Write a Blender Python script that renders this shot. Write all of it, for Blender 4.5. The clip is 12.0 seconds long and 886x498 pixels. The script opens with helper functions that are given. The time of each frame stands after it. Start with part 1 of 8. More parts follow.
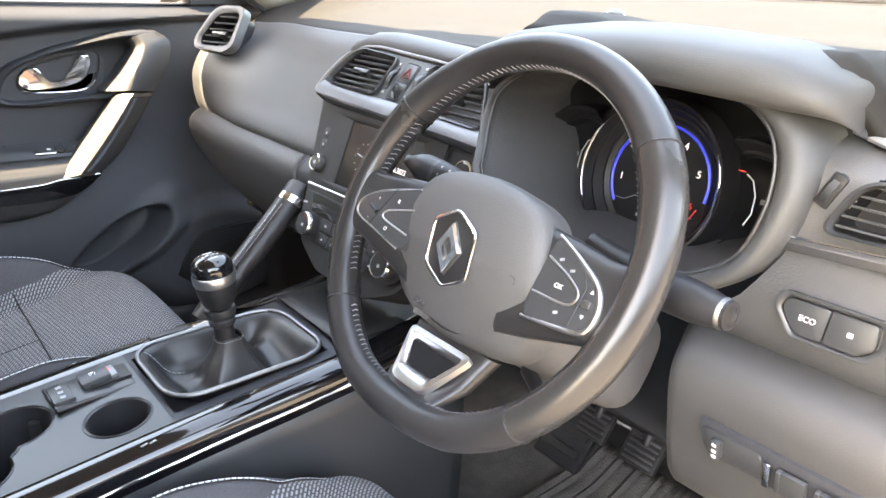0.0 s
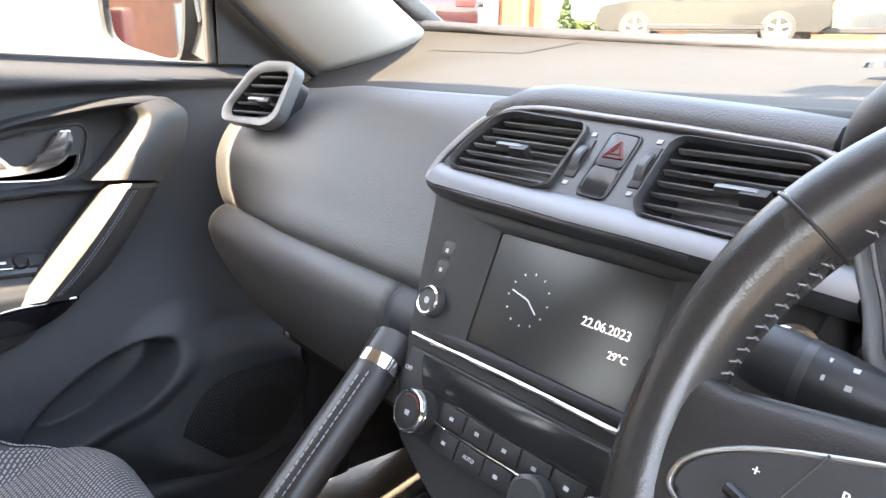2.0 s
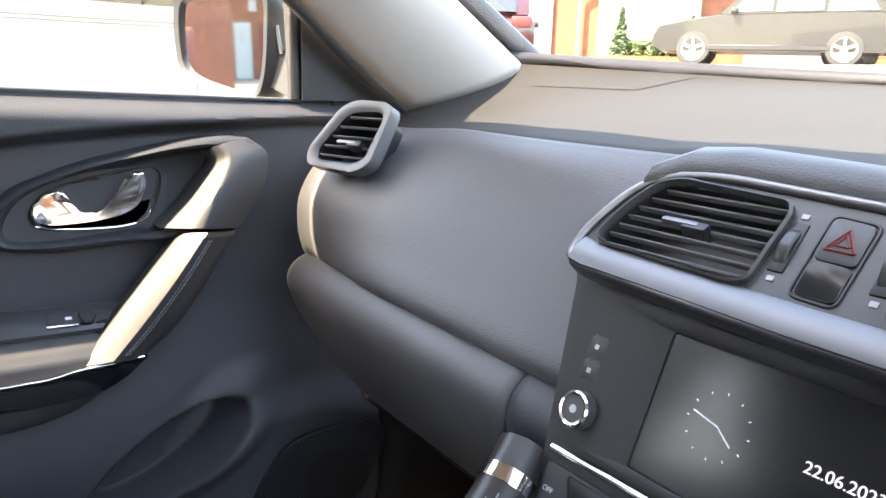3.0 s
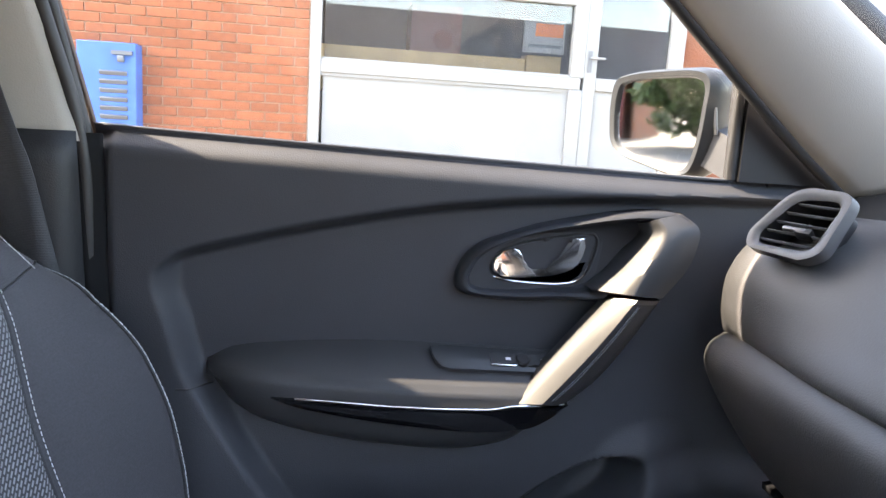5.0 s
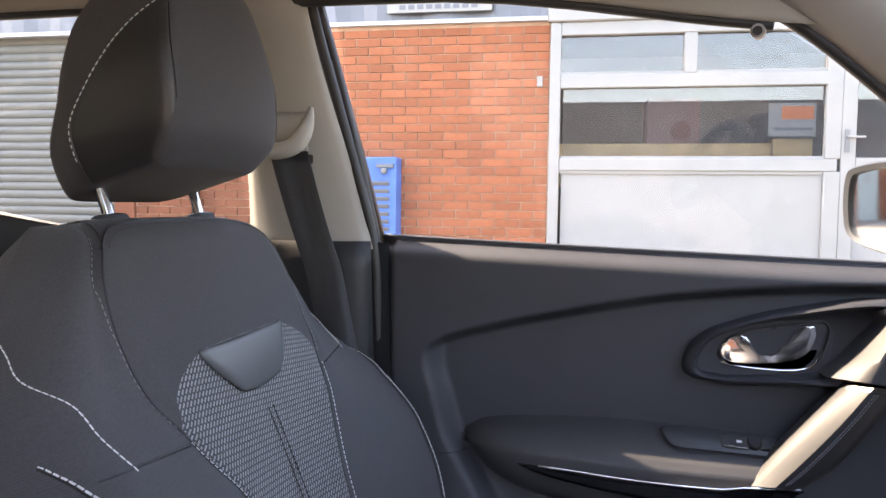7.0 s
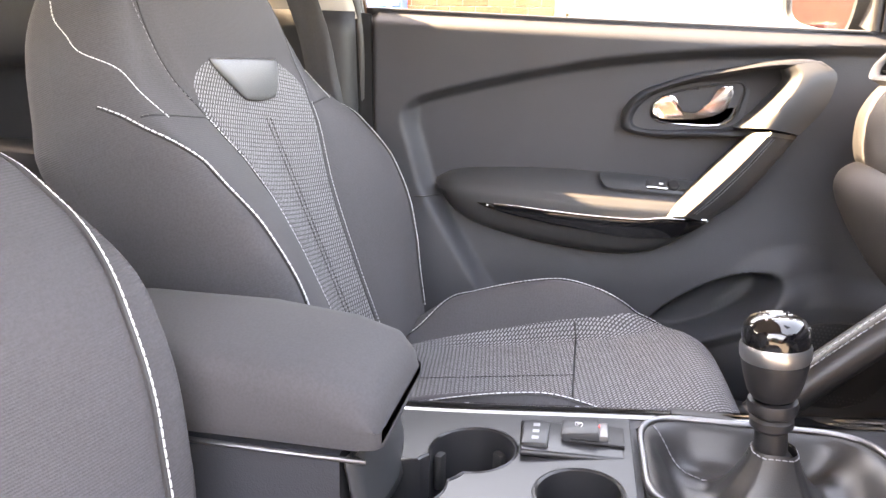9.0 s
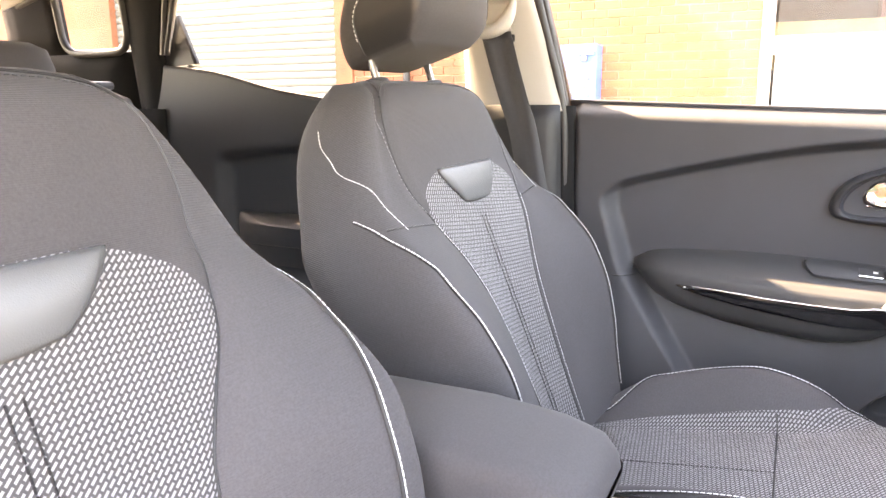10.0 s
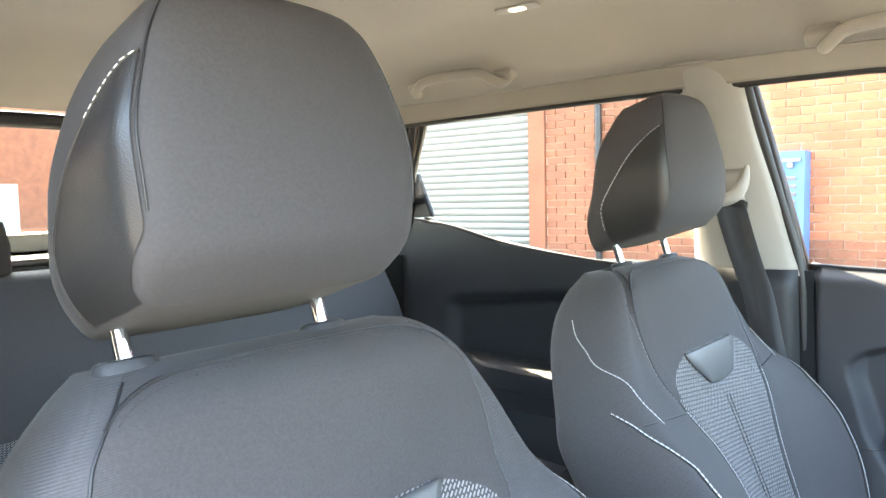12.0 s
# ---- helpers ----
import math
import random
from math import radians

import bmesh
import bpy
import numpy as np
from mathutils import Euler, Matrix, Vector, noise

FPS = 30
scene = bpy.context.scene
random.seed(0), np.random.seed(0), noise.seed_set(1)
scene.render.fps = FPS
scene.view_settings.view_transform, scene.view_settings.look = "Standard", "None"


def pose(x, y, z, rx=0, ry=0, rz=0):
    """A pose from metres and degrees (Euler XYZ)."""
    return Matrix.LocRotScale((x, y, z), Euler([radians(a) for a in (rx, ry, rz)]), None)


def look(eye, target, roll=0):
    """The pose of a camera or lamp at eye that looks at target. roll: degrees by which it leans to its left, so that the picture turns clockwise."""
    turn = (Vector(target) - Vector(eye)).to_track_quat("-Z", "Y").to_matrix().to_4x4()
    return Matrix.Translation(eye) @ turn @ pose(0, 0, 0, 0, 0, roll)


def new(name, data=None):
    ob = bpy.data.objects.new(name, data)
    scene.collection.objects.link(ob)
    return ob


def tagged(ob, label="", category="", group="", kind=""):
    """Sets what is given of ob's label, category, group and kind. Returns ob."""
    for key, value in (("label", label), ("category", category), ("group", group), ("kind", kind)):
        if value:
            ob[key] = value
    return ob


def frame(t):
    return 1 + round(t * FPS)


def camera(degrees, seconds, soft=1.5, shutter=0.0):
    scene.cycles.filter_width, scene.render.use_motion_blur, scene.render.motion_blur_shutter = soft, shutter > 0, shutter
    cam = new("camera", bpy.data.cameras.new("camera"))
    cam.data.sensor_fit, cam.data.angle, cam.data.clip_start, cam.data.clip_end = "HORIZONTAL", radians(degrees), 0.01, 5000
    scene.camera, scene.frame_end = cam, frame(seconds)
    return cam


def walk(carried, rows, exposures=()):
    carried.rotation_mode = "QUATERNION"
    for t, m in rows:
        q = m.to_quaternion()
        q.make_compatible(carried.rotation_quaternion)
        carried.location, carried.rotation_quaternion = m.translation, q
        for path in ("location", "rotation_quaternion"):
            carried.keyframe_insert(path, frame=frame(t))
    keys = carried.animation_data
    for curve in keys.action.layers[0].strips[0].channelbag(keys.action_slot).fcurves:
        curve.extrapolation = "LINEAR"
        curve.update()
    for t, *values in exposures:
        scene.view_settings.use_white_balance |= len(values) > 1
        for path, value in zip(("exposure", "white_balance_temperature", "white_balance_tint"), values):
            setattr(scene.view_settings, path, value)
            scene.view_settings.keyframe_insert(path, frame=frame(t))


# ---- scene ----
cam = camera(62.8, 12.0)
METRES, EYE, TILT, LEAN, TURN = 1.54, 1.25, -25.0, 0.0, 52.0
PATH = [
    (0, (0.791, -0.592, 1.141), (-0.637, 0.597, 0.402), 1.2),
    (0.5, (0.686, -0.547, 1.099), (-0.742, 0.677, 0.418), 1.2),
    (1, (0.562, -0.487, 1.082), (-0.88, 0.752, 0.461), 1.3),
    (1.5, (0.443, -0.457, 1.061), (-1.025, 0.783, 0.505), 1.3),
    (2, (0.338, -0.438, 1.062), (-1.163, 0.784, 0.556), 1.3),
    (2.5, (0.268, -0.423, 1.068), (-1.269, 0.767, 0.596), 1.4),
    (2.7, (0.238, -0.422, 1.076), (-1.315, 0.748, 0.608), 1.5),
    (4.3, (0.139, -0.494, 1.098), (-1.688, 0.21, 0.692), 2.6),
    (4.5, (0.158, -0.52, 1.101), (-1.71, 0.079, 0.709), 2.9),
    (5, (0.197, -0.557, 1.106), (-1.747, -0.244, 0.758), 3.6),
    (5.5, (0.25, -0.576, 1.119), (-1.729, -0.559, 0.828), 3.2),
    (6, (0.287, -0.582, 1.129), (-1.692, -0.778, 0.918), 2.0),
    (6.5, (0.316, -0.568, 1.136), (-1.654, -0.885, 1.0), 1.0),
    (6.7, (0.326, -0.561, 1.134), (-1.641, -0.904, 1.018), 0.8),
    (8.3, (0.507, -0.509, 1.018), (-1.454, -0.769, 0.719), 1.4),
    (8.5, (0.52, -0.494, 1.001), (-1.431, -0.735, 0.636), 1.7),
    (9, (0.557, -0.446, 0.986), (-1.346, -0.805, 0.488), 1.4),
    (9.5, (0.59, -0.425, 1.013), (-1.246, -1.035, 0.505), 0.5),
    (10, (0.636, -0.449, 1.08), (-1.128, -1.298, 0.675), -0.4),
    (10.5, (0.671, -0.468, 1.163), (-1.022, -1.498, 0.894), -0.8),
    (11, (0.693, -0.481, 1.211), (-0.924, -1.647, 1.055), -1.2),
    (11.5, (0.717, -0.496, 1.221), (-0.835, -1.755, 1.141), -1.5),
    (12, (0.742, -0.496, 1.218), (-0.789, -1.775, 1.075), -1.3),
]
EXPOSURES = [(0, 4.66, 10600, 15), (1.5, 4.64, 10100, 16), (2.0, 4.55, 9900, 16), (4.5, 3.80, 8500, 16), (5.5, 3.68, 8900, 21), (6.5, 3.42, 9000, 24), (8.3, 3.75, 8900, 22), (8.8, 4.75, 11600, 25), (9.4, 5.40, 14000, 25), (10.5, 5.08, 11000, 24), (11.0, 4.92, 9800, 17), (11.5, 5.04, 8700, 10), (12, 4.80, 8600, 8)]
walk(cam, [(t, look(eye, target, roll)) for t, eye, target, roll in PATH], EXPOSURES)

# ---- world, sun, exposure ----
SUN_TO = Vector((-0.096, -0.86, 1.0)).normalized()
world = bpy.data.worlds.new("daylight")
scene.world = world
world.use_nodes = True
wn = world.node_tree.nodes
sky = wn.new("ShaderNodeTexSky")
sky.sky_type, sky.sun_disc = "NISHITA", False
sky.sun_elevation = math.asin(SUN_TO.z)
sky.sun_rotation = math.atan2(SUN_TO.x, SUN_TO.y)
world.node_tree.links.new(sky.outputs[0], wn["Background"].inputs[0])
wn["Background"].inputs[1].default_value = 0.20
sun = new("sun", bpy.data.lights.new("sun", "SUN"))
sun.data.energy, sun.data.angle, sun.data.color = 3.9, radians(0.6), (1.0, 0.955, 0.885)
sun.matrix_world = look((0, 0, 30), Vector((0, 0, 30)) - SUN_TO)

# ---- mesh helpers ----
UP = Vector((0, 0, 1))


def thing(name, label, category, group="", kind="", at=(0, 0, 0)):
    """An empty that stands for one thing, to carry its parts."""
    ob = new(name)
    ob.location = at
    ob.empty_display_size = 0.05
    return tagged(ob, label, category, group, kind)


def hang(ob, parent):
    """Parents ob and leaves it where it is in the world."""
    if parent is not None:
        ob.parent = parent
        off = parent.location if parent.parent is None else Vector((0, 0, 0))
        ob.matrix_parent_inverse = Matrix.Translation(-off)
    return ob


def mk(name, verts, faces, mat, parent=None, label="", uv=None, smooth=True, sharp=40, kind="", category=""):
    me = bpy.data.meshes.new(name)
    me.from_pydata([tuple(v) for v in verts], [], faces)
    if uv is not None:
        layer = me.uv_layers.new(name="metres")
        idx = np.empty(len(me.loops), dtype=np.int32)
        me.loops.foreach_get("vertex_index", idx)
        layer.data.foreach_set("uv", np.asarray(uv, dtype=np.float32)[idx].ravel())
    me.materials.append(mat)
    if smooth:
        me.polygons.foreach_set("use_smooth", [True] * len(me.polygons))
        me.set_sharp_from_angle(angle=radians(sharp))
    me.validate()
    return tagged(hang(new(name, me), parent), label, category, "", kind)


def part(name, bm, material, parent, label="", smooth=True, sharp=40):
    """Links a bmesh as one mesh object under a thing or a part."""
    bmesh.ops.recalc_face_normals(bm, faces=bm.faces)
    me = bpy.data.meshes.new(name)
    bm.to_mesh(me)
    bm.free()
    me.materials.append(material)
    if smooth:
        me.polygons.foreach_set("use_smooth", [True] * len(me.polygons))
        me.set_sharp_from_angle(angle=radians(sharp))
    return tagged(hang(new(name, me), parent), label)


def grid(fn, nu, nv, wrap_u=False, wrap_v=False):
    """Vertices and quads of a surface fn(s, t) with s and t from 0 to 1."""
    verts = [fn(i / (nu if wrap_u else nu - 1), j / (nv if wrap_v else nv - 1)) for j in range(nv) for i in range(nu)]
    faces = []
    for j in range(nv if wrap_v else nv - 1):
        for i in range(nu if wrap_u else nu - 1):
            a, b = j * nu + i, j * nu + (i + 1) % nu
            c, d = ((j + 1) % nv) * nu + (i + 1) % nu, ((j + 1) % nv) * nu + i
            faces.append((a, b, c, d))
    return verts, faces


def sheet(name, fn, nu, nv, mat, parent=None, label="", uvfn=None, thick=0.0, sharp=50, kind=""):
    verts, faces = grid(fn, nu, nv)
    uv = None
    if uvfn:
        uv = [uvfn(i / (nu - 1), j / (nv - 1)) for j in range(nv) for i in range(nu)]
    ob = mk(name, verts, faces, mat, parent, label, uv, True, sharp, kind)
    if thick:
        mod = ob.modifiers.new("thickness", "SOLIDIFY")
        mod.thickness, mod.offset = thick, -1
    return ob


def loft(name, rings, mat, parent=None, label="", caps=True, sharp=45):
    n = len(rings[0])
    verts = [v for r in rings for v in r]
    faces = []
    for j in range(len(rings) - 1):
        for i in range(n):
            k = (i + 1) % n
            faces.append((j * n + i, j * n + k, (j + 1) * n + k, (j + 1) * n + i))
    if caps:
        faces.append(tuple(range(n - 1, -1, -1)))
        faces.append(tuple((len(rings) - 1) * n + i for i in range(n)))
    ob = mk(name, verts, faces, mat, parent, label, None, True, sharp)
    bm = bmesh.new()
    bm.from_mesh(ob.data)
    bmesh.ops.recalc_face_normals(bm, faces=bm.faces)
    bm.to_mesh(ob.data)
    bm.free()
    return ob


def catmull(pts, n=8, closed=False):
    """A smooth line through points."""
    p = [Vector(q) for q in pts]
    m, out = len(p), []
    for i in range(m if closed else m - 1):
        a = p[(i - 1) % m] if closed or i else p[0] * 2 - p[1]
        b, c = p[i], p[(i + 1) % m]
        d = p[(i + 2) % m] if closed or i < m - 2 else p[-1] * 2 - p[-2]
        for k in range(n):
            t = k / n
            out.append(0.5 * (2 * b + (c - a) * t + (2 * a - 5 * b + 4 * c - d) * t * t + (3 * b - a - 3 * c + d) * t ** 3))
    if not closed:
        out.append(p[-1])
    return out


def tube(name, pts, r, mat, parent=None, label="", n=10, closed=False, flat=1.0, up=None, caps=True):
    """Sweeps a round or flattened section along pts; r is a number or one for each point; up sets the flat side."""
    pts = [Vector(q) for q in pts]
    rings, m, side = [], len(pts), None
    for i, q in enumerate(pts):
        a = pts[(i - 1) % m] if closed or i else q
        b = pts[(i + 1) % m] if closed or i < m - 1 else q
        t = (b - a).normalized()
        ref = Vector(up) if up is not None else (side if side is not None else (UP if abs(t.z) < 0.9 else Vector((1, 0, 0))))
        w = t.cross(ref).normalized() if up is not None or side is None else (side - t * side.dot(t)).normalized()
        if up is None:
            side = w
        v = w.cross(t).normalized()
        rr = r[i] if isinstance(r, (list, tuple)) else r
        rings.append([q + w * math.cos(k * math.tau / n) * rr + v * math.sin(k * math.tau / n) * rr * flat for k in range(n)])
    if closed:
        rings.append(rings[0])
        return loft(name, rings, mat, parent, label, False)
    return loft(name, rings, mat, parent, label, caps)


def axes(origin, x, y, z):
    m = Matrix((Vector(x), Vector(y), Vector(z))).transposed().to_4x4()
    m.translation = Vector(origin)
    return m


def rbox(name, size, mat, parent=None, m=None, bevel=0.003, seg=2, label="", at=(0, 0, 0), taper=0.0):
    """A box of that size with rounded edges, its middle at the origin of m."""
    bm = bmesh.new()
    bmesh.ops.create_cube(bm, size=1.0)
    for v in bm.verts:
        k = 1 - taper if v.co.z > 0 else 1
        v.co = Vector((v.co.x * size[0] * k, v.co.y * size[1] * k, v.co.z * size[2]))
    if bevel:
        bmesh.ops.bevel(bm, geom=list(bm.edges), offset=min(bevel, min(size) * 0.49), segments=seg, profile=0.6, affect="EDGES")
    bm.transform((m or Matrix()) @ Matrix.Translation(at))
    return part(name, bm, mat, parent, label)


def prism(name, outline, depth, mat, parent=None, m=None, bevel=0.002, seg=2, label="", z0=0.0):
    """A plate with that outline in the local x-y plane, depth thick along local z, its upper rim rounded."""
    bm = bmesh.new()
    lo = [bm.verts.new((x, y, z0)) for x, y in outline]
    hi = [bm.verts.new((x, y, z0 + depth)) for x, y in outline]
    bm.faces.new(lo[::-1])
    bm.faces.new(hi)
    n = len(lo)
    for i in range(n):
        bm.faces.new((lo[i], lo[(i + 1) % n], hi[(i + 1) % n], hi[i]))
    if bevel:
        bm.edges.ensure_lookup_table()
        top = [e for e in bm.edges if all(v.co.z > z0 + depth - 1e-6 for v in e.verts)]
        bmesh.ops.bevel(bm, geom=top, offset=bevel, segments=seg, profile=0.6, affect="EDGES")
    if m:
        bm.transform(m)
    return part(name, bm, mat, parent, label)


def rounded(pts, r=0.01, n=4):
    """An outline with its corners rounded."""
    out, m = [], len(pts)
    for i in range(m):
        a, b, c = (Vector(pts[(i + k) % m]).to_2d() for k in (-1, 0, 1))
        u, v = (a - b), (c - b)
        k = min(r, u.length * 0.45, v.length * 0.45)
        p, q = b + u.normalized() * k, b + v.normalized() * k
        for j in range(n + 1):
            t = j / n
            out.append(tuple((1 - t) ** 2 * p + 2 * t * (1 - t) * b + t * t * q))
    return out


def ring_plate(name, outer, inner, depth, mat, parent=None, m=None, label="", z0=0.0, lip=0.0):
    """A frame between two outlines with the same number of points; its inner rim lies lip deeper."""
    n = len(outer)
    verts = [(x, y, z0) for x, y in outer] + [(x, y, z0 + depth) for x, y in outer]
    mid = [((x * 0.5 + u * 0.5), (y * 0.5 + v * 0.5)) for (x, y), (u, v) in zip(outer, inner)]
    verts += [(x, y, z0 + depth + 0.25 * abs(lip)) for x, y in mid]
    verts += [(x, y, z0 + depth - lip) for x, y in inner] + [(x, y, z0 - lip) for x, y in inner]
    faces = []
    for lay in range(4):
        for i in range(n):
            k = (i + 1) % n
            faces.append((lay * n + i, lay * n + k, (lay + 1) * n + k, (lay + 1) * n + i))
    if m:
        verts = [m @ Vector(v) for v in verts]
    ob = mk(name, verts, faces, mat, parent, label, None, True, 50)
    bm = bmesh.new()
    bm.from_mesh(ob.data)
    bmesh.ops.recalc_face_normals(bm, faces=bm.faces)
    bm.to_mesh(ob.data)
    bm.free()
    return ob


def lathe(name, profile, mat, parent=None, m=None, n=28, label="", sharp=35):
    """Turns (radius, height) pairs round the local z axis."""
    rings = [[(m or Matrix()) @ Vector((r * math.cos(k * math.tau / n), r * math.sin(k * math.tau / n), z)) for k in range(n)] for r, z in profile]
    return loft(name, rings, mat, parent, label, False, sharp)


def stitches(name, pts, mat, parent, long=0.0042, gap=0.0022, r=0.0006, label="", lift=None):
    """A row of short thread stitches along a line."""
    pts = [Vector(q) for q in pts]
    verts, faces, d, nxt = [], [], 0.0, 0.0
    for a, b in zip(pts, pts[1:]):
        seg = (b - a).length
        if seg < 1e-7:
            continue
        t = (b - a) / seg
        w = t.cross(Vector((0.31, 0.52, 0.79))).normalized()
        v = t.cross(w)
        while nxt < d + seg:
            q = a + t * (nxt - d)
            k = len(verts)
            for s in (-0.5, 0.5):
                verts += [q + t * s * long + w * r, q + t * s * long + v * r, q + t * s * long - w * r, q + t * s * long - v * r]
            verts += [q - t * (0.5 * long + r), q + t * (0.5 * long + r)]
            for i in range(4):
                j = (i + 1) % 4
                faces += [(k + i, k + j, k + 4 + j, k + 4 + i), (k + j, k + i, k + 8), (k + 4 + i, k + 4 + j, k + 9)]
            nxt += long + gap
        d += seg
    return mk(name, verts, faces, mat, parent, label, None, False)


def text(name, body, size, mat, parent, m, depth=0.0003, align="CENTER", label=""):
    """Printed writing lying in the local x-y plane of m."""
    cu = bpy.data.curves.new(name, "FONT")
    cu.body, cu.size, cu.extrude, cu.align_x, cu.align_y = body, size, depth, align, "CENTER"
    cu.materials.append(mat)
    tmp = new(name, cu)
    me = bpy.data.meshes.new_from_object(tmp.evaluated_get(bpy.context.evaluated_depsgraph_get()))
    bpy.data.objects.remove(tmp)
    me.transform(m)
    me.materials.clear()
    me.materials.append(mat)
    return tagged(hang(new(name, me), parent), label)


def smooth01(x, a, b):
    t = min(1.0, max(0.0, (x - a) / (b - a)))
    return t * t * (3 - 2 * t)


def lerp(a, b, t):
    return a + (b - a) * t


def table(x, *pairs):
    """A value from (place, value) pairs, joined by a smooth curve."""
    if x <= pairs[0][0]:
        return pairs[0][1]
    n = len(pairs)
    for i in range(n - 1):
        (a, u), (b, v) = pairs[i], pairs[i + 1]
        if x <= b:
            d = (v - u) / (b - a)
            d0 = (u - pairs[i - 1][1]) / (a - pairs[i - 1][0]) if i else d
            d1 = (pairs[i + 2][1] - v) / (pairs[i + 2][0] - b) if i < n - 2 else d
            m0 = 0.0 if d0 * d <= 0 else 2 * d0 * d / (d0 + d)
            m1 = 0.0 if d1 * d <= 0 else 2 * d1 * d / (d1 + d)
            t, h = (x - a) / (b - a), b - a
            return (1 + 2 * t) * (1 - t) ** 2 * u + t * (1 - t) ** 2 * h * m0 + t * t * (3 - 2 * t) * v + t * t * (t - 1) * h * m1
    return pairs[-1][1]

# ---- materials ----


def material(name, color, rough=0.5, metal=0.0, grain=0.0, grain_size=0.001, vary=0.12, vary_size=0.15, spec=0.5, coat=0.0, sheen=0.0, uv=False):
    """A surface with fine relief of grain_size metres and broad uneven tone and gloss of vary_size metres."""
    m = bpy.data.materials.new(name)
    m.use_nodes = True
    nt, b = m.node_tree, m.node_tree.nodes["Principled BSDF"]
    b.inputs["Roughness"].default_value, b.inputs["Metallic"].default_value = rough, metal
    b.inputs["Specular IOR Level"].default_value = spec
    b.inputs["Coat Weight"].default_value = coat
    b.inputs["Sheen Weight"].default_value = sheen
    tc = nt.nodes.new("ShaderNodeTexCoord")
    co = tc.outputs["UV" if uv else "Object"]
    big = nt.nodes.new("ShaderNodeTexNoise")
    big.inputs["Scale"].default_value, big.inputs["Detail"].default_value = 1 / vary_size, 5
    nt.links.new(co, big.inputs["Vector"])
    ramp = nt.nodes.new("ShaderNodeMapRange")
    ramp.inputs["From Min"].default_value, ramp.inputs["From Max"].default_value = 0.3, 0.7
    ramp.inputs["To Min"].default_value, ramp.inputs["To Max"].default_value = 1 - vary, 1 + vary
    nt.links.new(big.outputs["Fac"], ramp.inputs["Value"])
    mul = nt.nodes.new("ShaderNodeVectorMath")
    mul.operation = "SCALE"
    mul.inputs[0].default_value = color[:3]
    nt.links.new(ramp.outputs[0], mul.inputs["Scale"])
    nt.links.new(mul.outputs[0], b.inputs["Base Color"])
    rr = nt.nodes.new("ShaderNodeMapRange")
    rr.inputs["To Min"].default_value, rr.inputs["To Max"].default_value = max(0.0, rough - 0.06 * (rough > 0.15)), min(1.0, rough + 0.06)
    nt.links.new(big.outputs["Fac"], rr.inputs["Value"])
    nt.links.new(rr.outputs[0], b.inputs["Roughness"])
    if grain:
        fine = nt.nodes.new("ShaderNodeTexVoronoi")
        fine.inputs["Scale"].default_value = 1 / grain_size
        fine.feature = "SMOOTH_F1"
        nt.links.new(co, fine.inputs["Vector"])
        bump = nt.nodes.new("ShaderNodeBump")
        bump.inputs["Strength"].default_value, bump.inputs["Distance"].default_value = grain, grain_size * 0.4
        nt.links.new(fine.outputs["Distance"], bump.inputs["Height"])
        nt.links.new(bump.outputs[0], b.inputs["Normal"])
    return m


def weave(name, dark, light, pitch=0.0062):
    """Seat cloth: short pale threads in slanting rows on a dark ground."""
    m = material(name, dark, 0.85, grain=0.5, grain_size=0.0012, sheen=0.03, uv=True)
    nt, b = m.node_tree, m.node_tree.nodes["Principled BSDF"]
    tc = nt.nodes.new("ShaderNodeTexCoord")
    mp = nt.nodes.new("ShaderNodeMapping")
    mp.inputs["Rotation"].default_value = (0, 0, radians(38))
    nt.links.new(tc.outputs["UV"], mp.inputs["Vector"])
    br = nt.nodes.new("ShaderNodeTexBrick")
    br.inputs["Scale"].default_value = 1.0
    br.inputs["Brick Width"].default_value, br.inputs["Row Height"].default_value = pitch, pitch * 0.5
    br.inputs["Mortar Size"].default_value, br.inputs["Mortar Smooth"].default_value = pitch * 0.155, 0.4
    br.inputs["Color1"].default_value = (*light, 1)
    br.inputs["Color2"].default_value = (*[c * 0.75 for c in light], 1)
    br.inputs["Mortar"].default_value = (*dark, 1)
    br.inputs["Bias"].default_value = -0.2
    nt.links.new(mp.outputs[0], br.inputs["Vector"])
    old = b.inputs["Base Color"].links[0].from_socket
    mix = nt.nodes.new("ShaderNodeMix")
    mix.data_type, mix.blend_type = "RGBA", "MIX"
    inv = nt.nodes.new("ShaderNodeMath")
    inv.operation = "SUBTRACT"
    inv.inputs[0].default_value = 1.0
    nt.links.new(br.outputs["Fac"], inv.inputs[1])
    nt.links.new(inv.outputs[0], mix.inputs[0])
    nt.links.new(old, mix.inputs[6])
    nt.links.new(br.outputs["Color"], mix.inputs[7])
    nt.links.new(mix.outputs[2], b.inputs["Base Color"])
    bump = b.inputs["Normal"].links[0].from_node
    b2 = nt.nodes.new("ShaderNodeBump")
    b2.inputs["Strength"].default_value, b2.inputs["Distance"].default_value = 0.6, 0.0006
    nt.links.new(inv.outputs[0], b2.inputs["Height"])
    nt.links.new(bump.outputs[0], b2.inputs["Normal"])
    nt.links.new(b2.outputs[0], b.inputs["Normal"])
    return m


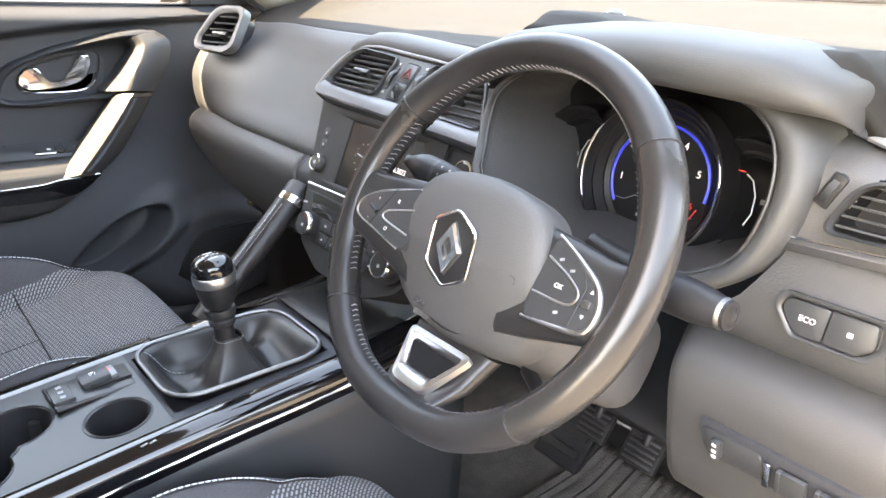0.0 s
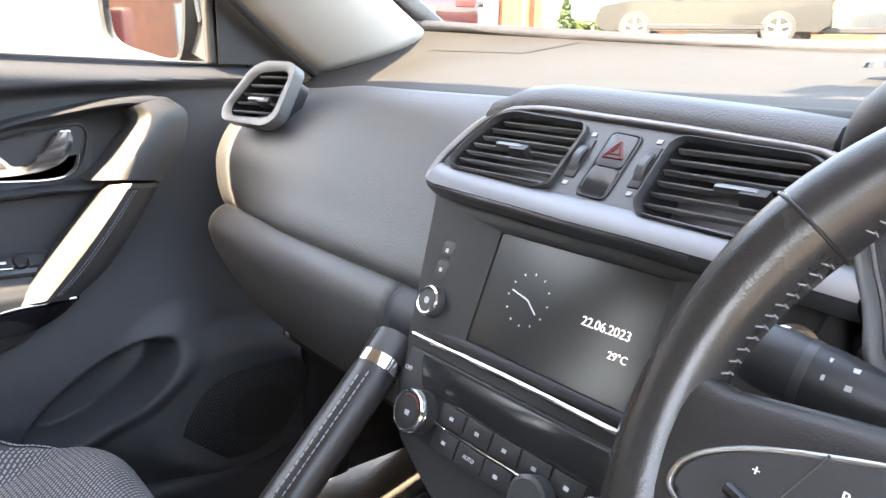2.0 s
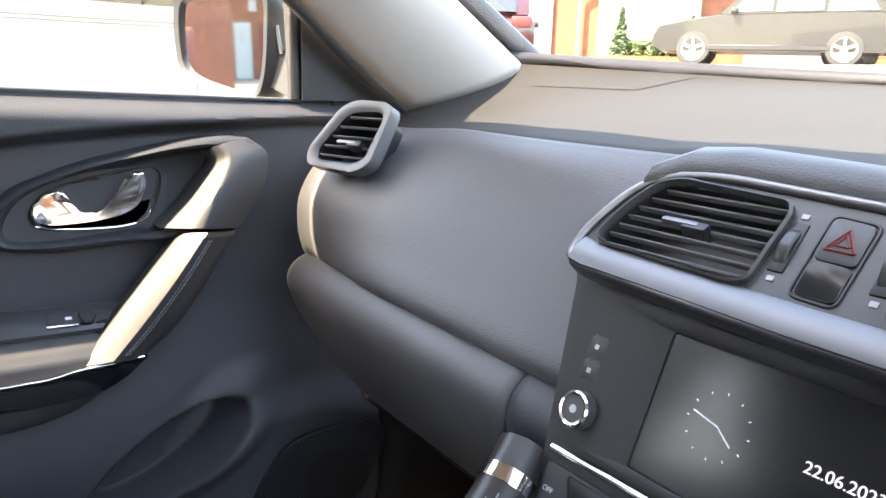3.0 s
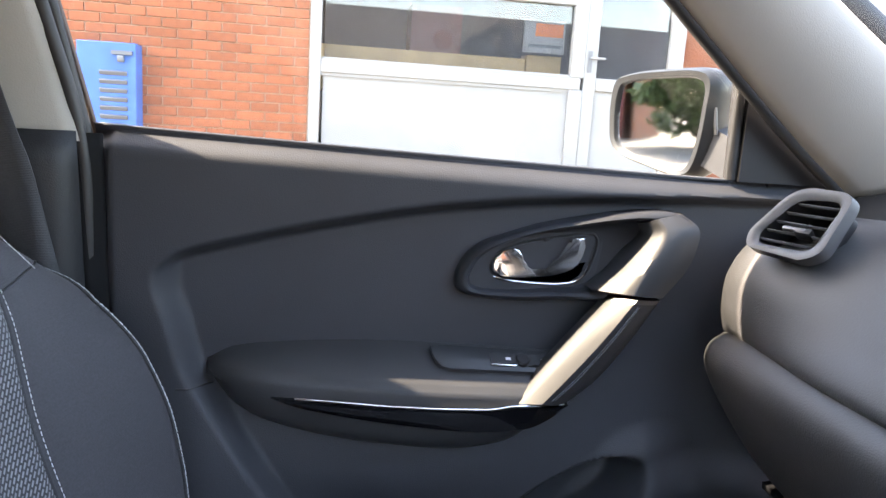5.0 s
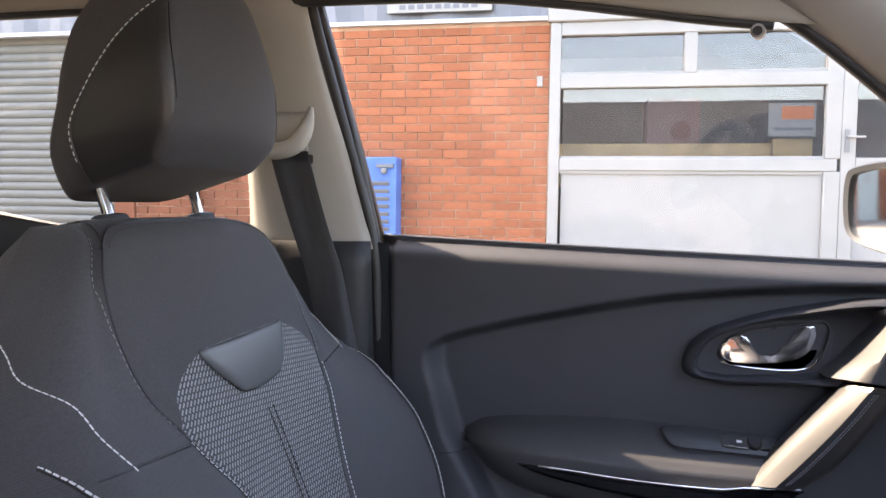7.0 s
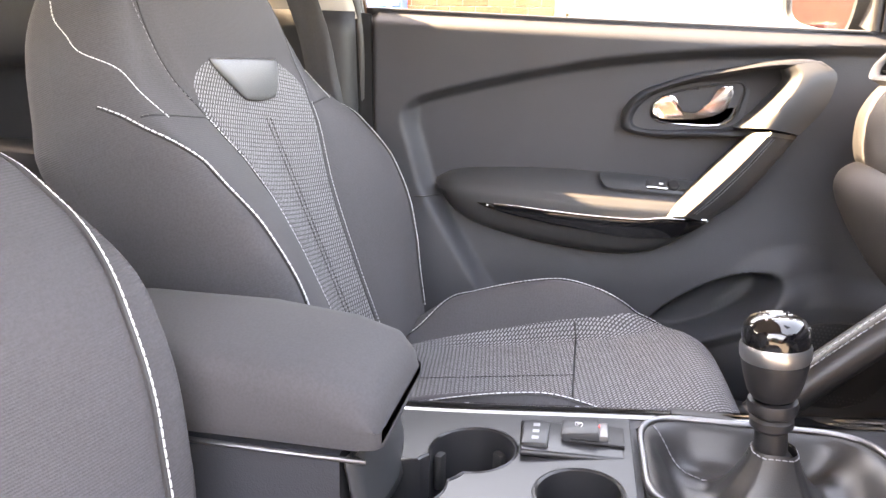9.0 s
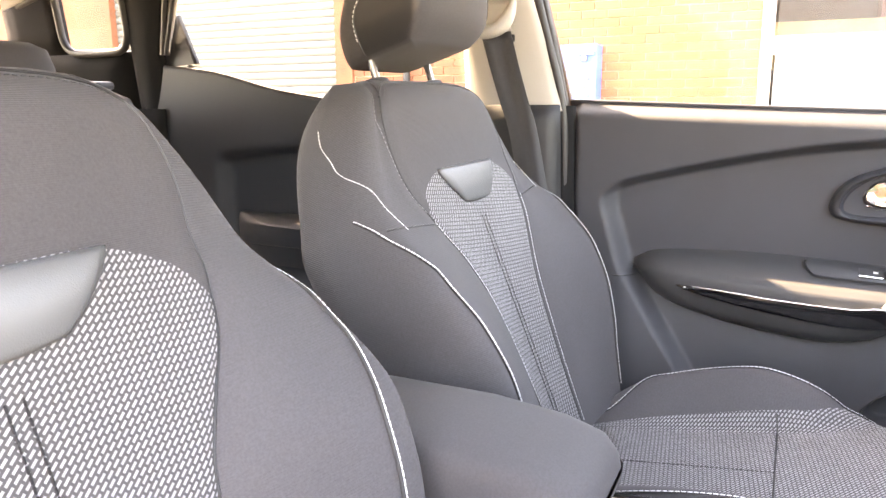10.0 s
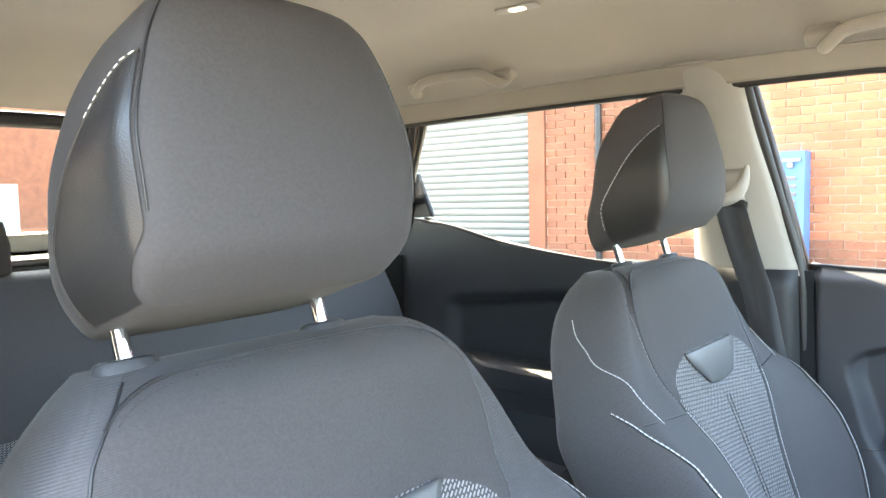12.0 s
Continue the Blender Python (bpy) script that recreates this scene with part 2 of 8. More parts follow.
def ribbed(name, color, pitch=0.0022, rough=0.8):
    """Fine-ribbed plain cloth."""
    m = material(name, color, rough, vary=0.10, sheen=0.04, grain=0.3, grain_size=0.0009, uv=True)
    nt, b = m.node_tree, m.node_tree.nodes["Principled BSDF"]
    tc = nt.nodes.new("ShaderNodeTexCoord")
    fleck = nt.nodes.new("ShaderNodeTexNoise")
    fleck.inputs["Scale"].default_value, fleck.inputs["Detail"].default_value = 420, 3
    nt.links.new(tc.outputs["Object"], fleck.inputs["Vector"])
    tone = nt.nodes.new("ShaderNodeMapRange")
    tone.inputs["From Min"].default_value, tone.inputs["From Max"].default_value = 0.3, 0.7
    tone.inputs["To Min"].default_value, tone.inputs["To Max"].default_value = 0.88, 1.12
    nt.links.new(fleck.outputs["Fac"], tone.inputs["Value"])
    sc = nt.nodes.new("ShaderNodeVectorMath")
    sc.operation = "SCALE"
    nt.links.new(b.inputs["Base Color"].links[0].from_socket, sc.inputs[0])
    nt.links.new(tone.outputs[0], sc.inputs["Scale"])
    nt.links.new(sc.outputs[0], b.inputs["Base Color"])
    wv = nt.nodes.new("ShaderNodeTexWave")
    wv.bands_direction = "Y"
    wv.inputs["Scale"].default_value = 0.31 / pitch
    wv.inputs["Distortion"].default_value = 0.4
    nt.links.new(tc.outputs["UV"], wv.inputs["Vector"])
    bump = b.inputs["Normal"].links[0].from_node
    b2 = nt.nodes.new("ShaderNodeBump")
    b2.inputs["Strength"].default_value, b2.inputs["Distance"].default_value = 0.5, 0.0004
    nt.links.new(wv.outputs["Fac"], b2.inputs["Height"])
    nt.links.new(bump.outputs[0], b2.inputs["Normal"])
    nt.links.new(b2.outputs[0], b.inputs["Normal"])
    return m


def glass_like(name, tint=(1, 1, 1), gloss=0.08, rough=0.0):
    """A thin pane: mostly clear, with a mirror gleam."""
    m = bpy.data.materials.new(name)
    m.use_nodes = True
    nt = m.node_tree
    nt.nodes.remove(nt.nodes["Principled BSDF"])
    tr, gl, mx = nt.nodes.new("ShaderNodeBsdfTransparent"), nt.nodes.new("ShaderNodeBsdfGlossy"), nt.nodes.new("ShaderNodeMixShader")
    fr = nt.nodes.new("ShaderNodeFresnel")
    fr.inputs["IOR"].default_value = 1.0 + gloss * 6
    tr.inputs[0].default_value = (*tint, 1)
    gl.inputs["Roughness"].default_value = rough
    nt.links.new(fr.outputs[0], mx.inputs[0])
    nt.links.new(tr.outputs[0], mx.inputs[1])
    nt.links.new(gl.outputs[0], mx.inputs[2])
    nt.links.new(mx.outputs[0], nt.nodes["Material Output"].inputs[0])
    return m


def glow(name, color, strength):
    m = material(name, color, 0.4)
    b = m.node_tree.nodes["Principled BSDF"]
    b.inputs["Emission Color"].default_value = (*color, 1)
    b.inputs["Emission Strength"].default_value = strength
    return m


DASH = material("dash_soft_plastic", (0.054, 0.055, 0.058), 0.5, grain=0.42, grain_size=0.0017, vary=0.08)
DASH_TOP = material("dash_top_plastic", (0.022, 0.0215, 0.021), 0.7, grain=0.35, grain_size=0.0012, vary=0.08, spec=0.15)
# the plastic of TRIM, its colour lightened for the better lit front door
LINING_LIT = material("lightened_door_lining_plastic", (0.049, 0.051, 0.058), 0.5, grain=0.4, grain_size=0.0014, vary=0.08, spec=0.35)
TRIM = material("hard_trim_plastic", (0.033, 0.035, 0.041), 0.5, grain=0.4, grain_size=0.0014, vary=0.08, spec=0.35)
TRIM_PIL = material("dark_pillar_plastic", (0.022, 0.023, 0.026), 0.5, grain=0.4, grain_size=0.0014, vary=0.08, spec=0.35)
TRIM_DARK = material("deep_black_plastic", (0.014, 0.014, 0.016), 0.45, grain=0.2, grain_size=0.001)
TRIM_SATIN = material("dark_satin_metal", (0.15, 0.15, 0.155), 0.42, 0.85, vary=0.05)
PIT = material("matt_black_trim", (0.013, 0.013, 0.014), 0.85, grain=0.2, grain_size=0.001, spec=0.1)
PANEL = material("satin_charcoal_plastic", (0.035, 0.037, 0.040), 0.38, vary=0.06)
DECK = material("dark_console_plastic", (0.018, 0.018, 0.020), 0.30, vary=0.06)
PIANO = material("piano_black", (0.006, 0.006, 0.007), 0.05, vary=0.03, coat=0.5)
CHROME = material("chrome", (0.86, 0.86, 0.87), 0.06, 1.0, vary=0.03)
SCREEN_RIM = material("dial_black", (0.010, 0.010, 0.011), 0.5, vary=0.05, spec=0.3)
SATIN_BRIGHT = material("bright_satin_silver", (0.55, 0.55, 0.55), 0.36, 1.0, vary=0.05)
SATIN = material("satin_silver", (0.23, 0.23, 0.235), 0.42, 1.0, vary=0.05)
SILVER_PAINT = material("silver_paint", (0.42, 0.43, 0.44), 0.35, 0.6, vary=0.05)
ARM = material("padded_trim", (0.046, 0.046, 0.048), 0.5, grain=0.4, grain_size=0.0011, vary=0.08)
CHEEK = material("matt_vinyl", (0.050, 0.051, 0.052), 0.55, grain=0.35, grain_size=0.0011, vary=0.08)
SHELL = material("mirror_shell_paint", (0.016, 0.018, 0.020), 0.45, 0.0, vary=0.04, coat=0.1)
LEATHER = material("black_leather", (0.022, 0.021, 0.022), 0.36, grain=0.25, grain_size=0.0009, vary=0.1)
LEATHER_HUB = material("hub_cover", (0.086, 0.084, 0.085), 0.5, grain=0.5, grain_size=0.0012, vary=0.06)
CLOTH = ribbed("black_seat_cloth", (0.051, 0.050, 0.055))
CLOTH_HEAD = ribbed("head_panel_cloth", (0.043, 0.041, 0.045), 0.0016)
WEAVE = weave("woven_insert", (0.046, 0.046, 0.050), (0.27, 0.27, 0.28), 0.0082)
VINYL_BLACK = material("black_vinyl", (0.026, 0.026, 0.027), 0.36, grain=0.35, grain_size=0.0011, vary=0.08)
VINYL = material("grey_vinyl", (0.10, 0.105, 0.11), 0.35, grain=0.4, grain_size=0.0012)
THREAD = material("white_thread", (0.62, 0.62, 0.62), 0.7)
BRONZE = material("bronze_channel", (0.10, 0.07, 0.055), 0.4, 0.5, vary=0.05)
PIPING = material("dark_piping", (0.03, 0.03, 0.032), 0.6)
THREAD_GREY = material("grey_thread", (0.25, 0.25, 0.26), 0.7)
HEADLINER = material("headliner_cloth", (0.33, 0.30, 0.255), 0.9, grain=0.4, grain_size=0.0012, vary=0.04, sheen=0.2)
PILLAR = material("pale_pillar_trim", (0.36, 0.34, 0.31), 0.6, grain=0.35, grain_size=0.0014, vary=0.04)
BELT = ribbed("belt_webbing", (0.030, 0.032, 0.037), 0.0018, 0.6)
RUBBER = material("rubber_seal", (0.02, 0.02, 0.021), 0.5, grain=0.2, grain_size=0.001)
CARPET = material("carpet", (0.075, 0.070, 0.065), 0.95, grain=0.9, grain_size=0.003, vary=0.25, vary_size=0.03)
GLASS = glass_like("window_glass", (0.76, 0.79, 0.78))
SCREEN = material("display_glass", (0.014, 0.015, 0.016), 0.14, vary=0.05, spec=0.32)
PRINT = material("white_print", (0.75, 0.75, 0.75), 0.6)
PRINT_DIM = material("grey_print", (0.35, 0.35, 0.36), 0.6)
RED_PRINT = material("red_print", (0.13, 0.012, 0.012), 0.5)
MIRROR = material("mirror_glass", (0.62, 0.64, 0.66), 0.0, 1.0, vary=0.0)
BODY = material("grey_metallic_paint", (0.06, 0.066, 0.07), 0.25, 0.5, vary=0.04, coat=0.8)
GLOW_WHITE = glow("lit_white", (0.9, 0.93, 1.0), 0.036)
GLOW_BLUE = glow("lit_blue", (0.03, 0.07, 0.9), 0.011)
GLOW_RED = glow("lit_red", (0.9, 0.05, 0.04), 0.022)

# ---- the car's shell ----


def roof_z(x, y):
    """Height of the roof lining."""
    k = 1.555 + 0.012 * math.sin((y + 1.9) * 1.7) - 0.05 * smooth01(y, -0.75, -0.2) - 0.10 * smooth01(-y, 1.9, 2.5)
    return k - 0.020 * (abs(x) / 0.66) ** 2 - 0.085 * smooth01(abs(x), 0.36, 0.70) ** 1.2 / smooth01(0.66, 0.36, 0.70) ** 1.2


def roof_point(s, t):
    y = lerp(-0.295, -2.40, t)
    x = lerp(-0.665, 0.665, s)
    return (x, y, roof_z(x, y))


ceiling = sheet("ceiling", roof_point, 41, 45, HEADLINER, None, "pale beige cloth roof lining of the car", kind="structure")
tagged(ceiling, category="ceiling")
skin = sheet("roof", lambda s, t: (lerp(-0.675, 0.675, s), lerp(-0.275, -2.45, t), roof_z(lerp(-0.66, 0.66, s), lerp(-0.285, -2.4, t)) + 0.035), 21, 21, BODY, None, "grey metallic painted car roof", kind="structure")
tagged(skin, category="roof")

# roof rails over the side windows
for sx, nm in ((-1, "roof_rail_left"), (1, "roof_rail_right")):
    def rail(s, t, sx=sx):
        y = lerp(-0.25, -2.35, t)
        z0 = roof_z(0.66, y)
        return (sx * (0.650 + 0.012 * s ** 0.8), y, z0 - 0.044 * s ** 1.3)
    tagged(sheet(nm, rail, 9, 40, HEADLINER, None, "pale lining along the roof edge above the windows", thick=0.004, kind="structure"), category="trim")
    tagged(tube("window_seal", [(sx * 0.668, y, roof_z(0.66, y) - 0.046) for y in np.linspace(-0.3, -2.3, 24)], 0.008, RUBBER, None, "black rubber seal along the top of the side windows"), category="seal", kind="structure")

# strips added between the lining and the glass to keep sun off the belt
for sx in (-1, 1):
    tagged(sheet("door_frame_top", lambda s, t, sx=sx: (sx * lerp(0.664, 0.716, s), lerp(-0.50, -2.0, t), roof_z(0.66, lerp(-0.50, -2.0, t)) - 0.040 + 0.010 * s), 4, 21, PIT, None, "black strip added along the window tops to block the sun", thick=0.006, kind="structure"), category="window frame")

# windscreen header
header = rbox("windscreen_header", (1.25, 0.09, 0.03), HEADLINER, None, pose(0, -0.305, roof_z(0, -0.33) - 0.002, -25), 0.012, 3)
tagged(header, "pale padded roof edge above the windscreen", "trim", kind="structure")


def strip_between(name, lower, upper, mat, parent=None, label="", bulge=0.012, n=16, m=9, side=-1, thick=0.006):
    """A gently bulging trim panel between two lines."""
    a, b = catmull(lower, 8), catmull(upper, 8)

    def fn(s, t):
        p, q = a[min(len(a) - 1, round(t * (len(a) - 1)))], b[min(len(b) - 1, round(t * (len(b) - 1)))]
        r = p.lerp(q, s)
        return (r.x - side * bulge * math.sin(math.pi * s) ** 0.7, r.y, r.z)
    return sheet(name, fn, m, n, mat, parent, label, thick=thick)


# A pillars: a wide pale trim that runs down to the dashboard
for sx, nm in ((-1, "a_pillar_left"), (1, "a_pillar_right")):
    low = [(sx * 0.705, 0.150, 1.035), (sx * 0.700, 0.045, 1.115), (sx * 0.688, -0.102, 1.235), (sx * 0.668, -0.26, 1.36), (sx * 0.648, -0.42, 1.452)]
    upp = [(sx * 0.672, 0.345, 1.100), (sx * 0.662, 0.215, 1.180), (sx * 0.655, 0.075, 1.268), (sx * 0.640, -0.09, 1.375), (sx * 0.61, -0.235, 1.475)]
    p = strip_between(nm, low, upp, PILLAR, None, "pale grey moulded trim of the windscreen pillar", 0.03, 33, 11, sx)
    tagged(p, category="pillar", kind="structure")
    edge = [(x + sx * 0.008, y + 0.004, z - 0.004) for x, y, z in low]
    tagged(tube("pillar_seal", catmull(edge, 8), 0.009, RUBBER, None, "black rubber door seal beside the pillar"), category="seal", kind="structure")
    out = [(sx * 0.70, y + 0.05, z + 0.0) for x, y, z in upp]
    tagged(tube("windscreen_edge", catmull(out, 8), 0.022, TRIM_DARK, None, "black band at the edge of the windscreen"), category="trim", kind="structure")

# B pillars with belts
b_pillar = thing("b_pillar", "pale upper and dark lower centre pillar trim", "pillar", at=(-0.7, -0.93, 0.9))


def b_post(s, t):
    z = lerp(1.056, 1.475, t)
    yf = table(z, (1.05, -0.846), (1.07, -0.851), (1.2, -0.886), (1.33, -0.921), (1.475, -0.950))
    yr = table(z, (1.07, -1.045), (1.36, -1.055), (1.43, -1.075), (1.475, -1.14))
    x = lerp(-0.713, -0.664, smooth01(z, 1.1, 1.5)) + 0.016 * math.sin(math.pi * min(1, max(0, s))) ** 0.6
    return (x, lerp(yr, yf, s), z)


sheet("upper_trim", b_post, 13, 25, PILLAR, b_pillar, thick=0.006)
sheet("lower_trim", lambda s, t: (-0.712 + 0.03 * math.sin(math.pi * s) ** 0.6 + 0.02 * (1 - t), lerp(-1.17, lerp(-0.825, -0.851, t), s), lerp(0.42, 1.068, t)), 13, 17, TRIM_PIL, b_pillar, "dark charcoal lower pillar trim", thick=0.006)
sheet("jamb_cover", lambda s, t: (lerp(-0.714 + 0.02 * (1 - t), -0.728, s), lerp(lerp(-0.826, -0.852, t), lerp(-0.800, -0.826, t), s), lerp(0.40, 1.066, t)), 5, 17, PIT, b_pillar, thick=0.004)
sheet("door_jamb", lambda s, t: (-0.768, lerp(-1.12, -0.74, s), lerp(0.34, 1.046, t)), 3, 3, PIT, b_pillar, "black door jamb", thick=0.004)
tube("seal", catmull([(-0.722, -0.838, 0.5), (-0.722, -0.843, 0.9), (-0.722, -0.850, 1.06), (-0.715, -0.884, 1.2), (-0.703, -0.920, 1.335), (-0.680, -0.946, 1.452)], 8), 0.009, RUBBER, b_pillar, "black rubber door seal")
tube("frame_strip", catmull([(-0.742, -0.848, 1.06), (-0.734, -0.879, 1.2), (-0.720, -0.912, 1.34), (-0.694, -0.940, 1.45)], 8), 0.008, TRIM_DARK, b_pillar)
# added sheet: closes the gap between the tubes, so no sun streaks reach the armrest
sheet("frame_panel", lambda s, t: (lerp(-0.752, -0.702, t), lerp(lerp(-0.846, -0.939, t), lerp(-0.92, -1.00, t), s), lerp(1.06, 1.452, t)), 3, 9, TRIM_DARK, b_pillar, "black sheet added beside the pillar to block sun streaks", thick=0.004)
tube("window_channel", catmull([(-0.755, -0.840, 1.06), (-0.745, -0.869, 1.18), (-0.731, -0.902, 1.31), (-0.702, -0.935, 1.45)], 8), 0.004, BRONZE, b_pillar, "thin metallic window channel")
sheet("height_slider", lambda s, t: (-0.672 + 0.006 * math.sin(math.pi * s) + 0.004 - 0.012 * t, lerp(-1.035, lerp(-0.985, -0.995, t), s), lerp(1.20, 1.365, t)), 7, 9, PILLAR, b_pillar, "pale belt height slider", thick=0.008)
tube("belt_guide", catmull([(-0.672, -1.035, 1.230), (-0.655, -1.015, 1.208), (-0.650, -0.98, 1.199), (-0.652, -0.948, 1.208), (-0.662, -0.934, 1.236), (-0.674, -0.932, 1.264)], 6), [0.012] * 12 + [0.0125] * 10 + [0.012, 0.011, 0.010, 0.009, 0.008, 0.007, 0.006, 0.005, 0.004][:9], PILLAR, b_pillar, "pale belt guide loop", n=12)
sheet("guide_plate", lambda s, t: (-0.676 + 0.012 * math.sin(math.pi * t), lerp(-1.03, -0.938, s), lerp(1.198, 1.258, t)), 9, 7, PILLAR, b_pillar, thick=0.006)
rbox("belt_slot", (0.008, 0.060, 0.014), TRIM_DARK, b_pillar, pose(-0.688, -0.965, 1.190), 0.003)
seat_belt = thing("seat_belt", "dark grey webbing seat belt hanging from the pillar", "seat belt", at=(-0.66, -1.0, 0.9))


def webbing(s, t):
    z = lerp(1.200, 0.80, t)
    y = table(z, (0.80, -0.862), (0.95, -0.890), (1.03, -0.906), (1.07, -0.920), (1.13, -0.940), (1.20, -0.962)) + (s - 0.5) * 0.058
    return (-0.664 + 0.010 * math.sin(t * 3) + 0.006 * math.cos(s * 5 + t * 4), y, z)


sheet("webbing", webbing, 5, 21, BELT, seat_belt, uvfn=lambda s, t: (s * 0.047, t * 0.40), thick=0.0014)
tube("belt_tail", [(-0.655, -0.862, 0.82), (-0.64, -0.862, 0.72), (-0.62, -0.86, 0.62)], 0.018, BELT, seat_belt, flat=0.08, up=(0, 1, 0.3))
post_r = sheet("b_pillar_right", lambda s, t: (0.70 - 0.04 * t - 0.02 * math.sin(math.pi * s), lerp(-1.08, lerp(-0.90, -0.96, t), s), lerp(0.42, 1.475, t)), 9, 25, PILLAR, None, "pale centre pillar trim beside the open doorway", thick=0.01)
tagged(post_r, category="pillar", kind="structure")

# floor, tunnel, bulkhead, sills
floor = sheet("floor", lambda s, t: (lerp(-0.74, 0.74, s), lerp(-2.45, 0.42, t), 0.30 + 0.006 * math.sin(9 * s) + 0.05 * smooth01(t, 0.9, 1.0) - 0.02 * smooth01(t, 0.55, 0.6)), 31, 41, CARPET, None, "dark grey carpeted car floor", thick=0.01, kind="structure")
tagged(floor, category="floor")
toe = sheet("toe_board", lambda s, t: (lerp(-0.74, 0.74, s), lerp(0.42, 0.66, t), lerp(0.33, 0.80, t ** 0.9)), 21, 15, CARPET, None, "dark carpeted board ahead of the footwells", thick=0.01, kind="structure")
tagged(toe, category="floor")
for sx in (-1, 1):
    tagged(rbox("door_sill", (0.07, 1.9, 0.10), TRIM, None, pose(sx * 0.73, -0.75, 0.36), 0.02, 3), "charcoal plastic door sill trim", "sill", kind="structure")
kick = sheet("kick_panel", lambda s, t: (-0.70 + 0.03 * t, lerp(0.10, 0.55, s), lerp(0.32, 0.95, t)), 9, 9, TRIM_DARK, None, "black kick panel in the footwell", thick=0.01, kind="structure")
kick2 = sheet("kick_panel_right", lambda s, t: (0.70 - 0.03 * t, lerp(0.10, 0.55, s), lerp(0.32, 0.95, t)), 9, 9, TRIM_DARK, None, "black kick panel in the footwell", thick=0.01, kind="structure")
tagged(kick, category="trim")
tagged(kick2, category="trim")
cowl = rbox("cowl", (1.46, 0.30, 0.30), TRIM_DARK, None, pose(0, 0.80, 0.885), 0.02)
tagged(cowl, "black plastic cowl under the windscreen", "cowl", kind="structure")
nose = sheet("bonnet", lambda s, t: (lerp(-0.86, 0.86, s), lerp(0.86, 1.85, t), 1.02 - 0.16 * t ** 1.6 - 0.12 * abs(2 * s - 1) ** 3), 21, 15, BODY, None, "grey metallic painted bonnet", thick=0.02, kind="structure")
tagged(nose, category="bonnet")
wiper = thing("windscreen_wiper", "black windscreen wiper arm resting below the glass", "wiper", at=(-0.2, 0.72, 1.06))
tube("wiper_arm", catmull([(-0.62, 0.78, 1.062), (-0.35, 0.755, 1.068), (-0.05, 0.735, 1.07), (0.3, 0.73, 1.064)], 6), 0.008, TRIM_DARK, wiper)

# rear body: side panels, C pillars, tailgate opening, parcel shelf
def c_side(y, z):
    """How far out the rear pillar's lining stands."""
    return 0.738 - 0.05 * (z - 1.02) / 0.45


for sx, nm in ((-1, "c_pillar_left"), (1, "c_pillar_right")):
    pil = thing(nm, "black trim of the rear pillar round a small quarter window", "pillar", kind="structure", at=(sx * 0.72, -1.95, 1.1))
    front = lambda z: table(z, (1.02, -1.86), (1.16, -1.860), (1.275, -1.832), (1.47, -1.775))
    sheet("pillar_trim", lambda s, t, sx=sx: (sx * (c_side(0, lerp(1.02, 1.47, t)) - 0.014 * math.sin(math.pi * s)), lerp(-1.960, front(lerp(1.02, 1.47, t)), s), lerp(1.02, 1.47, t)), 9, 17, PIT, pil, thick=0.02)
    for y0, y1, z0, z1 in ((-2.42, -1.960, 1.02, 1.200), (-2.42, -1.960, 1.435, 1.47), (-2.42, -2.20, 1.200, 1.435)):
        sheet("quarter_trim", lambda s, t, sx=sx, y0=y0, y1=y1, z0=z0, z1=z1: (sx * c_side(0, lerp(z0, z1, t)), lerp(y0, y1, s), lerp(z0, z1, t)), 5, 5, PIT, pil, thick=0.02)
    tube("quarter_seal", [(sx * (c_side(0, z) - 0.002), y, z) for y, z in rounded([(-2.20, 1.200), (-1.960, 1.200), (-1.960, 1.435), (-2.20, 1.435)], 0.06, 6)], 0.010, RUBBER, pil, closed=True)
    for off, mat_s, r_s in ((0.0, RUBBER, 0.010), (0.022, BRONZE, 0.004), (0.040, RUBBER, 0.008), (0.056, PILLAR, 0.004)):
        tube("door_channel", [(sx * (c_side(0, z) + 0.004), front(z) + off * (z - 1.10) / 0.36, z) for z in np.linspace(1.19, 1.46, 10)], r_s, mat_s, pil)
    sheet("pillar_foot", lambda s, t, sx=sx: (sx * (0.716 - 0.012 * math.sin(math.pi * s)), lerp(-2.02, -1.862, s), lerp(0.40, 1.06, t)), 7, 7, PIT, pil, thick=0.012)
    w = sheet("wall_rear_" + nm[9:], lambda s, t, sx=sx: (sx * 0.73, lerp(-2.46, -1.85, s), lerp(0.3, 1.06, t)), 5, 5, TRIM, None, "dark plastic side trim of the load space", thick=0.02, kind="structure")
    tagged(w, category="trim")
tagged(rbox("wall_rear", (1.46, 0.05, 0.82), TRIM, None, pose(0, -2.50, 0.72), 0.015), "dark plastic inner face of the tailgate", "trim", kind="structure")
tagged(tube("rear_window_frame", catmull([(-0.60, -2.47, 1.16), (-0.2, -2.50, 1.135), (0.2, -2.50, 1.135), (0.60, -2.47, 1.16), (0.60, -2.44, 1.40), (0.2, -2.42, 1.425), (-0.2, -2.42, 1.425), (-0.60, -2.44, 1.40)], 8, True), 0.02, TRIM_DARK, None, "black frame of the rear window", closed=True), category="window frame", kind="structure")
tagged(rbox("parcel_shelf", (1.24, 0.42, 0.03), TRIM, None, pose(0, -2.27, 1.085), 0.01), "dark carpeted parcel shelf behind the rear seat", "shelf")
tagged(tube("shelf_edge", [(-0.6, -2.06, 1.105), (0.6, -2.06, 1.105)], 0.008, SATIN, None, "pale edge strip of the parcel shelf"), category="trim", kind="structure")
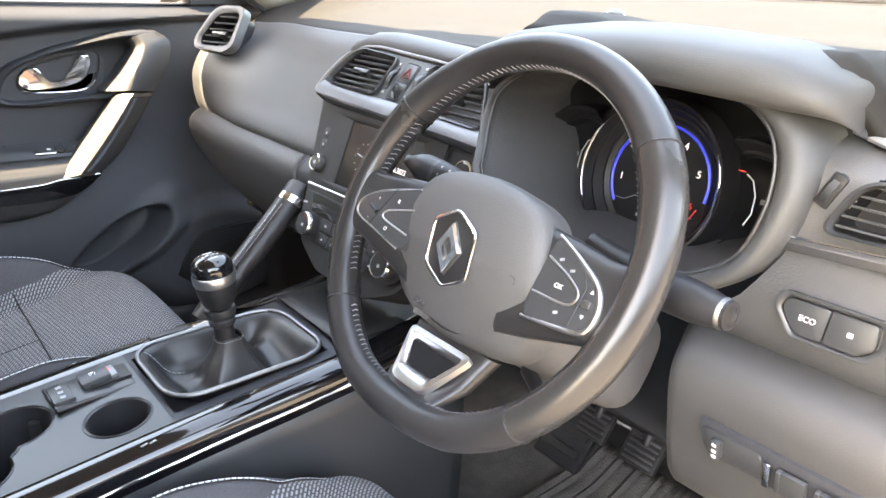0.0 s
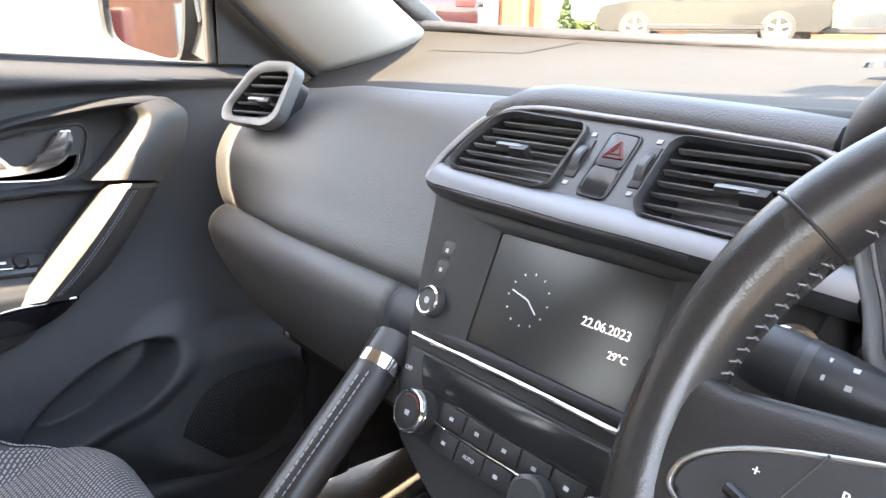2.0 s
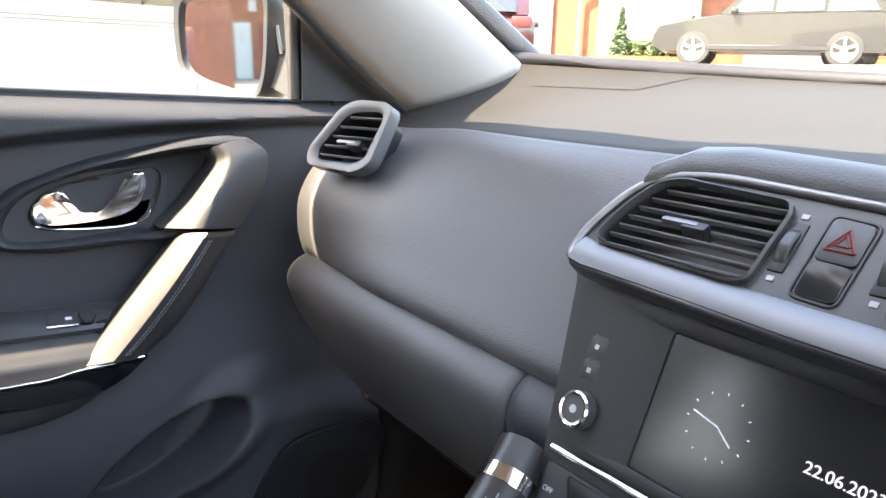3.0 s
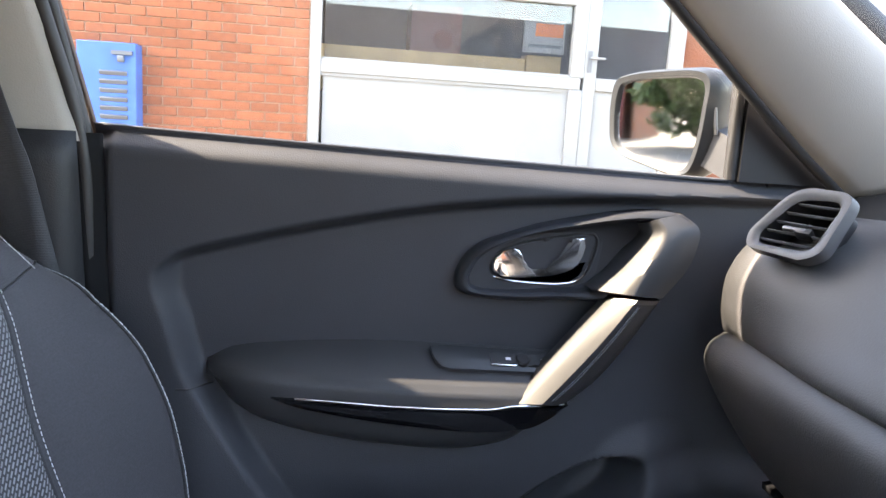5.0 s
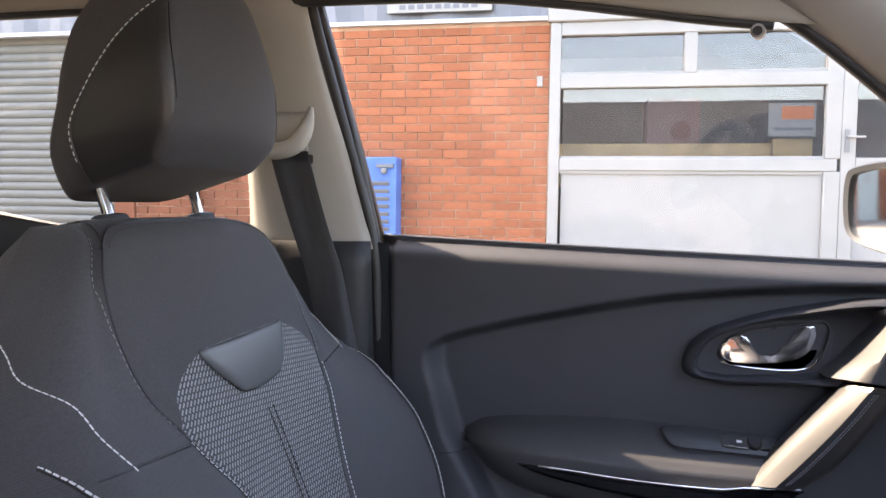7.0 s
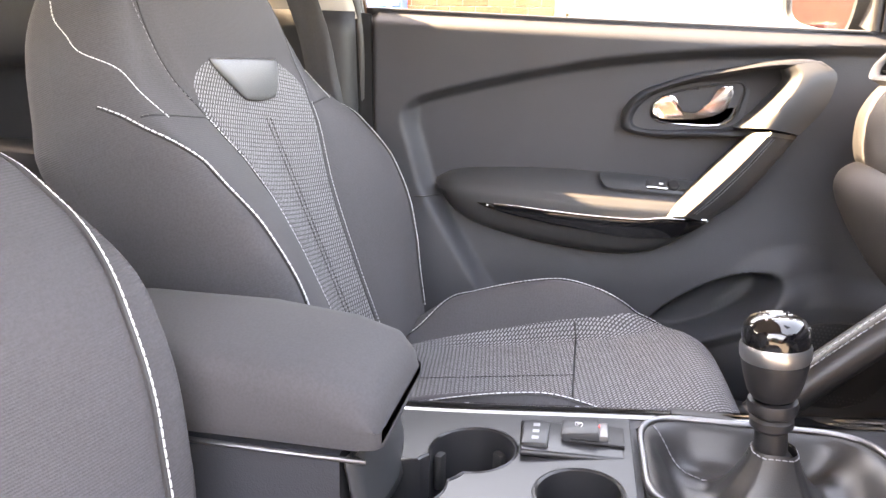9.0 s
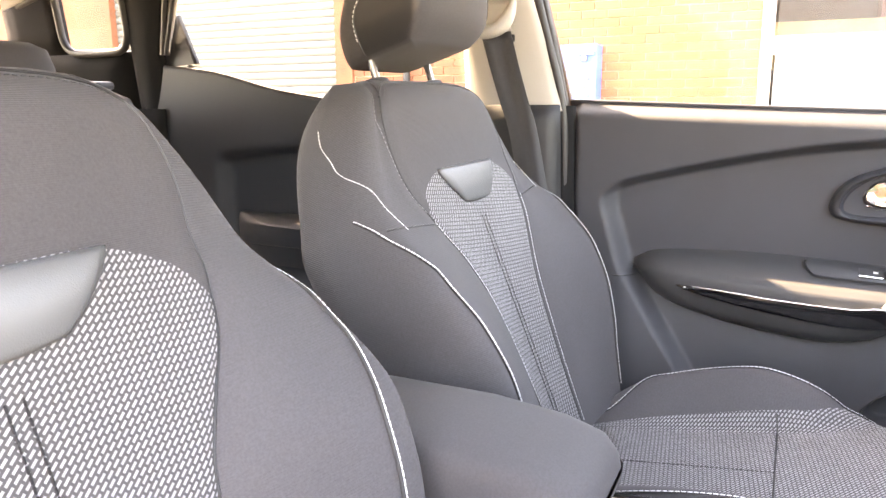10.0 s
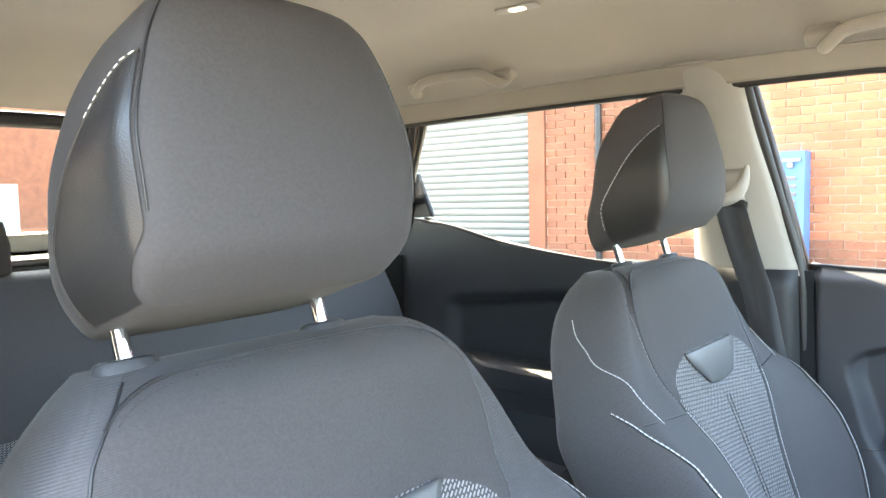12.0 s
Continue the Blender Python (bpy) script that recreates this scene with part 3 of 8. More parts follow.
tagged(rbox("tailgate_step", (1.2, 0.06, 0.05), PILLAR, None, pose(0, -2.46, 1.128), 0.02), "pale trim under the rear window", "trim", kind="structure")
# right rear door closed, plain inside
tagged(sheet("wall_right_rear", lambda s, t: (0.73 - 0.01 * t, lerp(-1.85, -1.08, s), lerp(0.32, 1.07, t)), 5, 5, TRIM, None, "dark plastic inner panel of the rear door", thick=0.03, kind="structure"), category="door")

# glass
def pane(name, pts, label):
    ob = mk(name, pts, [tuple(range(len(pts)))], GLASS, None, label, None, False)
    return tagged(ob, category="window", kind="structure")


pane("windscreen", [(-0.69, 0.36, 1.10), (-0.4, 0.66, 1.09), (0, 0.78, 1.08), (0.4, 0.66, 1.09), (0.69, 0.36, 1.10), (0.62, -0.30, 1.49), (0, -0.28, 1.525), (-0.62, -0.30, 1.49)], "clear windscreen")
pane("side_window", [(-0.755, -0.85, 1.05), (-0.745, 0.0, 1.04), (-0.74, 0.02, 1.19), (-0.69, -0.42, 1.45), (-0.69, -0.91, 1.45)], "clear closed side window of the front door")
pane("side_window_rear", [(-0.748, -1.83, 1.12), (-0.748, -1.05, 1.04), (-0.698, -1.12, 1.46), (-0.698, -1.83, 1.45)], "clear closed side window of the rear door")
pane("side_window_right", [(0.748, -1.83, 1.06), (0.748, -1.05, 1.04), (0.698, -1.12, 1.46), (0.698, -1.83, 1.45)], "clear closed side window of the other rear door")
for sx in (-1, 1):
    pane("quarter_window", [(sx * 0.722, -2.21, 1.19), (sx * 0.722, -1.95, 1.19), (sx * 0.694, -1.95, 1.445), (sx * 0.694, -2.21, 1.445)], "small clear quarter window behind the rear door")
pane("rear_window", [(-0.60, -2.475, 1.16), (0.60, -2.475, 1.16), (0.58, -2.43, 1.42), (-0.58, -2.43, 1.42)], "clear rear window")

# roof fittings
def grab(y0, y1, z0):
    """A folded-down roof handle between y0 and y1."""
    g = thing("grab_handle", "pale beige plastic grab handle on the roof edge", "grab handle", "grab handles", at=(-0.6, y0, z0))
    L = y1 - y0
    p = [(-0.602, y0 + 0.016, z0 - 0.004), (-0.578, y0 + 0.018, z0 - 0.016), (-0.562, y0 + 0.030, z0 - 0.010), (-0.555, y0 + 0.060, z0 + 0.006), (-0.552, y0 + L * 0.5, z0 + 0.010), (-0.555, y1 - 0.060, z0 + 0.006), (-0.562, y1 - 0.030, z0 - 0.010), (-0.578, y1 - 0.018, z0 - 0.016), (-0.602, y1 - 0.016, z0 - 0.004)]
    p = [(x, y, z - 0.006) for x, y, z in p]
    tube("bar", catmull(p, 8), 0.0115, HEADLINER, g, flat=0.9, n=14)
    for y in (y0 + 0.012, y1 - 0.012):
        rbox("mount", (0.046, 0.052, 0.030), HEADLINER, g, pose(-0.596, y, z0 + 0.004, 0, 35), 0.012, 4)
    return g


grab(-1.685, -1.405, 1.486)
grab(-0.80, -0.52, 1.468)
coat_lamp = thing("ceiling_lamp", "small lit oblong reading lamp in the roof lining", "lamp", at=(-0.33, -1.24, 1.54))
lm = pose(-0.38, -1.245, roof_z(0.38, -1.245) - 0.002, 0, -9, 0)
prism("bezel", rounded([(-0.012, -0.045), (0.012, -0.045), (0.012, 0.045), (-0.012, 0.045)], 0.009), 0.003, PILLAR, coat_lamp, lm @ pose(0, 0, 0, 180))
prism("lens", rounded([(-0.008, -0.018), (0.008, -0.018), (0.008, 0.018), (-0.008, 0.018)], 0.006), 0.004, glow("lamp_lens", (1.0, 0.96, 0.85), 0.08), coat_lamp, lm @ pose(0, 0, 0, 180))
mic = thing("cabin_sensor", "small pale sensor stud on the pillar trim", "sensor", at=(-0.655, -0.33, 1.44))
tube("stud", [(-0.675, -0.315, 1.355), (-0.640, -0.325, 1.350)], 0.009, PILLAR, mic, n=14)
tube("eye", [(-0.641, -0.325, 1.350), (-0.6385, -0.3255, 1.3497)], 0.006, TRIM_DARK, mic, n=14)
# rear-view mirror hangs from the windscreen
rvm = thing("rear_view_mirror", "black rear-view mirror on the windscreen", "mirror", at=(0, -0.12, 1.40))
rbox("housing", (0.25, 0.03, 0.07), TRIM_DARK, rvm, pose(0.0, -0.14, 1.385, 10, 0, 12), 0.014, 3)
tube("stem", [(0, -0.13, 1.40), (0, -0.09, 1.455)], 0.012, TRIM_DARK, rvm)
rbox("sensor_cover", (0.10, 0.12, 0.05), TRIM_DARK, rvm, pose(0, -0.07, 1.455, -32), 0.015, 3)

# ---- passenger door ----
door = thing("door_1", "closed front door with charcoal plastic lining", "door", kind="structure", at=(-0.73, -0.35, 0.4))


def door_top(y):
    return table(y, (-0.84, 1.078), (-0.4, 1.062), (0.0, 1.050), (0.2, 1.046))


def groove_z(y):
    return table(y, (-0.80, 0.890), (-0.76, 0.912), (-0.74, 0.925), (-0.678, 0.944), (-0.555, 0.973), (-0.403, 1.001), (-0.25, 1.016), (0.0, 1.026), (0.2, 1.028))


def rear_edge(z):
    """Where the sunk panel of the lining begins, towards the rear."""
    return table(z, (0.36, -0.50), (0.56, -0.60), (0.66, -0.665), (0.745, -0.722), (0.764, -0.735), (0.837, -0.757), (0.884, -0.770), (0.93, -0.768))


def door_x(y, z):
    """How far in the lining stands."""
    g = groove_z(y)
    x = -0.722 - 0.032 * smooth01(g - z, -0.003, 0.016) * smooth01(y - rear_edge(z), -0.004, 0.030)
    x += 0.030 * smooth01(0.80 - z, 0.0, 0.20)
    x -= 0.026 * smooth01(z, door_top(y) - 0.035, door_top(y)) ** 1.3
    # shoulder at the rear edge
    x -= 0.02 * smooth01(-y, 0.815, 0.84)
    # bulge round the loudspeaker
    d = math.hypot((y + 0.01) / 0.17, (z - 0.51) / 0.125)
    x += 0.030 * (1 - smooth01(d, 0.75, 1.20))
    # hollow of the bin, with a ridge on its lower side
    u, v = (y + 0.21) * 0.87 + (z - 0.578) * 0.5, -(y + 0.21) * 0.5 + (z - 0.578) * 0.87
    e = math.hypot(u / 0.125, v / 0.043)
    x -= 0.060 * (1 - smooth01(e, 0.72, 1.0)) * smooth01(z, 0.40, 0.46)
    x += 0.020 * (smooth01(e, 0.85, 1.04) - smooth01(e, 1.04, 1.7)) * smooth01(u * 0.4 - v, -0.03, 0.05)
    return x


sheet("lining", lambda s, t: (door_x(lerp(-0.84, 0.17, s), lerp(0.36, door_top(lerp(-0.84, 0.17, s)), t)), lerp(-0.84, 0.17, s), lerp(0.36, door_top(lerp(-0.84, 0.17, s)), t)), 261, 221, LINING_LIT, door, thick=0.006, sharp=60)
sheet("sill_cap", lambda s, t: (lerp(-0.7465, -0.775, t), lerp(-0.84, 0.02, s), door_top(lerp(-0.84, 0.02, s)) + 0.0005 - 0.034 * t ** 0.8), 41, 7, TRIM, door, thick=0.004)
tube("lining_seam", [(door_x(y, 0.749) + 0.0008, y, 0.749) for y in np.linspace(-0.742, -0.700, 8)], 0.0013, TRIM_DARK, door, n=6)
tube("window_wiper_strip", [(-0.757, y, door_top(y) - 0.010) for y in np.linspace(-0.82, 0.0, 20)], 0.006, RUBBER, door)
# arm rest: a sloping padded shelf with a firm front fold
def arm_section(y):
    top = table(y, (-0.708, 0.780), (-0.674, 0.797), (-0.626, 0.803), (-0.505, 0.808), (-0.416, 0.806), (-0.22, 0.795))
    fx = table(y, (-0.708, -0.747), (-0.69, -0.728), (-0.669, -0.714), (-0.621, -0.701), (-0.505, -0.691), (-0.39, -0.688), (-0.252, -0.689), (-0.232, -0.706), (-0.215, -0.748))
    fz = table(y, (-0.708, 0.773), (-0.669, 0.777), (-0.621, 0.775), (-0.505, 0.769), (-0.39, 0.763), (-0.22, 0.759))
    bot = table(y, (-0.708, 0.768), (-0.702, 0.760), (-0.667, 0.725), (-0.618, 0.703), (-0.5, 0.679), (-0.381, 0.669), (-0.319, 0.678), (-0.267, 0.708), (-0.234, 0.737), (-0.215, 0.750))
    w = fx + 0.757
    pts = [(-0.757, top + 0.001), (-0.757 + w * 0.45, lerp(top, fz, 0.42) + 0.003), (fx - w * 0.13, lerp(top, fz, 0.86) + 0.002), (fx, fz - 0.002), (fx + 0.005, fz - 0.012),
           (fx + 0.004, lerp(fz, bot, 0.5)), (fx - 0.004, lerp(fz, bot, 0.82)), (fx - w * 0.35, bot), (-0.757, bot - 0.002)]
    return [Vector((x, y, z)) for x, z in pts]


def fine(ring, n=3):
    return catmull(ring, n)


loft("armrest", [fine(arm_section(y)) for y in np.linspace(-0.708, -0.215, 50)], ARM, door, "charcoal padded armrest", sharp=60)
# gloss black grip below the fold with a chrome edge
grip_y = np.linspace(-0.622, -0.232, 40)
grip_top = lambda y: table(y, (-0.622, 0.7485), (-0.573, 0.748), (-0.466, 0.742), (-0.39, 0.739), (-0.344, 0.7385), (-0.305, 0.743), (-0.26, 0.742), (-0.23, 0.741))
grip_low = lambda y: table(y, (-0.622, 0.7465), (-0.61, 0.741), (-0.573, 0.732), (-0.464, 0.715), (-0.348, 0.704), (-0.293, 0.707), (-0.255, 0.722), (-0.232, 0.739))
grip_x = lambda y: table(y, (-0.622, -0.6965), (-0.573, -0.688), (-0.466, -0.681), (-0.344, -0.679), (-0.28, -0.681), (-0.232, -0.690))
loft("gloss_grip", [[Vector((grip_x(y) + dx, y, lerp(grip_top(y), grip_low(y), k))) for dx, k in ((-0.02, 0.0), (-0.002, 0.0), (0.003, 0.10), (0.004, 0.5), (0.001, 0.92), (-0.004, 1.0), (-0.02, 1.0))] for y in grip_y], PIANO, door, "gloss black grip strip", sharp=35)
# real chrome towards the front; further back the tube stands in for a gloss reflection
tube("chrome_edge", [Vector((grip_x(y) + 0.002, y, grip_top(y))) for y in grip_y[3:-4]], 0.0017, CHROME, door)
tube("grip_corner", [Vector((grip_x(y) + 0.002, y, grip_top(y) + 0.001)) for y in np.linspace(-0.302, -0.236, 8)], 0.0012, CHROME, door, n=6)


def blade(name, rows, mat, label="", steps=5, grow=0.0):
    """A ridged bar: each row gives its rear edge, its ridge and its front edge."""
    lines = [catmull([Vector(r[k]) for r in rows], steps) for k in range(3)]
    rings = []
    for e, r, f in zip(*lines):
        out = Vector((1, 0, 0)) * grow
        ring = [e - Vector((0.03, 0, 0)), e + out, e.lerp(r, 0.35) + Vector((0.0012, 0, 0)) + out, e.lerp(r, 0.7) + Vector((0.0016, 0, 0)) + out, e.lerp(r, 0.94) + Vector((0.0006, 0, 0)) + out,
                r.lerp(f, 0.05) + out, r.lerp(f, 0.35) + Vector((0.0035, 0, 0)) + out, r.lerp(f, 0.7) + Vector((0.003, 0, 0)) + out, f + out, f - Vector((0.03, 0, 0))]
        rings.append(ring)
    return loft(name, rings, mat, door, label, sharp=50), lines


# slanting pull strap wrapped in leather, and the broad blade above it that merges into the oval
STRAP = [((-0.697, -0.182, 0.884), (-0.673, -0.158, 0.887), (-0.704, -0.113, 0.880)), ((-0.693, -0.224, 0.838), (-0.670, -0.195, 0.838), (-0.703, -0.145, 0.830)),
         ((-0.689, -0.270, 0.786), (-0.667, -0.239, 0.787), (-0.700, -0.189, 0.774)), ((-0.6855, -0.305, 0.744), (-0.665, -0.273, 0.751), (-0.695, -0.236, 0.738))]
strap, (sl, sr, sf) = blade("pull_strap", STRAP, ARM, "black leather pull strap with twin stitching", 8)
for k in (0.17, 0.27):
    stitches("stitching", [r.lerp(f, k) + Vector((0.0032, 0, 0)) for r, f in zip(sr[1:-1], sf[1:-1])], THREAD_GREY, strap, 0.0034, 0.0022, 0.0006)
tube("strap_seam", [r.lerp(f, 0.22) + Vector((0.0026, 0, 0)) for r, f in zip(sr[1:-1], sf[1:-1])], 0.0008, TRIM_DARK, strap, n=6)
TOP = [((-0.716, -0.203, 0.894), (-0.674, -0.161, 0.897), (-0.705, -0.106, 0.887)), ((-0.718, -0.177, 0.917), (-0.677, -0.146, 0.928), (-0.704, -0.077, 0.926)), ((-0.718, -0.154, 0.946), (-0.682, -0.129, 0.955), (-0.703, -0.066, 0.958)),
       ((-0.715, -0.137, 0.971), (-0.690, -0.118, 0.980), (-0.704, -0.066, 0.984)), ((-0.713, -0.143, 0.987), (-0.700, -0.126, 0.996), (-0.712, -0.088, 1.002))]
blade("strap_root", TOP, ARM, "charcoal blade rising into the oval surround", 6)
blade("strap_band", [tuple(Vector(p).lerp(Vector(q), k) for p, q in zip(STRAP[0], STRAP[1])) for k in (-0.09, 0.0, 0.03)], SATIN, "satin silver band", 2, 0.0012)


def even(pts, n=72):
    """A closed line through points, cut into n even steps."""
    line = catmull(pts, 10, True)
    line.append(line[0])
    run = [0.0]
    for p, q in zip(line, line[1:]):
        run.append(run[-1] + (q - p).length)
    out, k = [], 0
    for i in range(n):
        d = run[-1] * i / n
        while run[k + 1] < d:
            k += 1
        out.append(line[k].lerp(line[k + 1], (d - run[k]) / max(1e-9, run[k + 1] - run[k])))
    return out


# oval surround of the handle: a raised rim, a dish and a cup
oval_o = even([(-0.747, -0.387, 0.893), (-0.744, -0.384, 0.912), (-0.740, -0.372, 0.932), (-0.737, -0.351, 0.949), (-0.734, -0.321, 0.961), (-0.730, -0.273, 0.977), (-0.724, -0.211, 0.990), (-0.717, -0.154, 1.001), (-0.711, -0.106, 1.004), (-0.706, -0.080, 0.994),
               (-0.706, -0.068, 0.970), (-0.708, -0.080, 0.931), (-0.712, -0.105, 0.892), (-0.718, -0.150, 0.880), (-0.727, -0.207, 0.877), (-0.737, -0.25, 0.874), (-0.744, -0.31, 0.870), (-0.747, -0.358, 0.874), (-0.747, -0.381, 0.881)])
oval_i = even([(-0.739, -0.371, 0.894), (-0.736, -0.367, 0.915), (-0.733, -0.350, 0.936), (-0.730, -0.321, 0.952), (-0.726, -0.273, 0.968), (-0.720, -0.211, 0.982), (-0.714, -0.154, 0.991), (-0.714, -0.128, 0.988), (-0.716, -0.120, 0.972),
               (-0.722, -0.140, 0.940), (-0.724, -0.165, 0.908), (-0.727, -0.20, 0.888), (-0.736, -0.25, 0.884), (-0.741, -0.312, 0.881), (-0.741, -0.356, 0.883)])
cup_o = even([(-0.755, -0.338, 0.914), (-0.755, -0.326, 0.935), (-0.755, -0.299, 0.947), (-0.755, -0.268, 0.955), (-0.754, -0.205, 0.965), (-0.754, -0.191, 0.963), (-0.754, -0.186, 0.949), (-0.754, -0.196, 0.912), (-0.755, -0.210, 0.898), (-0.755, -0.238, 0.892), (-0.755, -0.310, 0.894), (-0.755, -0.331, 0.901)])
X = Vector((1, 0, 0))
rings = [[p - X * 0.03 for p in oval_o], oval_o, [p.lerp(q, 0.3) + X * 0.006 for p, q in zip(oval_o, oval_i)], [p.lerp(q, 0.65) + X * 0.0065 for p, q in zip(oval_o, oval_i)], [q + X * 0.001 for q in oval_i]]
loft("handle_surround", rings, TRIM, door, "charcoal oval surround of the door handle", caps=False, sharp=60)
rings = [[q + X * 0.001 for q in oval_i], [q.lerp(c, 0.12) - X * 0.012 for q, c in zip(oval_i, cup_o)], [q.lerp(c, 0.5) - X * 0.014 for q, c in zip(oval_i, cup_o)], [q.lerp(c, 0.9) - X * 0.004 for q, c in zip(oval_i, cup_o)], cup_o]
loft("recess", rings, TRIM, door, "charcoal dish round the handle", caps=False, sharp=60)
mid_c = sum(cup_o, Vector()) / len(cup_o)
ring_c = [p.lerp(mid_c, 0.02) + X * 0.0012 for p in cup_o]
tube("cup_rim", ring_c, 0.0020, PANEL, door, closed=True, n=8)
rings = [cup_o, [p.lerp(mid_c, 0.04) - X * 0.016 for p in cup_o], [p.lerp(mid_c, 0.16) - X * 0.030 for p in cup_o], [p.lerp(mid_c, 0.6) - X * 0.034 for p in cup_o], [p.lerp(mid_c, 0.97) - X * 0.034 for p in cup_o]]
loft("cup", rings, TRIM_DARK, door, "black cup behind the handle")
mdoor = axes((-0.752, 0, 0), (0, 1, 0), (0, 0, 1), (1, 0, 0))
ho = catmull([(-0.336, 0.919, 0), (-0.327, 0.934, 0), (-0.306, 0.941, 0), (-0.297, 0.937, 0), (-0.289, 0.915, 0), (-0.272, 0.9105, 0), (-0.249, 0.924, 0), (-0.233, 0.950, 0), (-0.224, 0.957, 0), (-0.208, 0.959, 0), (-0.209, 0.936, 0), (-0.220, 0.918, 0), (-0.240, 0.908, 0), (-0.271, 0.903, 0), (-0.311, 0.902, 0), (-0.331, 0.906, 0)], 4, True)
prism("door_handle", [tuple(p.to_2d()) for p in ho], 0.016, CHROME, door, mdoor @ pose(0, 0, -0.010), bevel=0.0035, seg=4, label="polished chrome inner door handle")
prism("handle_base", [tuple(p.to_2d()) for p in catmull([(-0.332, 0.902, 0), (-0.30, 0.896, 0), (-0.238, 0.894, 0), (-0.208, 0.903, 0), (-0.20, 0.928, 0), (-0.23, 0.910, 0), (-0.28, 0.904, 0)], 4, True)], 0.010, PIANO, door, mdoor @ pose(0, 0, -0.012), bevel=0.003)
tube("handle_base_edge", [mdoor @ Vector((p.x, p.y, 0.0)) for p in catmull([(-0.332, 0.9005, 0), (-0.30, 0.8945, 0), (-0.238, 0.8925, 0), (-0.207, 0.902, 0), (-0.198, 0.926, 0)], 5)], 0.0011, CHROME, door, n=6)
rbox("lock_tab", (0.004, 0.007, 0.006), TRIM_DARK, door, pose(-0.750, -0.262, 0.955, 20), 0.002)
# window switches in a recessed plate
SW = axes((-0.724, -0.335, 0.789), (0, 1, -0.05), (-0.815, 0, 0.58), (0.58, 0.04, 0.815))
prism("switch_plate", rounded([(-0.072, -0.019), (0.078, -0.017), (0.102, 0.019), (-0.084, 0.020)], 0.016), 0.004, PANEL, door, SW, label="satin black window switch plate")
tube("plate_edge", [SW @ Vector((x, y, 0.0032)) for x, y in rounded([(-0.0745, -0.0210), (0.080, -0.0190), (0.104, 0.021), (-0.0865, 0.022)], 0.017)], 0.0009, TRIM_DARK, door, closed=True, n=6)
for u, w in ((0.018, 0.036), (0.068, 0.032)):
    loft("switch", [[SW @ Vector((u + x * w * 0.5, v, z)) for v, z in ((-0.0095, 0.003), (-0.0085, h), (0.0085, h), (0.0095, 0.003))] for x, h in ((-1.0, 0.0055), (-0.5, 0.0095), (0.1, 0.0075), (0.6, 0.0060), (1.0, 0.0090))], PANEL, door, sharp=50)
    rbox("mark", (0.007, 0.004, 0.0006), PRINT, door, SW @ pose(u + 0.006, 0, 0.0078), 0)
tube("switch_chrome", [SW @ Vector((0.0, -0.0100, 0.0070)), SW @ Vector((0.034, -0.0100, 0.0070))], 0.0013, CHROME, door, n=6)
lathe("mirror_knob", [(0.010, 0), (0.010, 0.006), (0.008, 0.008), (0, 0.008)], TRIM_DARK, door, SW @ pose(0.044, 0, 0.003), 20)
# loudspeaker grille: dark disc with rows of holes as raised dots
gm = axes((-0.684, 0.0, 0.512), (0.12, 0.99, 0), (0.13, -0.02, 0.99), (0.985, -0.12, -0.13))
spk = prism("speaker_grille", catmull([(-0.12, -0.055, 0), (-0.085, 0.025, 0), (-0.045, 0.068, 0), (0.04, 0.078, 0), (0.085, 0.07, 0), (0.09, 0.02, 0), (0.05, -0.06, 0), (0.0, -0.085, 0), (-0.10, -0.08, 0)], 5, True) and [tuple(p.to_2d()) for p in catmull([(-0.12, -0.055, 0), (-0.085, 0.025, 0), (-0.045, 0.068, 0), (0.04, 0.078, 0), (0.085, 0.07, 0), (0.09, 0.02, 0), (0.05, -0.06, 0), (0.0, -0.085, 0), (-0.10, -0.08, 0)], 5, True)], 0.006, TRIM_DARK, door, gm, bevel=0.003, label="black perforated loudspeaker grille")
dv, df = [], []
for r in range(24):
    for c in range(34):
        u, v = -0.115 + c * 0.006 + (r % 2) * 0.003, -0.08 + r * 0.0064
        if (u / 0.10) ** 2 + (v / 0.075) ** 2 < 1.0 and (u - 0.02) ** 2 + (v + 0.01) ** 2 > 0.0026:
            k = len(dv)
            dv += [gm @ Vector((u + 0.0018 * math.cos(a), v + 0.0018 * math.sin(a), 0.0062)) for a in np.linspace(0, math.tau, 7)[:-1]] + [gm @ Vector((u, v, 0.0074))]
            df += [(k + i, k + (i + 1) % 6, k + 6) for i in range(6)]
mk("grille_dots", dv, df, PANEL, spk, kind="stuff")
# mirror triangle ahead of the window
loft("mirror_triangle", [[Vector((x, y, z)) for y, z in ((0.000, 1.048), (0.150, 1.046), (0.135, 1.085), (0.085, 1.135), (0.000, 1.192))] for x in (-0.755, -0.735)], TRIM_DARK, door, "black corner trim inside the door mirror")
tube("window_post", [(-0.748, -0.006, 1.05), (-0.745, -0.012, 1.20)], 0.009, RUBBER, door)
tube("frame_edge", catmull([(-0.738, 0.165, 1.045), (-0.735, 0.13, 1.085), (-0.73, 0.07, 1.142), (-0.722, -0.02, 1.205), (-0.70, -0.18, 1.325), (-0.68, -0.36, 1.44)], 8), 0.011, RUBBER, door, "black rubber window frame")
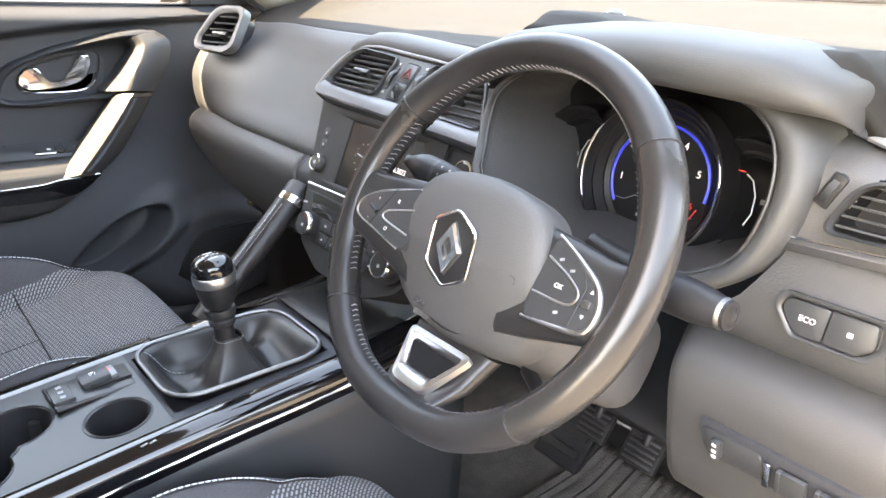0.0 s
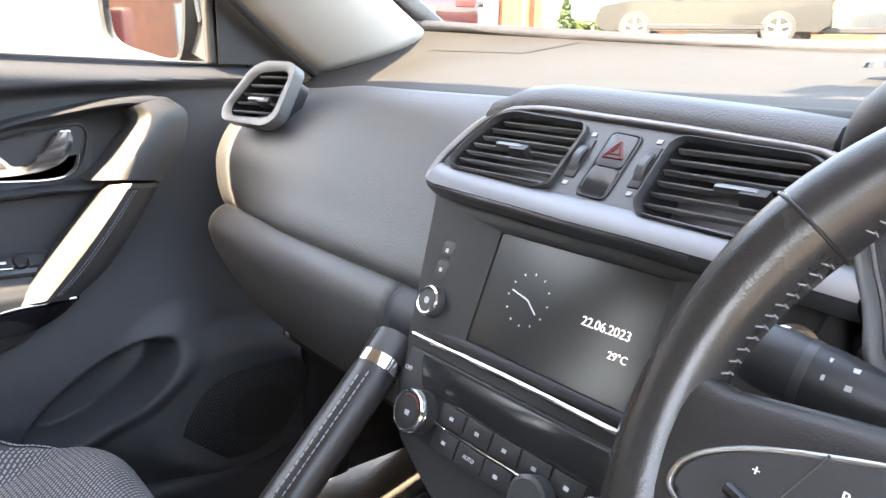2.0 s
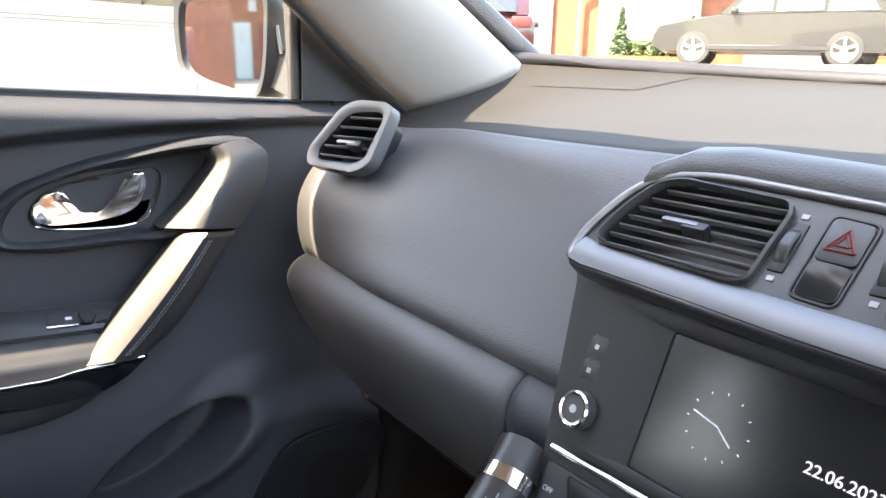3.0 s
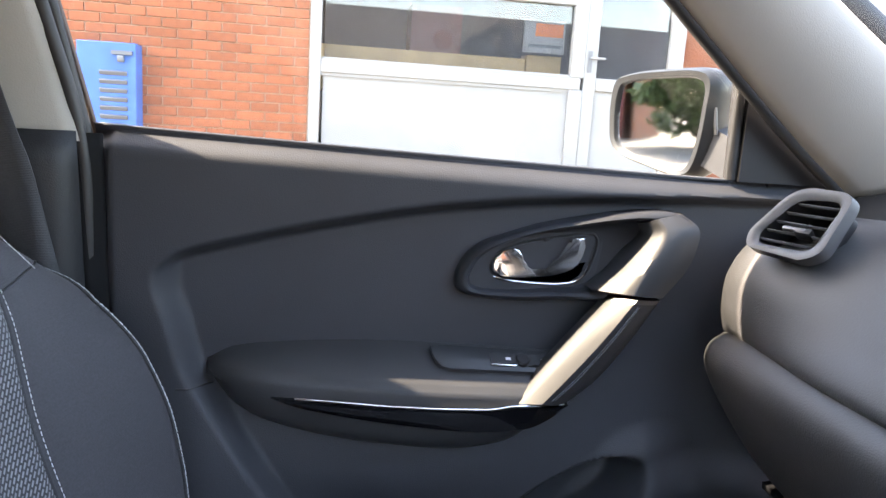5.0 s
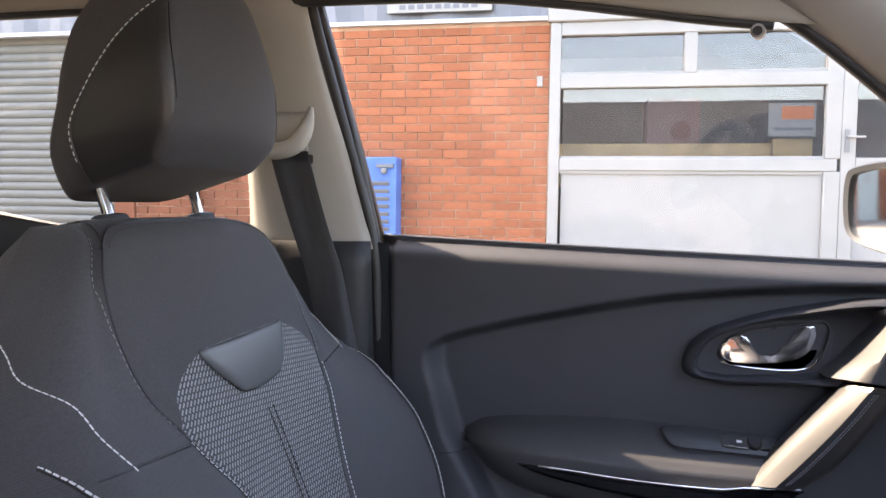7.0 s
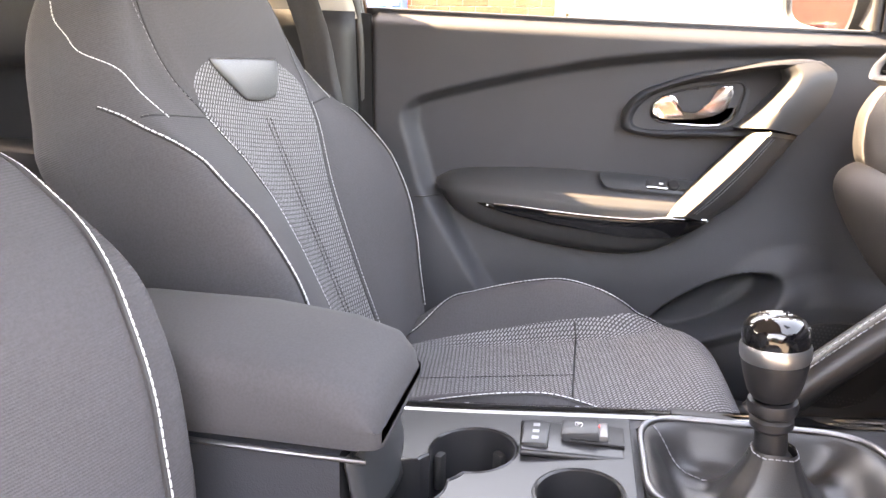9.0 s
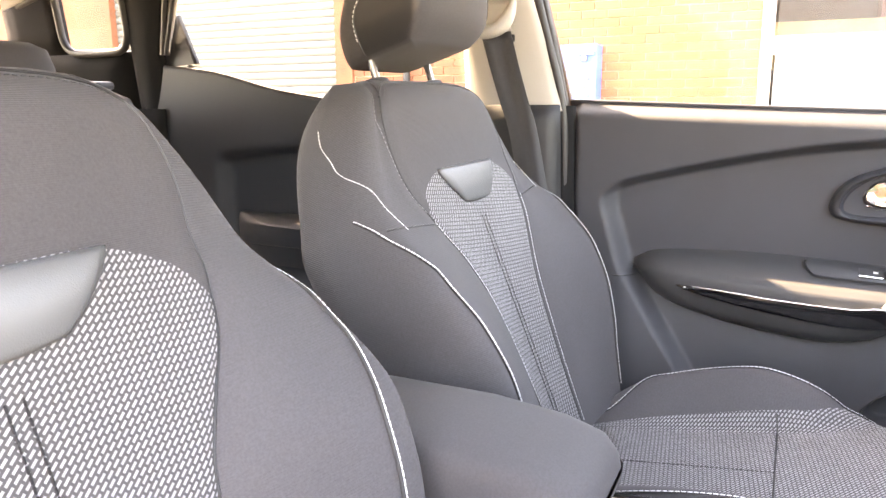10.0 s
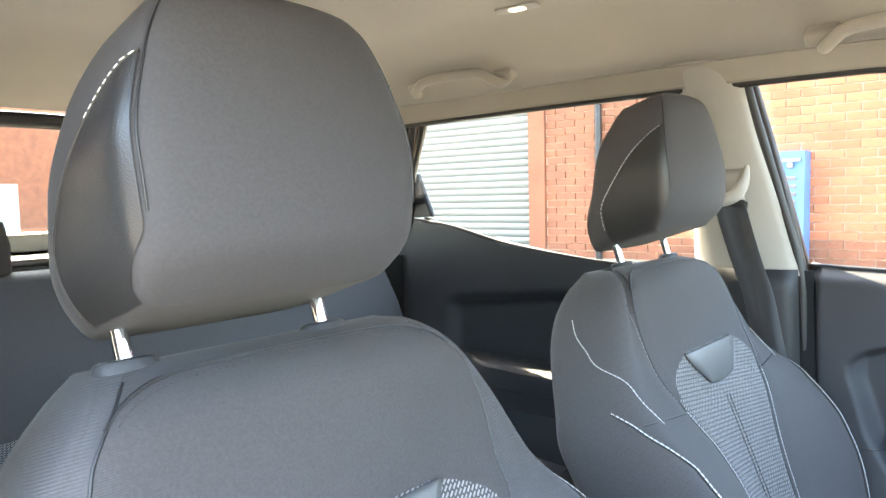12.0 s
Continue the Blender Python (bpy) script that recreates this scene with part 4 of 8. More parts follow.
# door mirror
wing = thing("door_mirror", "grey metallic door mirror with clear glass", "door mirror", at=(-0.92, 0.02, 1.12))
wm = axes((-0.92, -0.042, 1.130), (0.89, 0.45, 0), (0.0095, -0.0187, 1), (0.45, -0.89, -0.021))
gl_out = [tuple(p.to_2d()) for p in catmull([(-0.080, 0.045, 0), (-0.083, -0.01, 0), (-0.068, -0.050, 0), (0.0, -0.070, 0), (0.055, -0.078, 0), (0.076, -0.055, 0), (0.086, 0.01, 0), (0.080, 0.060, 0), (0.0, 0.064, 0), (-0.06, 0.058, 0)], 5, True)]
prism("mirror_glass", gl_out, 0.003, MIRROR, wing, wm, bevel=0, label="clear mirror glass")
wr = []
for k, z in ((0.97, 0.002), (1.0, 0.010), (1.10, 0.012), (1.17, 0.0), (1.20, -0.02), (1.12, -0.055), (0.85, -0.085), (0.4, -0.10), (0.05, -0.103)):
    wr.append([wm @ Vector((x * k, y * k + 0.002 * (k > 1.05), z)) for x, y in gl_out])
loft("housing", wr, SHELL, wing, "grey metallic mirror shell", caps=False)
loft("foot", [[wm @ Vector((x, y + dy, z)) for y, z in ((-0.03, 0.0), (0.03, -0.01), (0.035, -0.06), (-0.035, -0.06))] for x, dy in ((0.07, -0.03), (0.13, -0.055), (0.20, -0.06))], TRIM_DARK, wing, "black mirror foot on the door")
tube("indicator", [wm @ Vector((0.100, 0.02, -0.003)), wm @ Vector((0.104, -0.02, -0.006))], 0.003, SATIN, wing)

# ---- dashboard ----
dash = thing("dashboard", "charcoal soft-touch car dashboard with satin silver trims", "dashboard", at=(0, 0.2, 0.9))


def crest(x):
    """Where the dashboard's top turns down to its face: y and z."""
    return 0.085 + 0.03 * smooth01(abs(x + 0.35), 0.0, 0.35), 1.022 - 0.012 * smooth01(-x, 0.45, 0.68) - 0.026 * smooth01(x, 0.565, 0.66)


def hump(x, y):
    """The visor over the instruments, and the low rise over the middle vents."""
    v = smooth01(x, 0.145, 0.215) * (1 - smooth01(x, 0.545, 0.590))
    m = smooth01(x, -0.26, -0.12) * (1 - smooth01(x, 0.25, 0.35))
    return 0.058 * v * (1 - smooth01(y, 0.05, 0.42)) + 0.012 * m * (1 - smooth01(y, 0.08, 0.30))


def top_point(s, t):
    x = lerp(-0.71, 0.71, s)
    yc, zc = crest(x)
    v = smooth01(x, 0.145, 0.215) * (1 - smooth01(x, 0.545, 0.590))
    y0 = yc - 0.01 - 0.105 * v - 0.055 * smooth01(x, -0.20, -0.13) * (1 - v)
    edge = 0.78 - 0.46 * (abs(x) / 0.68) ** 2.4
    y = lerp(y0, edge, t)
    far = 1.086 + 0.022 * (abs(x) / 0.68) ** 2
    z = lerp(zc, far, (max(0.0, y - yc) / (edge - yc)) ** 0.9) + hump(x, y)
    z -= 0.016 * (1 - smooth01(t, 0.0, 0.05))
    return (x, y, z)


sheet("top_pad", top_point, 121, 61, DASH_TOP, dash, "grained soft-touch dashboard top", thick=0.012, sharp=60)


def face_profile(x):
    """Outline of the passenger side's face, from the crest down."""
    yc, zc = crest(x)
    r = 0.05 * smooth01(-x, 0.675, 0.716)
    k = smooth01(-x, 0.44, 0.66)
    ys = [lerp(a, b, k) + r for a, b in ((yc, yc), (yc - 0.028, yc - 0.045), (0.038, 0.004), (0.012, -0.024), (-0.012, -0.028), (-0.030, -0.024), (-0.032, -0.018), (-0.008, 0.0))]
    zs = (zc - 0.004, zc - 0.020, 0.968, 0.930, 0.893, 0.868, 0.855, 0.845)
    return [Vector((x, y, z)) for y, z in zip(ys, zs)]


xs = np.linspace(-0.712, -0.13, 45)
prof = [catmull(face_profile(x), 6) for x in xs]
sheet("airbag_panel", lambda s, t: prof[round(s * 44)][round(t * (len(prof[0]) - 1))], 45, len(prof[0]), DASH, dash, "grained charcoal panel over the passenger airbag", thick=0.01, sharp=60)


def glove_profile(x):
    r = 0.04 * smooth01(-x, 0.655, 0.70)
    out = []
    for y, z in ((0.0, 0.846), (-0.034, 0.842), (-0.052, 0.826), (-0.050, 0.800), (-0.030, 0.755), (0.000, 0.705), (0.050, 0.650), (0.10, 0.615), (0.18, 0.600)):
        cut = 0.16 * (max(0.0, 0.84 - z) / 0.24) ** 1.5 * smooth01(-x, 0.30, 0.70)
        out.append(Vector((x + cut, y + r, z)))
    return out


xs2 = np.linspace(-0.700, -0.215, 41)
gprof = [catmull(glove_profile(x), 6) for x in xs2]
sheet("glove_box", lambda s, t: gprof[round(s * 40)][round(t * (len(gprof[0]) - 1))], 41, len(gprof[0]), DASH, dash, "closed charcoal glove box lid", thick=0.01, sharp=60)
xs3 = np.linspace(-0.211, -0.12, 9)
g3 = [catmull(glove_profile(x), 6) for x in xs3]
sheet("glove_side", lambda s, t: g3[round(s * 8)][round(t * (len(g3[0]) - 1))], 9, len(g3[0]), TRIM, dash, thick=0.01, sharp=60)
tube("glove_seam", [q + Vector((0, -0.0006, 0)) for q in catmull(glove_profile(-0.668), 6)], 0.0013, TRIM_DARK, dash, n=6)
tube("glove_latch", [(-0.42, -0.018, 0.728), (-0.36, -0.018, 0.726), (-0.32, -0.014, 0.722)], 0.006, PIANO, dash, "gloss black glove box latch", flat=0.7)
stitches("airbag_mark", [(-0.575, 0.030, 0.968), (-0.560, 0.029, 0.966)], TRIM_DARK, dash, 0.003, 0.001, 0.001)
# end cap of the dashboard, shut by the door
for sx in (-1, 1):
    loft("end_cap", [[Vector((sx * xx, y, z)) for y, z in ((0.14, 1.00), (0.09, 0.96), (0.045, 0.90), (0.03, 0.86), (0.02, 0.80), (0.06, 0.70), (0.2, 0.66), (0.45, 0.75), (0.45, 1.02))] for xx in (0.66, 0.69)], TRIM_DARK, dash)


def louvre_vent(name, parent, m, outline, slats, mat_frame, along=(1, 0), knob=0.0, depth=0.034, rim=0.011, rim_mat=None, lift=0.0):
    """An air vent: a frame, a dark box behind, and slats across."""
    outer = rounded(outline, 0.016, 5)
    cx, cy = sum(p[0] for p in outer) / len(outer), sum(p[1] for p in outer) / len(outer)
    grown = []
    for x, y in outer:
        d = Vector((x - cx, y - cy))
        grown.append((x + d.normalized().x * rim, y + d.normalized().y * rim))
    box = [[m @ Vector((x, y, 0.0 + lift)) for x, y in outer], [m @ Vector((x * 0.97 + cx * 0.03, y * 0.97 + cy * 0.03, -depth)) for x, y in outer], [m @ Vector((lerp(x, cx, 0.98), lerp(y, cy, 0.98), -depth)) for x, y in outer]]
    v = loft(name, box, TRIM_DARK, parent, caps=False)
    ring_plate("vent_frame", grown, outer, 0.004 + lift, rim_mat or mat_frame, v, m, lip=0.004)
    ys = [p[1] for p in outer]
    lo, hi = min(ys), max(ys)
    for i in range(slats):
        y = lerp(lo, hi, (i + 0.6) / (slats + 0.2))
        xs_ = []
        for (x0, y0), (x1, y1) in zip(outer, outer[1:] + outer[:1]):
            if (y0 - y) * (y1 - y) <= 0 and abs(y1 - y0) > 1e-9:
                xs_.append(x0 + (x1 - x0) * (y - y0) / (y1 - y0))
        if len(xs_) >= 2:
            a, b = min(xs_), max(xs_)
            rbox("slat", (b - a, 0.0019, 0.0055), VINYL, v, m @ pose((a + b) / 2, y, -0.0045 + lift, -14), 0.0009, 1)
    if knob is not None:
        rbox("vent_tab", (0.030, 0.0055, 0.007), TRIM_SATIN, v, m @ pose(cx + knob, cy, 0.001 + lift, -22), 0.003)
        rbox("vent_tab_foot", (0.02, 0.009, 0.014), TRIM_DARK, v, m @ pose(cx + knob + 0.012, cy - 0.002, -0.003 + lift, -22), 0.003)
    return v


VENT_GREY = material("pale_grey_plastic", (0.10, 0.10, 0.102), 0.45, grain=0.2, grain_size=0.001)
# vents at the middle
VM = axes((0, 0, 1.0), (1, 0, 0), (0, 0.669, 0.743), (0, -0.743, 0.669))
plate = [(-0.170, -0.060), (-0.1765, -0.042), (-0.171, -0.020), (-0.160, 0.003), (-0.146, 0.017), (-0.125, 0.0265), (-0.088, 0.030), (-0.03, 0.0275), (0.04, 0.0240), (0.10, 0.0200), (0.146, 0.0160), (0.160, 0.004), (0.198, -0.073), (0.10, -0.0705), (0.05, -0.0690), (0.0, -0.068), (-0.063, -0.066), (-0.12, -0.0640)]
prism("vent_backing", rounded(plate, 0.012, 3), 0.010, TRIM_DARK, dash, VM, bevel=0.0, z0=-0.046)
VENT_A = [(-0.160, -0.036), (-0.151, -0.008), (-0.136, 0.014), (-0.120, 0.0200), (-0.041, 0.0165), (-0.037, 0.009), (-0.0405, -0.040), (-0.052, -0.0437), (-0.148, -0.0405)]
VENT_B = [(0.045, -0.041), (0.046, 0.008), (0.053, 0.0145), (0.140, 0.0095), (0.152, 0.001), (0.182, -0.046), (0.176, -0.0545), (0.054, -0.0495)]


def inside(p, poly):
    """Whether a point lies within an outline."""
    hit = False
    for (x0, y0), (x1, y1) in zip(poly, poly[1:] + poly[:1]):
        if (y0 > p[1]) != (y1 > p[1]) and p[0] < x0 + (x1 - x0) * (p[1] - y0) / (y1 - y0):
            hit = not hit
    return hit


holes = [rounded(VENT_A, 0.016, 5), rounded(VENT_B, 0.016, 5)]
pv, pf = grid(lambda s, t: (lerp(-0.180, 0.205, s), lerp(-0.077, 0.033, t), 0.0), 230, 70)
keep = []
for fc in pf:
    c = (sum(pv[k][0] for k in fc) / 4, sum(pv[k][1] for k in fc) / 4)
    if inside(c, plate) and not inside(c, holes[0]) and not inside(c, holes[1]):
        keep.append(fc)
mk("vent_panel", [VM @ Vector(v) for v in pv], keep, PANEL, dash, "satin charcoal panel round the middle vents")
gap_at = plate.index((0.198, -0.073))
border = catmull([(x, y, 0) for x, y in plate[gap_at + 1:] + plate[:gap_at]], 4)
tube("vent_trim", [VM @ Vector((p.x, p.y, 0.001)) for p in border], 0.0036, SATIN, dash, "satin silver border round the middle vents", n=10)
loft("vent_lower_trim", [[VM @ Vector((x, y0 + dy, dz)) for dy, dz in ((0.021, 0.0012), (0.018, 0.0030), (0.008, 0.0060), (-0.001, 0.0052), (-0.004, 0.0), (-0.004, -0.012))] for x, y0 in ((-0.172, -0.060), (-0.160, -0.0625), (-0.12, -0.0638), (-0.063, -0.0655), (0.0, -0.0680), (0.055, -0.0690), (0.10, -0.0705), (0.150, -0.0725), (0.200, -0.0748))], TRIM_SATIN, dash, "broad satin strip below the middle vents")
loft("vent_brow", [[VM @ Vector((x, y0 + dy, dz)) for dy, dz in ((-0.002, 0.002), (0.004, 0.0065), (0.016, 0.0065), (0.030, -0.003), (0.042, -0.020), (0.046, -0.040))] for x, y0 in ((-0.150, 0.012), (-0.125, 0.0275), (-0.088, 0.0315), (-0.03, 0.029), (0.04, 0.0255), (0.10, 0.0215), (0.150, 0.016))], DASH, dash, "soft brow above the middle vents", sharp=85)
louvre_vent("air_vent", dash, VM, VENT_A, 7, PANEL, knob=-0.005, lift=0.0006, rim=0.0045)
louvre_vent("air_vent", dash, VM, VENT_B, 7, PANEL, knob=0.0, lift=0.0006, rim=0.0045)
for cx in (-0.0265, 0.0325):
    rbox("wheel_slot", (0.0105, 0.036, 0.003), TRIM_DARK, dash, VM @ pose(cx, -0.012, 0.0), 0.004)
    wheel_m = VM @ pose(cx, -0.012, -0.0125, 0, 90, 0)
    lathe("vent_wheel", [(0.017, -0.004), (0.0185, -0.003), (0.0185, 0.003), (0.017, 0.004)], PANEL, dash, wheel_m, 40)
    for i in (-1, 1):
        rbox("vent_mark", (0.0045, 0.0034, 0.0005), PRINT_DIM, dash, VM @ pose(cx, -0.012 + 0.023 * i, 0.0007), 0)
haz = prism("hazard_switch", rounded([(-0.0125, -0.0145), (0.0122, -0.0155), (0.0126, 0.0130), (-0.0122, 0.0150)], 0.004), 0.0022, PANEL, dash, VM @ pose(0.003, -0.0015, 0), bevel=0.0008)
for k in range(3):
    a, b = (Vector((0.010 * math.sin(q), 0.010 * math.cos(q) - 0.002, 0)) for q in (k * 2.0944, (k + 1) * 2.0944))
    tube("hazard_mark", [VM @ (a + Vector((0.003, -0.002, 0.0026))), VM @ (b + Vector((0.003, -0.002, 0.0026)))], 0.0009, RED_PRINT, haz, n=6)
    a, b = a * 0.5, b * 0.5
    tube("hazard_mark", [VM @ (a + Vector((0.003, -0.002, 0.0026))), VM @ (b + Vector((0.003, -0.002, 0.0026)))], 0.0007, RED_PRINT, haz, n=6)
tube("switch_rim", [VM @ Vector((x, y, 0.0006)) for x, y in rounded([(-0.0125, -0.0425), (0.0155, -0.0440), (0.0175, 0.0135), (-0.0110, 0.0155)], 0.006)], 0.0011, TRIM_DARK, dash, closed=True, n=6)
prism("indicator_lens", rounded([(-0.0125, -0.0120), (0.0120, -0.0135), (0.0124, 0.0105), (-0.0124, 0.0115)], 0.004), 0.0016, SCREEN, dash, VM @ pose(0.0025, -0.0285, 0), bevel=0.0006, label="gloss black indicator lens")

# middle stack with the screen
SM = axes((0, -0.036, 0.922), (1, 0, 0), (0, 0.395, 0.919), (0, -0.919, 0.395))
STACK = material("stack_plastic", (0.022, 0.0225, 0.024), 0.46, grain=0.2, grain_size=0.001, vary=0.08, spec=0.25)
stack = thing("centre_stack", "charcoal centre stack with screen and climate controls", "control panel", at=(0, -0.1, 0.8))
body = [(-0.184, 0.030), (-0.176, 0.018), (-0.147, -0.118), (-0.140, -0.158), (-0.118, -0.188), (-0.06, -0.215), (0.06, -0.215), (0.118, -0.188), (0.143, -0.158), (0.150, -0.118), (0.178, 0.020), (0.178, 0.030)]
prism("stack_body", rounded(body, 0.01, 3), 0.075, STACK, stack, SM, bevel=0.006, seg=3, z0=-0.075)
bez_o = rounded([(-0.152, 0.014), (0.132, 0.014), (0.126, -0.095), (-0.136, -0.095)], 0.008, 4)
bez_i = rounded([(-0.078, 0.004), (0.086, 0.004), (0.083, -0.089), (-0.077, -0.089)], 0.003, 4)
ring_plate("screen_bezel", bez_o, bez_i, 0.006, STACK, stack, SM, lip=0.002)
screen = prism("screen", [(-0.077, -0.088), (0.083, -0.088), (0.085, 0.003), (-0.077, 0.003)], 0.002, SCREEN, stack, SM, bevel=0, z0=0.0006, label="dark navigation screen with clock and date")
text("clock_date", "22.06.2023", 0.0096, GLOW_WHITE, screen, SM @ pose(0.046, -0.041, 0.0029))
text("clock_temperature", "29\u00b0C", 0.0078, GLOW_WHITE, screen, SM @ pose(0.062, -0.057, 0.0029))
DIM = glow("lit_grey", (0.5, 0.55, 0.6), 0.022)
for k in range(12):
    a = k * math.tau / 12
    rbox("clock_tick", (0.0007, 0.0015, 0.0004), DIM, screen, SM @ pose(-0.029 + 0.0205 * math.sin(a), -0.041 + 0.0205 * math.cos(a), 0.0029, 0, 0, -math.degrees(a)), 0)
for a, b in (((-0.029, -0.041), (-0.047, -0.037)), ((-0.029, -0.041), (-0.0175, -0.0495))):
    tube("clock_hand", [SM @ Vector((*a, 0.0029)), SM @ Vector((*b, 0.0029))], 0.0005, DIM, screen, n=6)
prism("button_strip", rounded([(-0.1385, -0.056), (-0.1225, -0.056), (-0.1225, 0.006), (-0.1385, 0.006)], 0.0075), 0.0035, PANEL, stack, SM, z0=0.001)
for v in (-0.0245, -0.0420):
    prism("menu_button", rounded([(-0.0075, -0.0085), (0.0075, -0.0085), (0.0085, 0.0085), (-0.0065, 0.0085)], 0.003), 0.0030, TRIM_DARK, stack, SM @ pose(-0.1305, v, 0.0035))
    rbox("button_mark", (0.0034, 0.0034, 0.0004), PRINT_DIM, stack, SM @ pose(-0.1305, v, 0.0068), 0)
lathe("volume_knob", [(0.0135, 0), (0.0135, 0.010), (0.0125, 0.012), (0.0105, 0.0128), (0.010, 0.0122), (0.0, 0.0122)], PANEL, stack, SM @ pose(-0.125, -0.070, 0.003), 36, "dark knob with chrome rim")
lathe("knob_rim", [(0.0096, 0.0), (0.0130, -0.003), (0.0128, 0.0002), (0.0115, 0.0014), (0.0098, 0.0012)], CHROME, stack, SM @ pose(-0.125, -0.070, 0.0146), 36)
lathe("knob_mark", [(0.0030, 0), (0.0030, 0.0004), (0.0, 0.0004)], PRINT_DIM, stack, SM @ pose(-0.125, -0.070, 0.0152), 12)
tube("chrome_strip", [SM @ Vector((x, -0.101 - 0.002 * (x / 0.14) ** 2, 0.003)) for x in np.linspace(-0.140, 0.140, 15)], 0.0028, CHROME, stack, "chrome strip below the screen")
# climate controls
prism("climate_panel", rounded([(-0.142, -0.112), (0.142, -0.112), (0.136, -0.150), (0.110, -0.182), (-0.110, -0.182), (-0.134, -0.150)], 0.01, 3), 0.004, STACK, stack, SM, z0=0.0)
prism("climate_display", rounded([(-0.118, -0.114), (0.118, -0.114), (0.112, -0.140), (-0.106, -0.140)], 0.004), 0.0025, SCREEN, stack, SM, z0=0.003, label="gloss black climate display")
for sx in (-1, 1):
    km = SM @ pose(sx * 0.096, -0.158, 0.004)
    lathe("climate_knob", [(0.0178, 0), (0.0178, 0.014), (0.0168, 0.0165), (0.0150, 0.0172), (0.0, 0.0168)], STACK, stack, km, 40, "dark rotary climate knob with chrome ring")
    lathe("knob_ring", [(0.0150, 0.0), (0.0182, -0.004), (0.0180, 0.0), (0.0168, 0.0018), (0.0152, 0.0016)], CHROME, stack, km @ pose(0, 0, 0.0165), 40)
    tube("knob_arc", [km @ Vector((0.0128 * math.cos(a), 0.0128 * math.sin(a), 0.0176)) for a in np.linspace(0.4, 2.2, 8)], 0.0007, RED_PRINT, stack, n=5)
    rbox("knob_mark", (0.005, 0.004, 0.0004), PRINT_DIM, stack, km @ pose(0, -0.002, 0.0174), 0)
text("off_mark", "OFF", 0.0055, PRINT_DIM, stack, SM @ pose(-0.130, -0.131, 0.0046))
tube("climate_strip", [SM @ Vector((x, -0.160, 0.0046)) for x in np.linspace(-0.078, 0.078, 9)], 0.0012, CHROME, stack, n=6)
for i in range(5):
    x = -0.060 + i * 0.030
    rbox("climate_button", (0.0285, 0.0165, 0.003), STACK, stack, SM @ pose(x, -0.150, 0.005), 0.002)
    rbox("climate_button", (0.0285, 0.0165, 0.003), STACK, stack, SM @ pose(x, -0.170, 0.005), 0.002)
    rbox("button_mark", (0.0042, 0.0028, 0.0004), PRINT_DIM, stack, SM @ pose(x, -0.150, 0.0067), 0)
    if i == 1:
        text("auto_mark", "AUTO", 0.0045, PRINT_DIM, stack, SM @ pose(x, -0.170, 0.0068))
    else:
        rbox("button_mark", (0.0042, 0.0028, 0.0004), PRINT_DIM, stack, SM @ pose(x, -0.170, 0.0067), 0)
# angled grab bars flanking the stack down to the console
for sx in (-1,):
    g = thing("console_grab_bar", "black leather grab bar beside the centre stack", "grab handle", "console grab bars", at=(sx * 0.145, -0.16, 0.74))
    line = catmull([(sx * 0.168, -0.080, 0.815), (sx * 0.158, -0.113, 0.790), (sx * 0.150, -0.165, 0.745), (sx * 0.142, -0.225, 0.692), (sx * 0.138, -0.262, 0.655)], 8)
    tube("bar", line, 0.021, LEATHER, g, flat=0.85)
    for d in (-0.004, 0.004):
        stitches("stitching", [q + Vector((sx * -0.010 + d * 0.5, -0.011 + d, 0.0145 + d * 0.3)) for q in line[9:-3]], THREAD_GREY, g)
    tube("band", line[5:8], 0.0225, CHROME, g, "chrome band", flat=0.85)

# instruments
cluster = thing("instrument_cluster", "black instrument binnacle with dials behind a hooded frame", "instruments", at=(0.36, 0.05, 0.93))
b_in = [(0.213, 0.944), (0.199, 0.963), (0.186, 0.984), (0.181, 1.002), (0.193, 1.018), (0.226, 1.031), (0.36, 1.042), (0.46, 1.038), (0.496, 1.024), (0.515, 0.998), (0.520, 0.958), (0.509, 0.914), (0.482, 0.889), (0.44, 0.874), (0.36, 0.868), (0.292, 0.872), (0.250, 0.886), (0.227, 0.916)]
b_out = [(0.203, 0.941), (0.188, 0.962), (0.175, 0.985), (0.170, 1.006), (0.185, 1.026), (0.220, 1.041), (0.36, 1.054), (0.47, 1.052), (0.522, 1.036), (0.549, 1.000), (0.551, 0.960), (0.534, 0.912), (0.500, 0.876), (0.45, 0.858), (0.36, 0.852), (0.282, 0.858), (0.238, 0.876), (0.216, 0.910)]
ci = [tuple(p.to_2d()) for p in catmull([(x, z - 0.0, 0) for x, z in b_in], 4, True)]
co = [tuple(p.to_2d()) for p in catmull([(x, z - 0.0, 0) for x, z in b_out], 4, True)]
def bpt(x, z, d):
    side = (1 - smooth01(x, 0.21, 0.33)) * (1 - smooth01(d, 0.015, 0.09))
    return Vector((x, lerp(-0.020 + (z - 0.95) * 0.22, max(-0.066, (z - 1.0) * 0.90 - 0.004), side) + d, z))
rings = [[bpt(x, z, 0.06) for x, z in co], [bpt(x, z, 0.022) for x, z in co]] + [[bpt(lerp(x, u, k), lerp(z, v, k), d) for (x, z), (u, v) in zip(co, ci)] for k, d in ((0.03, 0.012), (0.12, 0.002), (0.28, -0.005), (0.5, -0.008), (0.72, -0.007), (0.88, -0.003), (0.97, 0.003), (1.0, 0.010))]
tunnel = [[bpt(lerp(x, 0.35, k), lerp(z, 0.94, k * 0.6), d) for x, z in ci] for k, d in ((0.004, 0.008), (0.015, 0.018), (0.035, 0.036), (0.06, 0.056), (0.085, 0.076), (0.11, 0.098), (0.13, 0.110))]
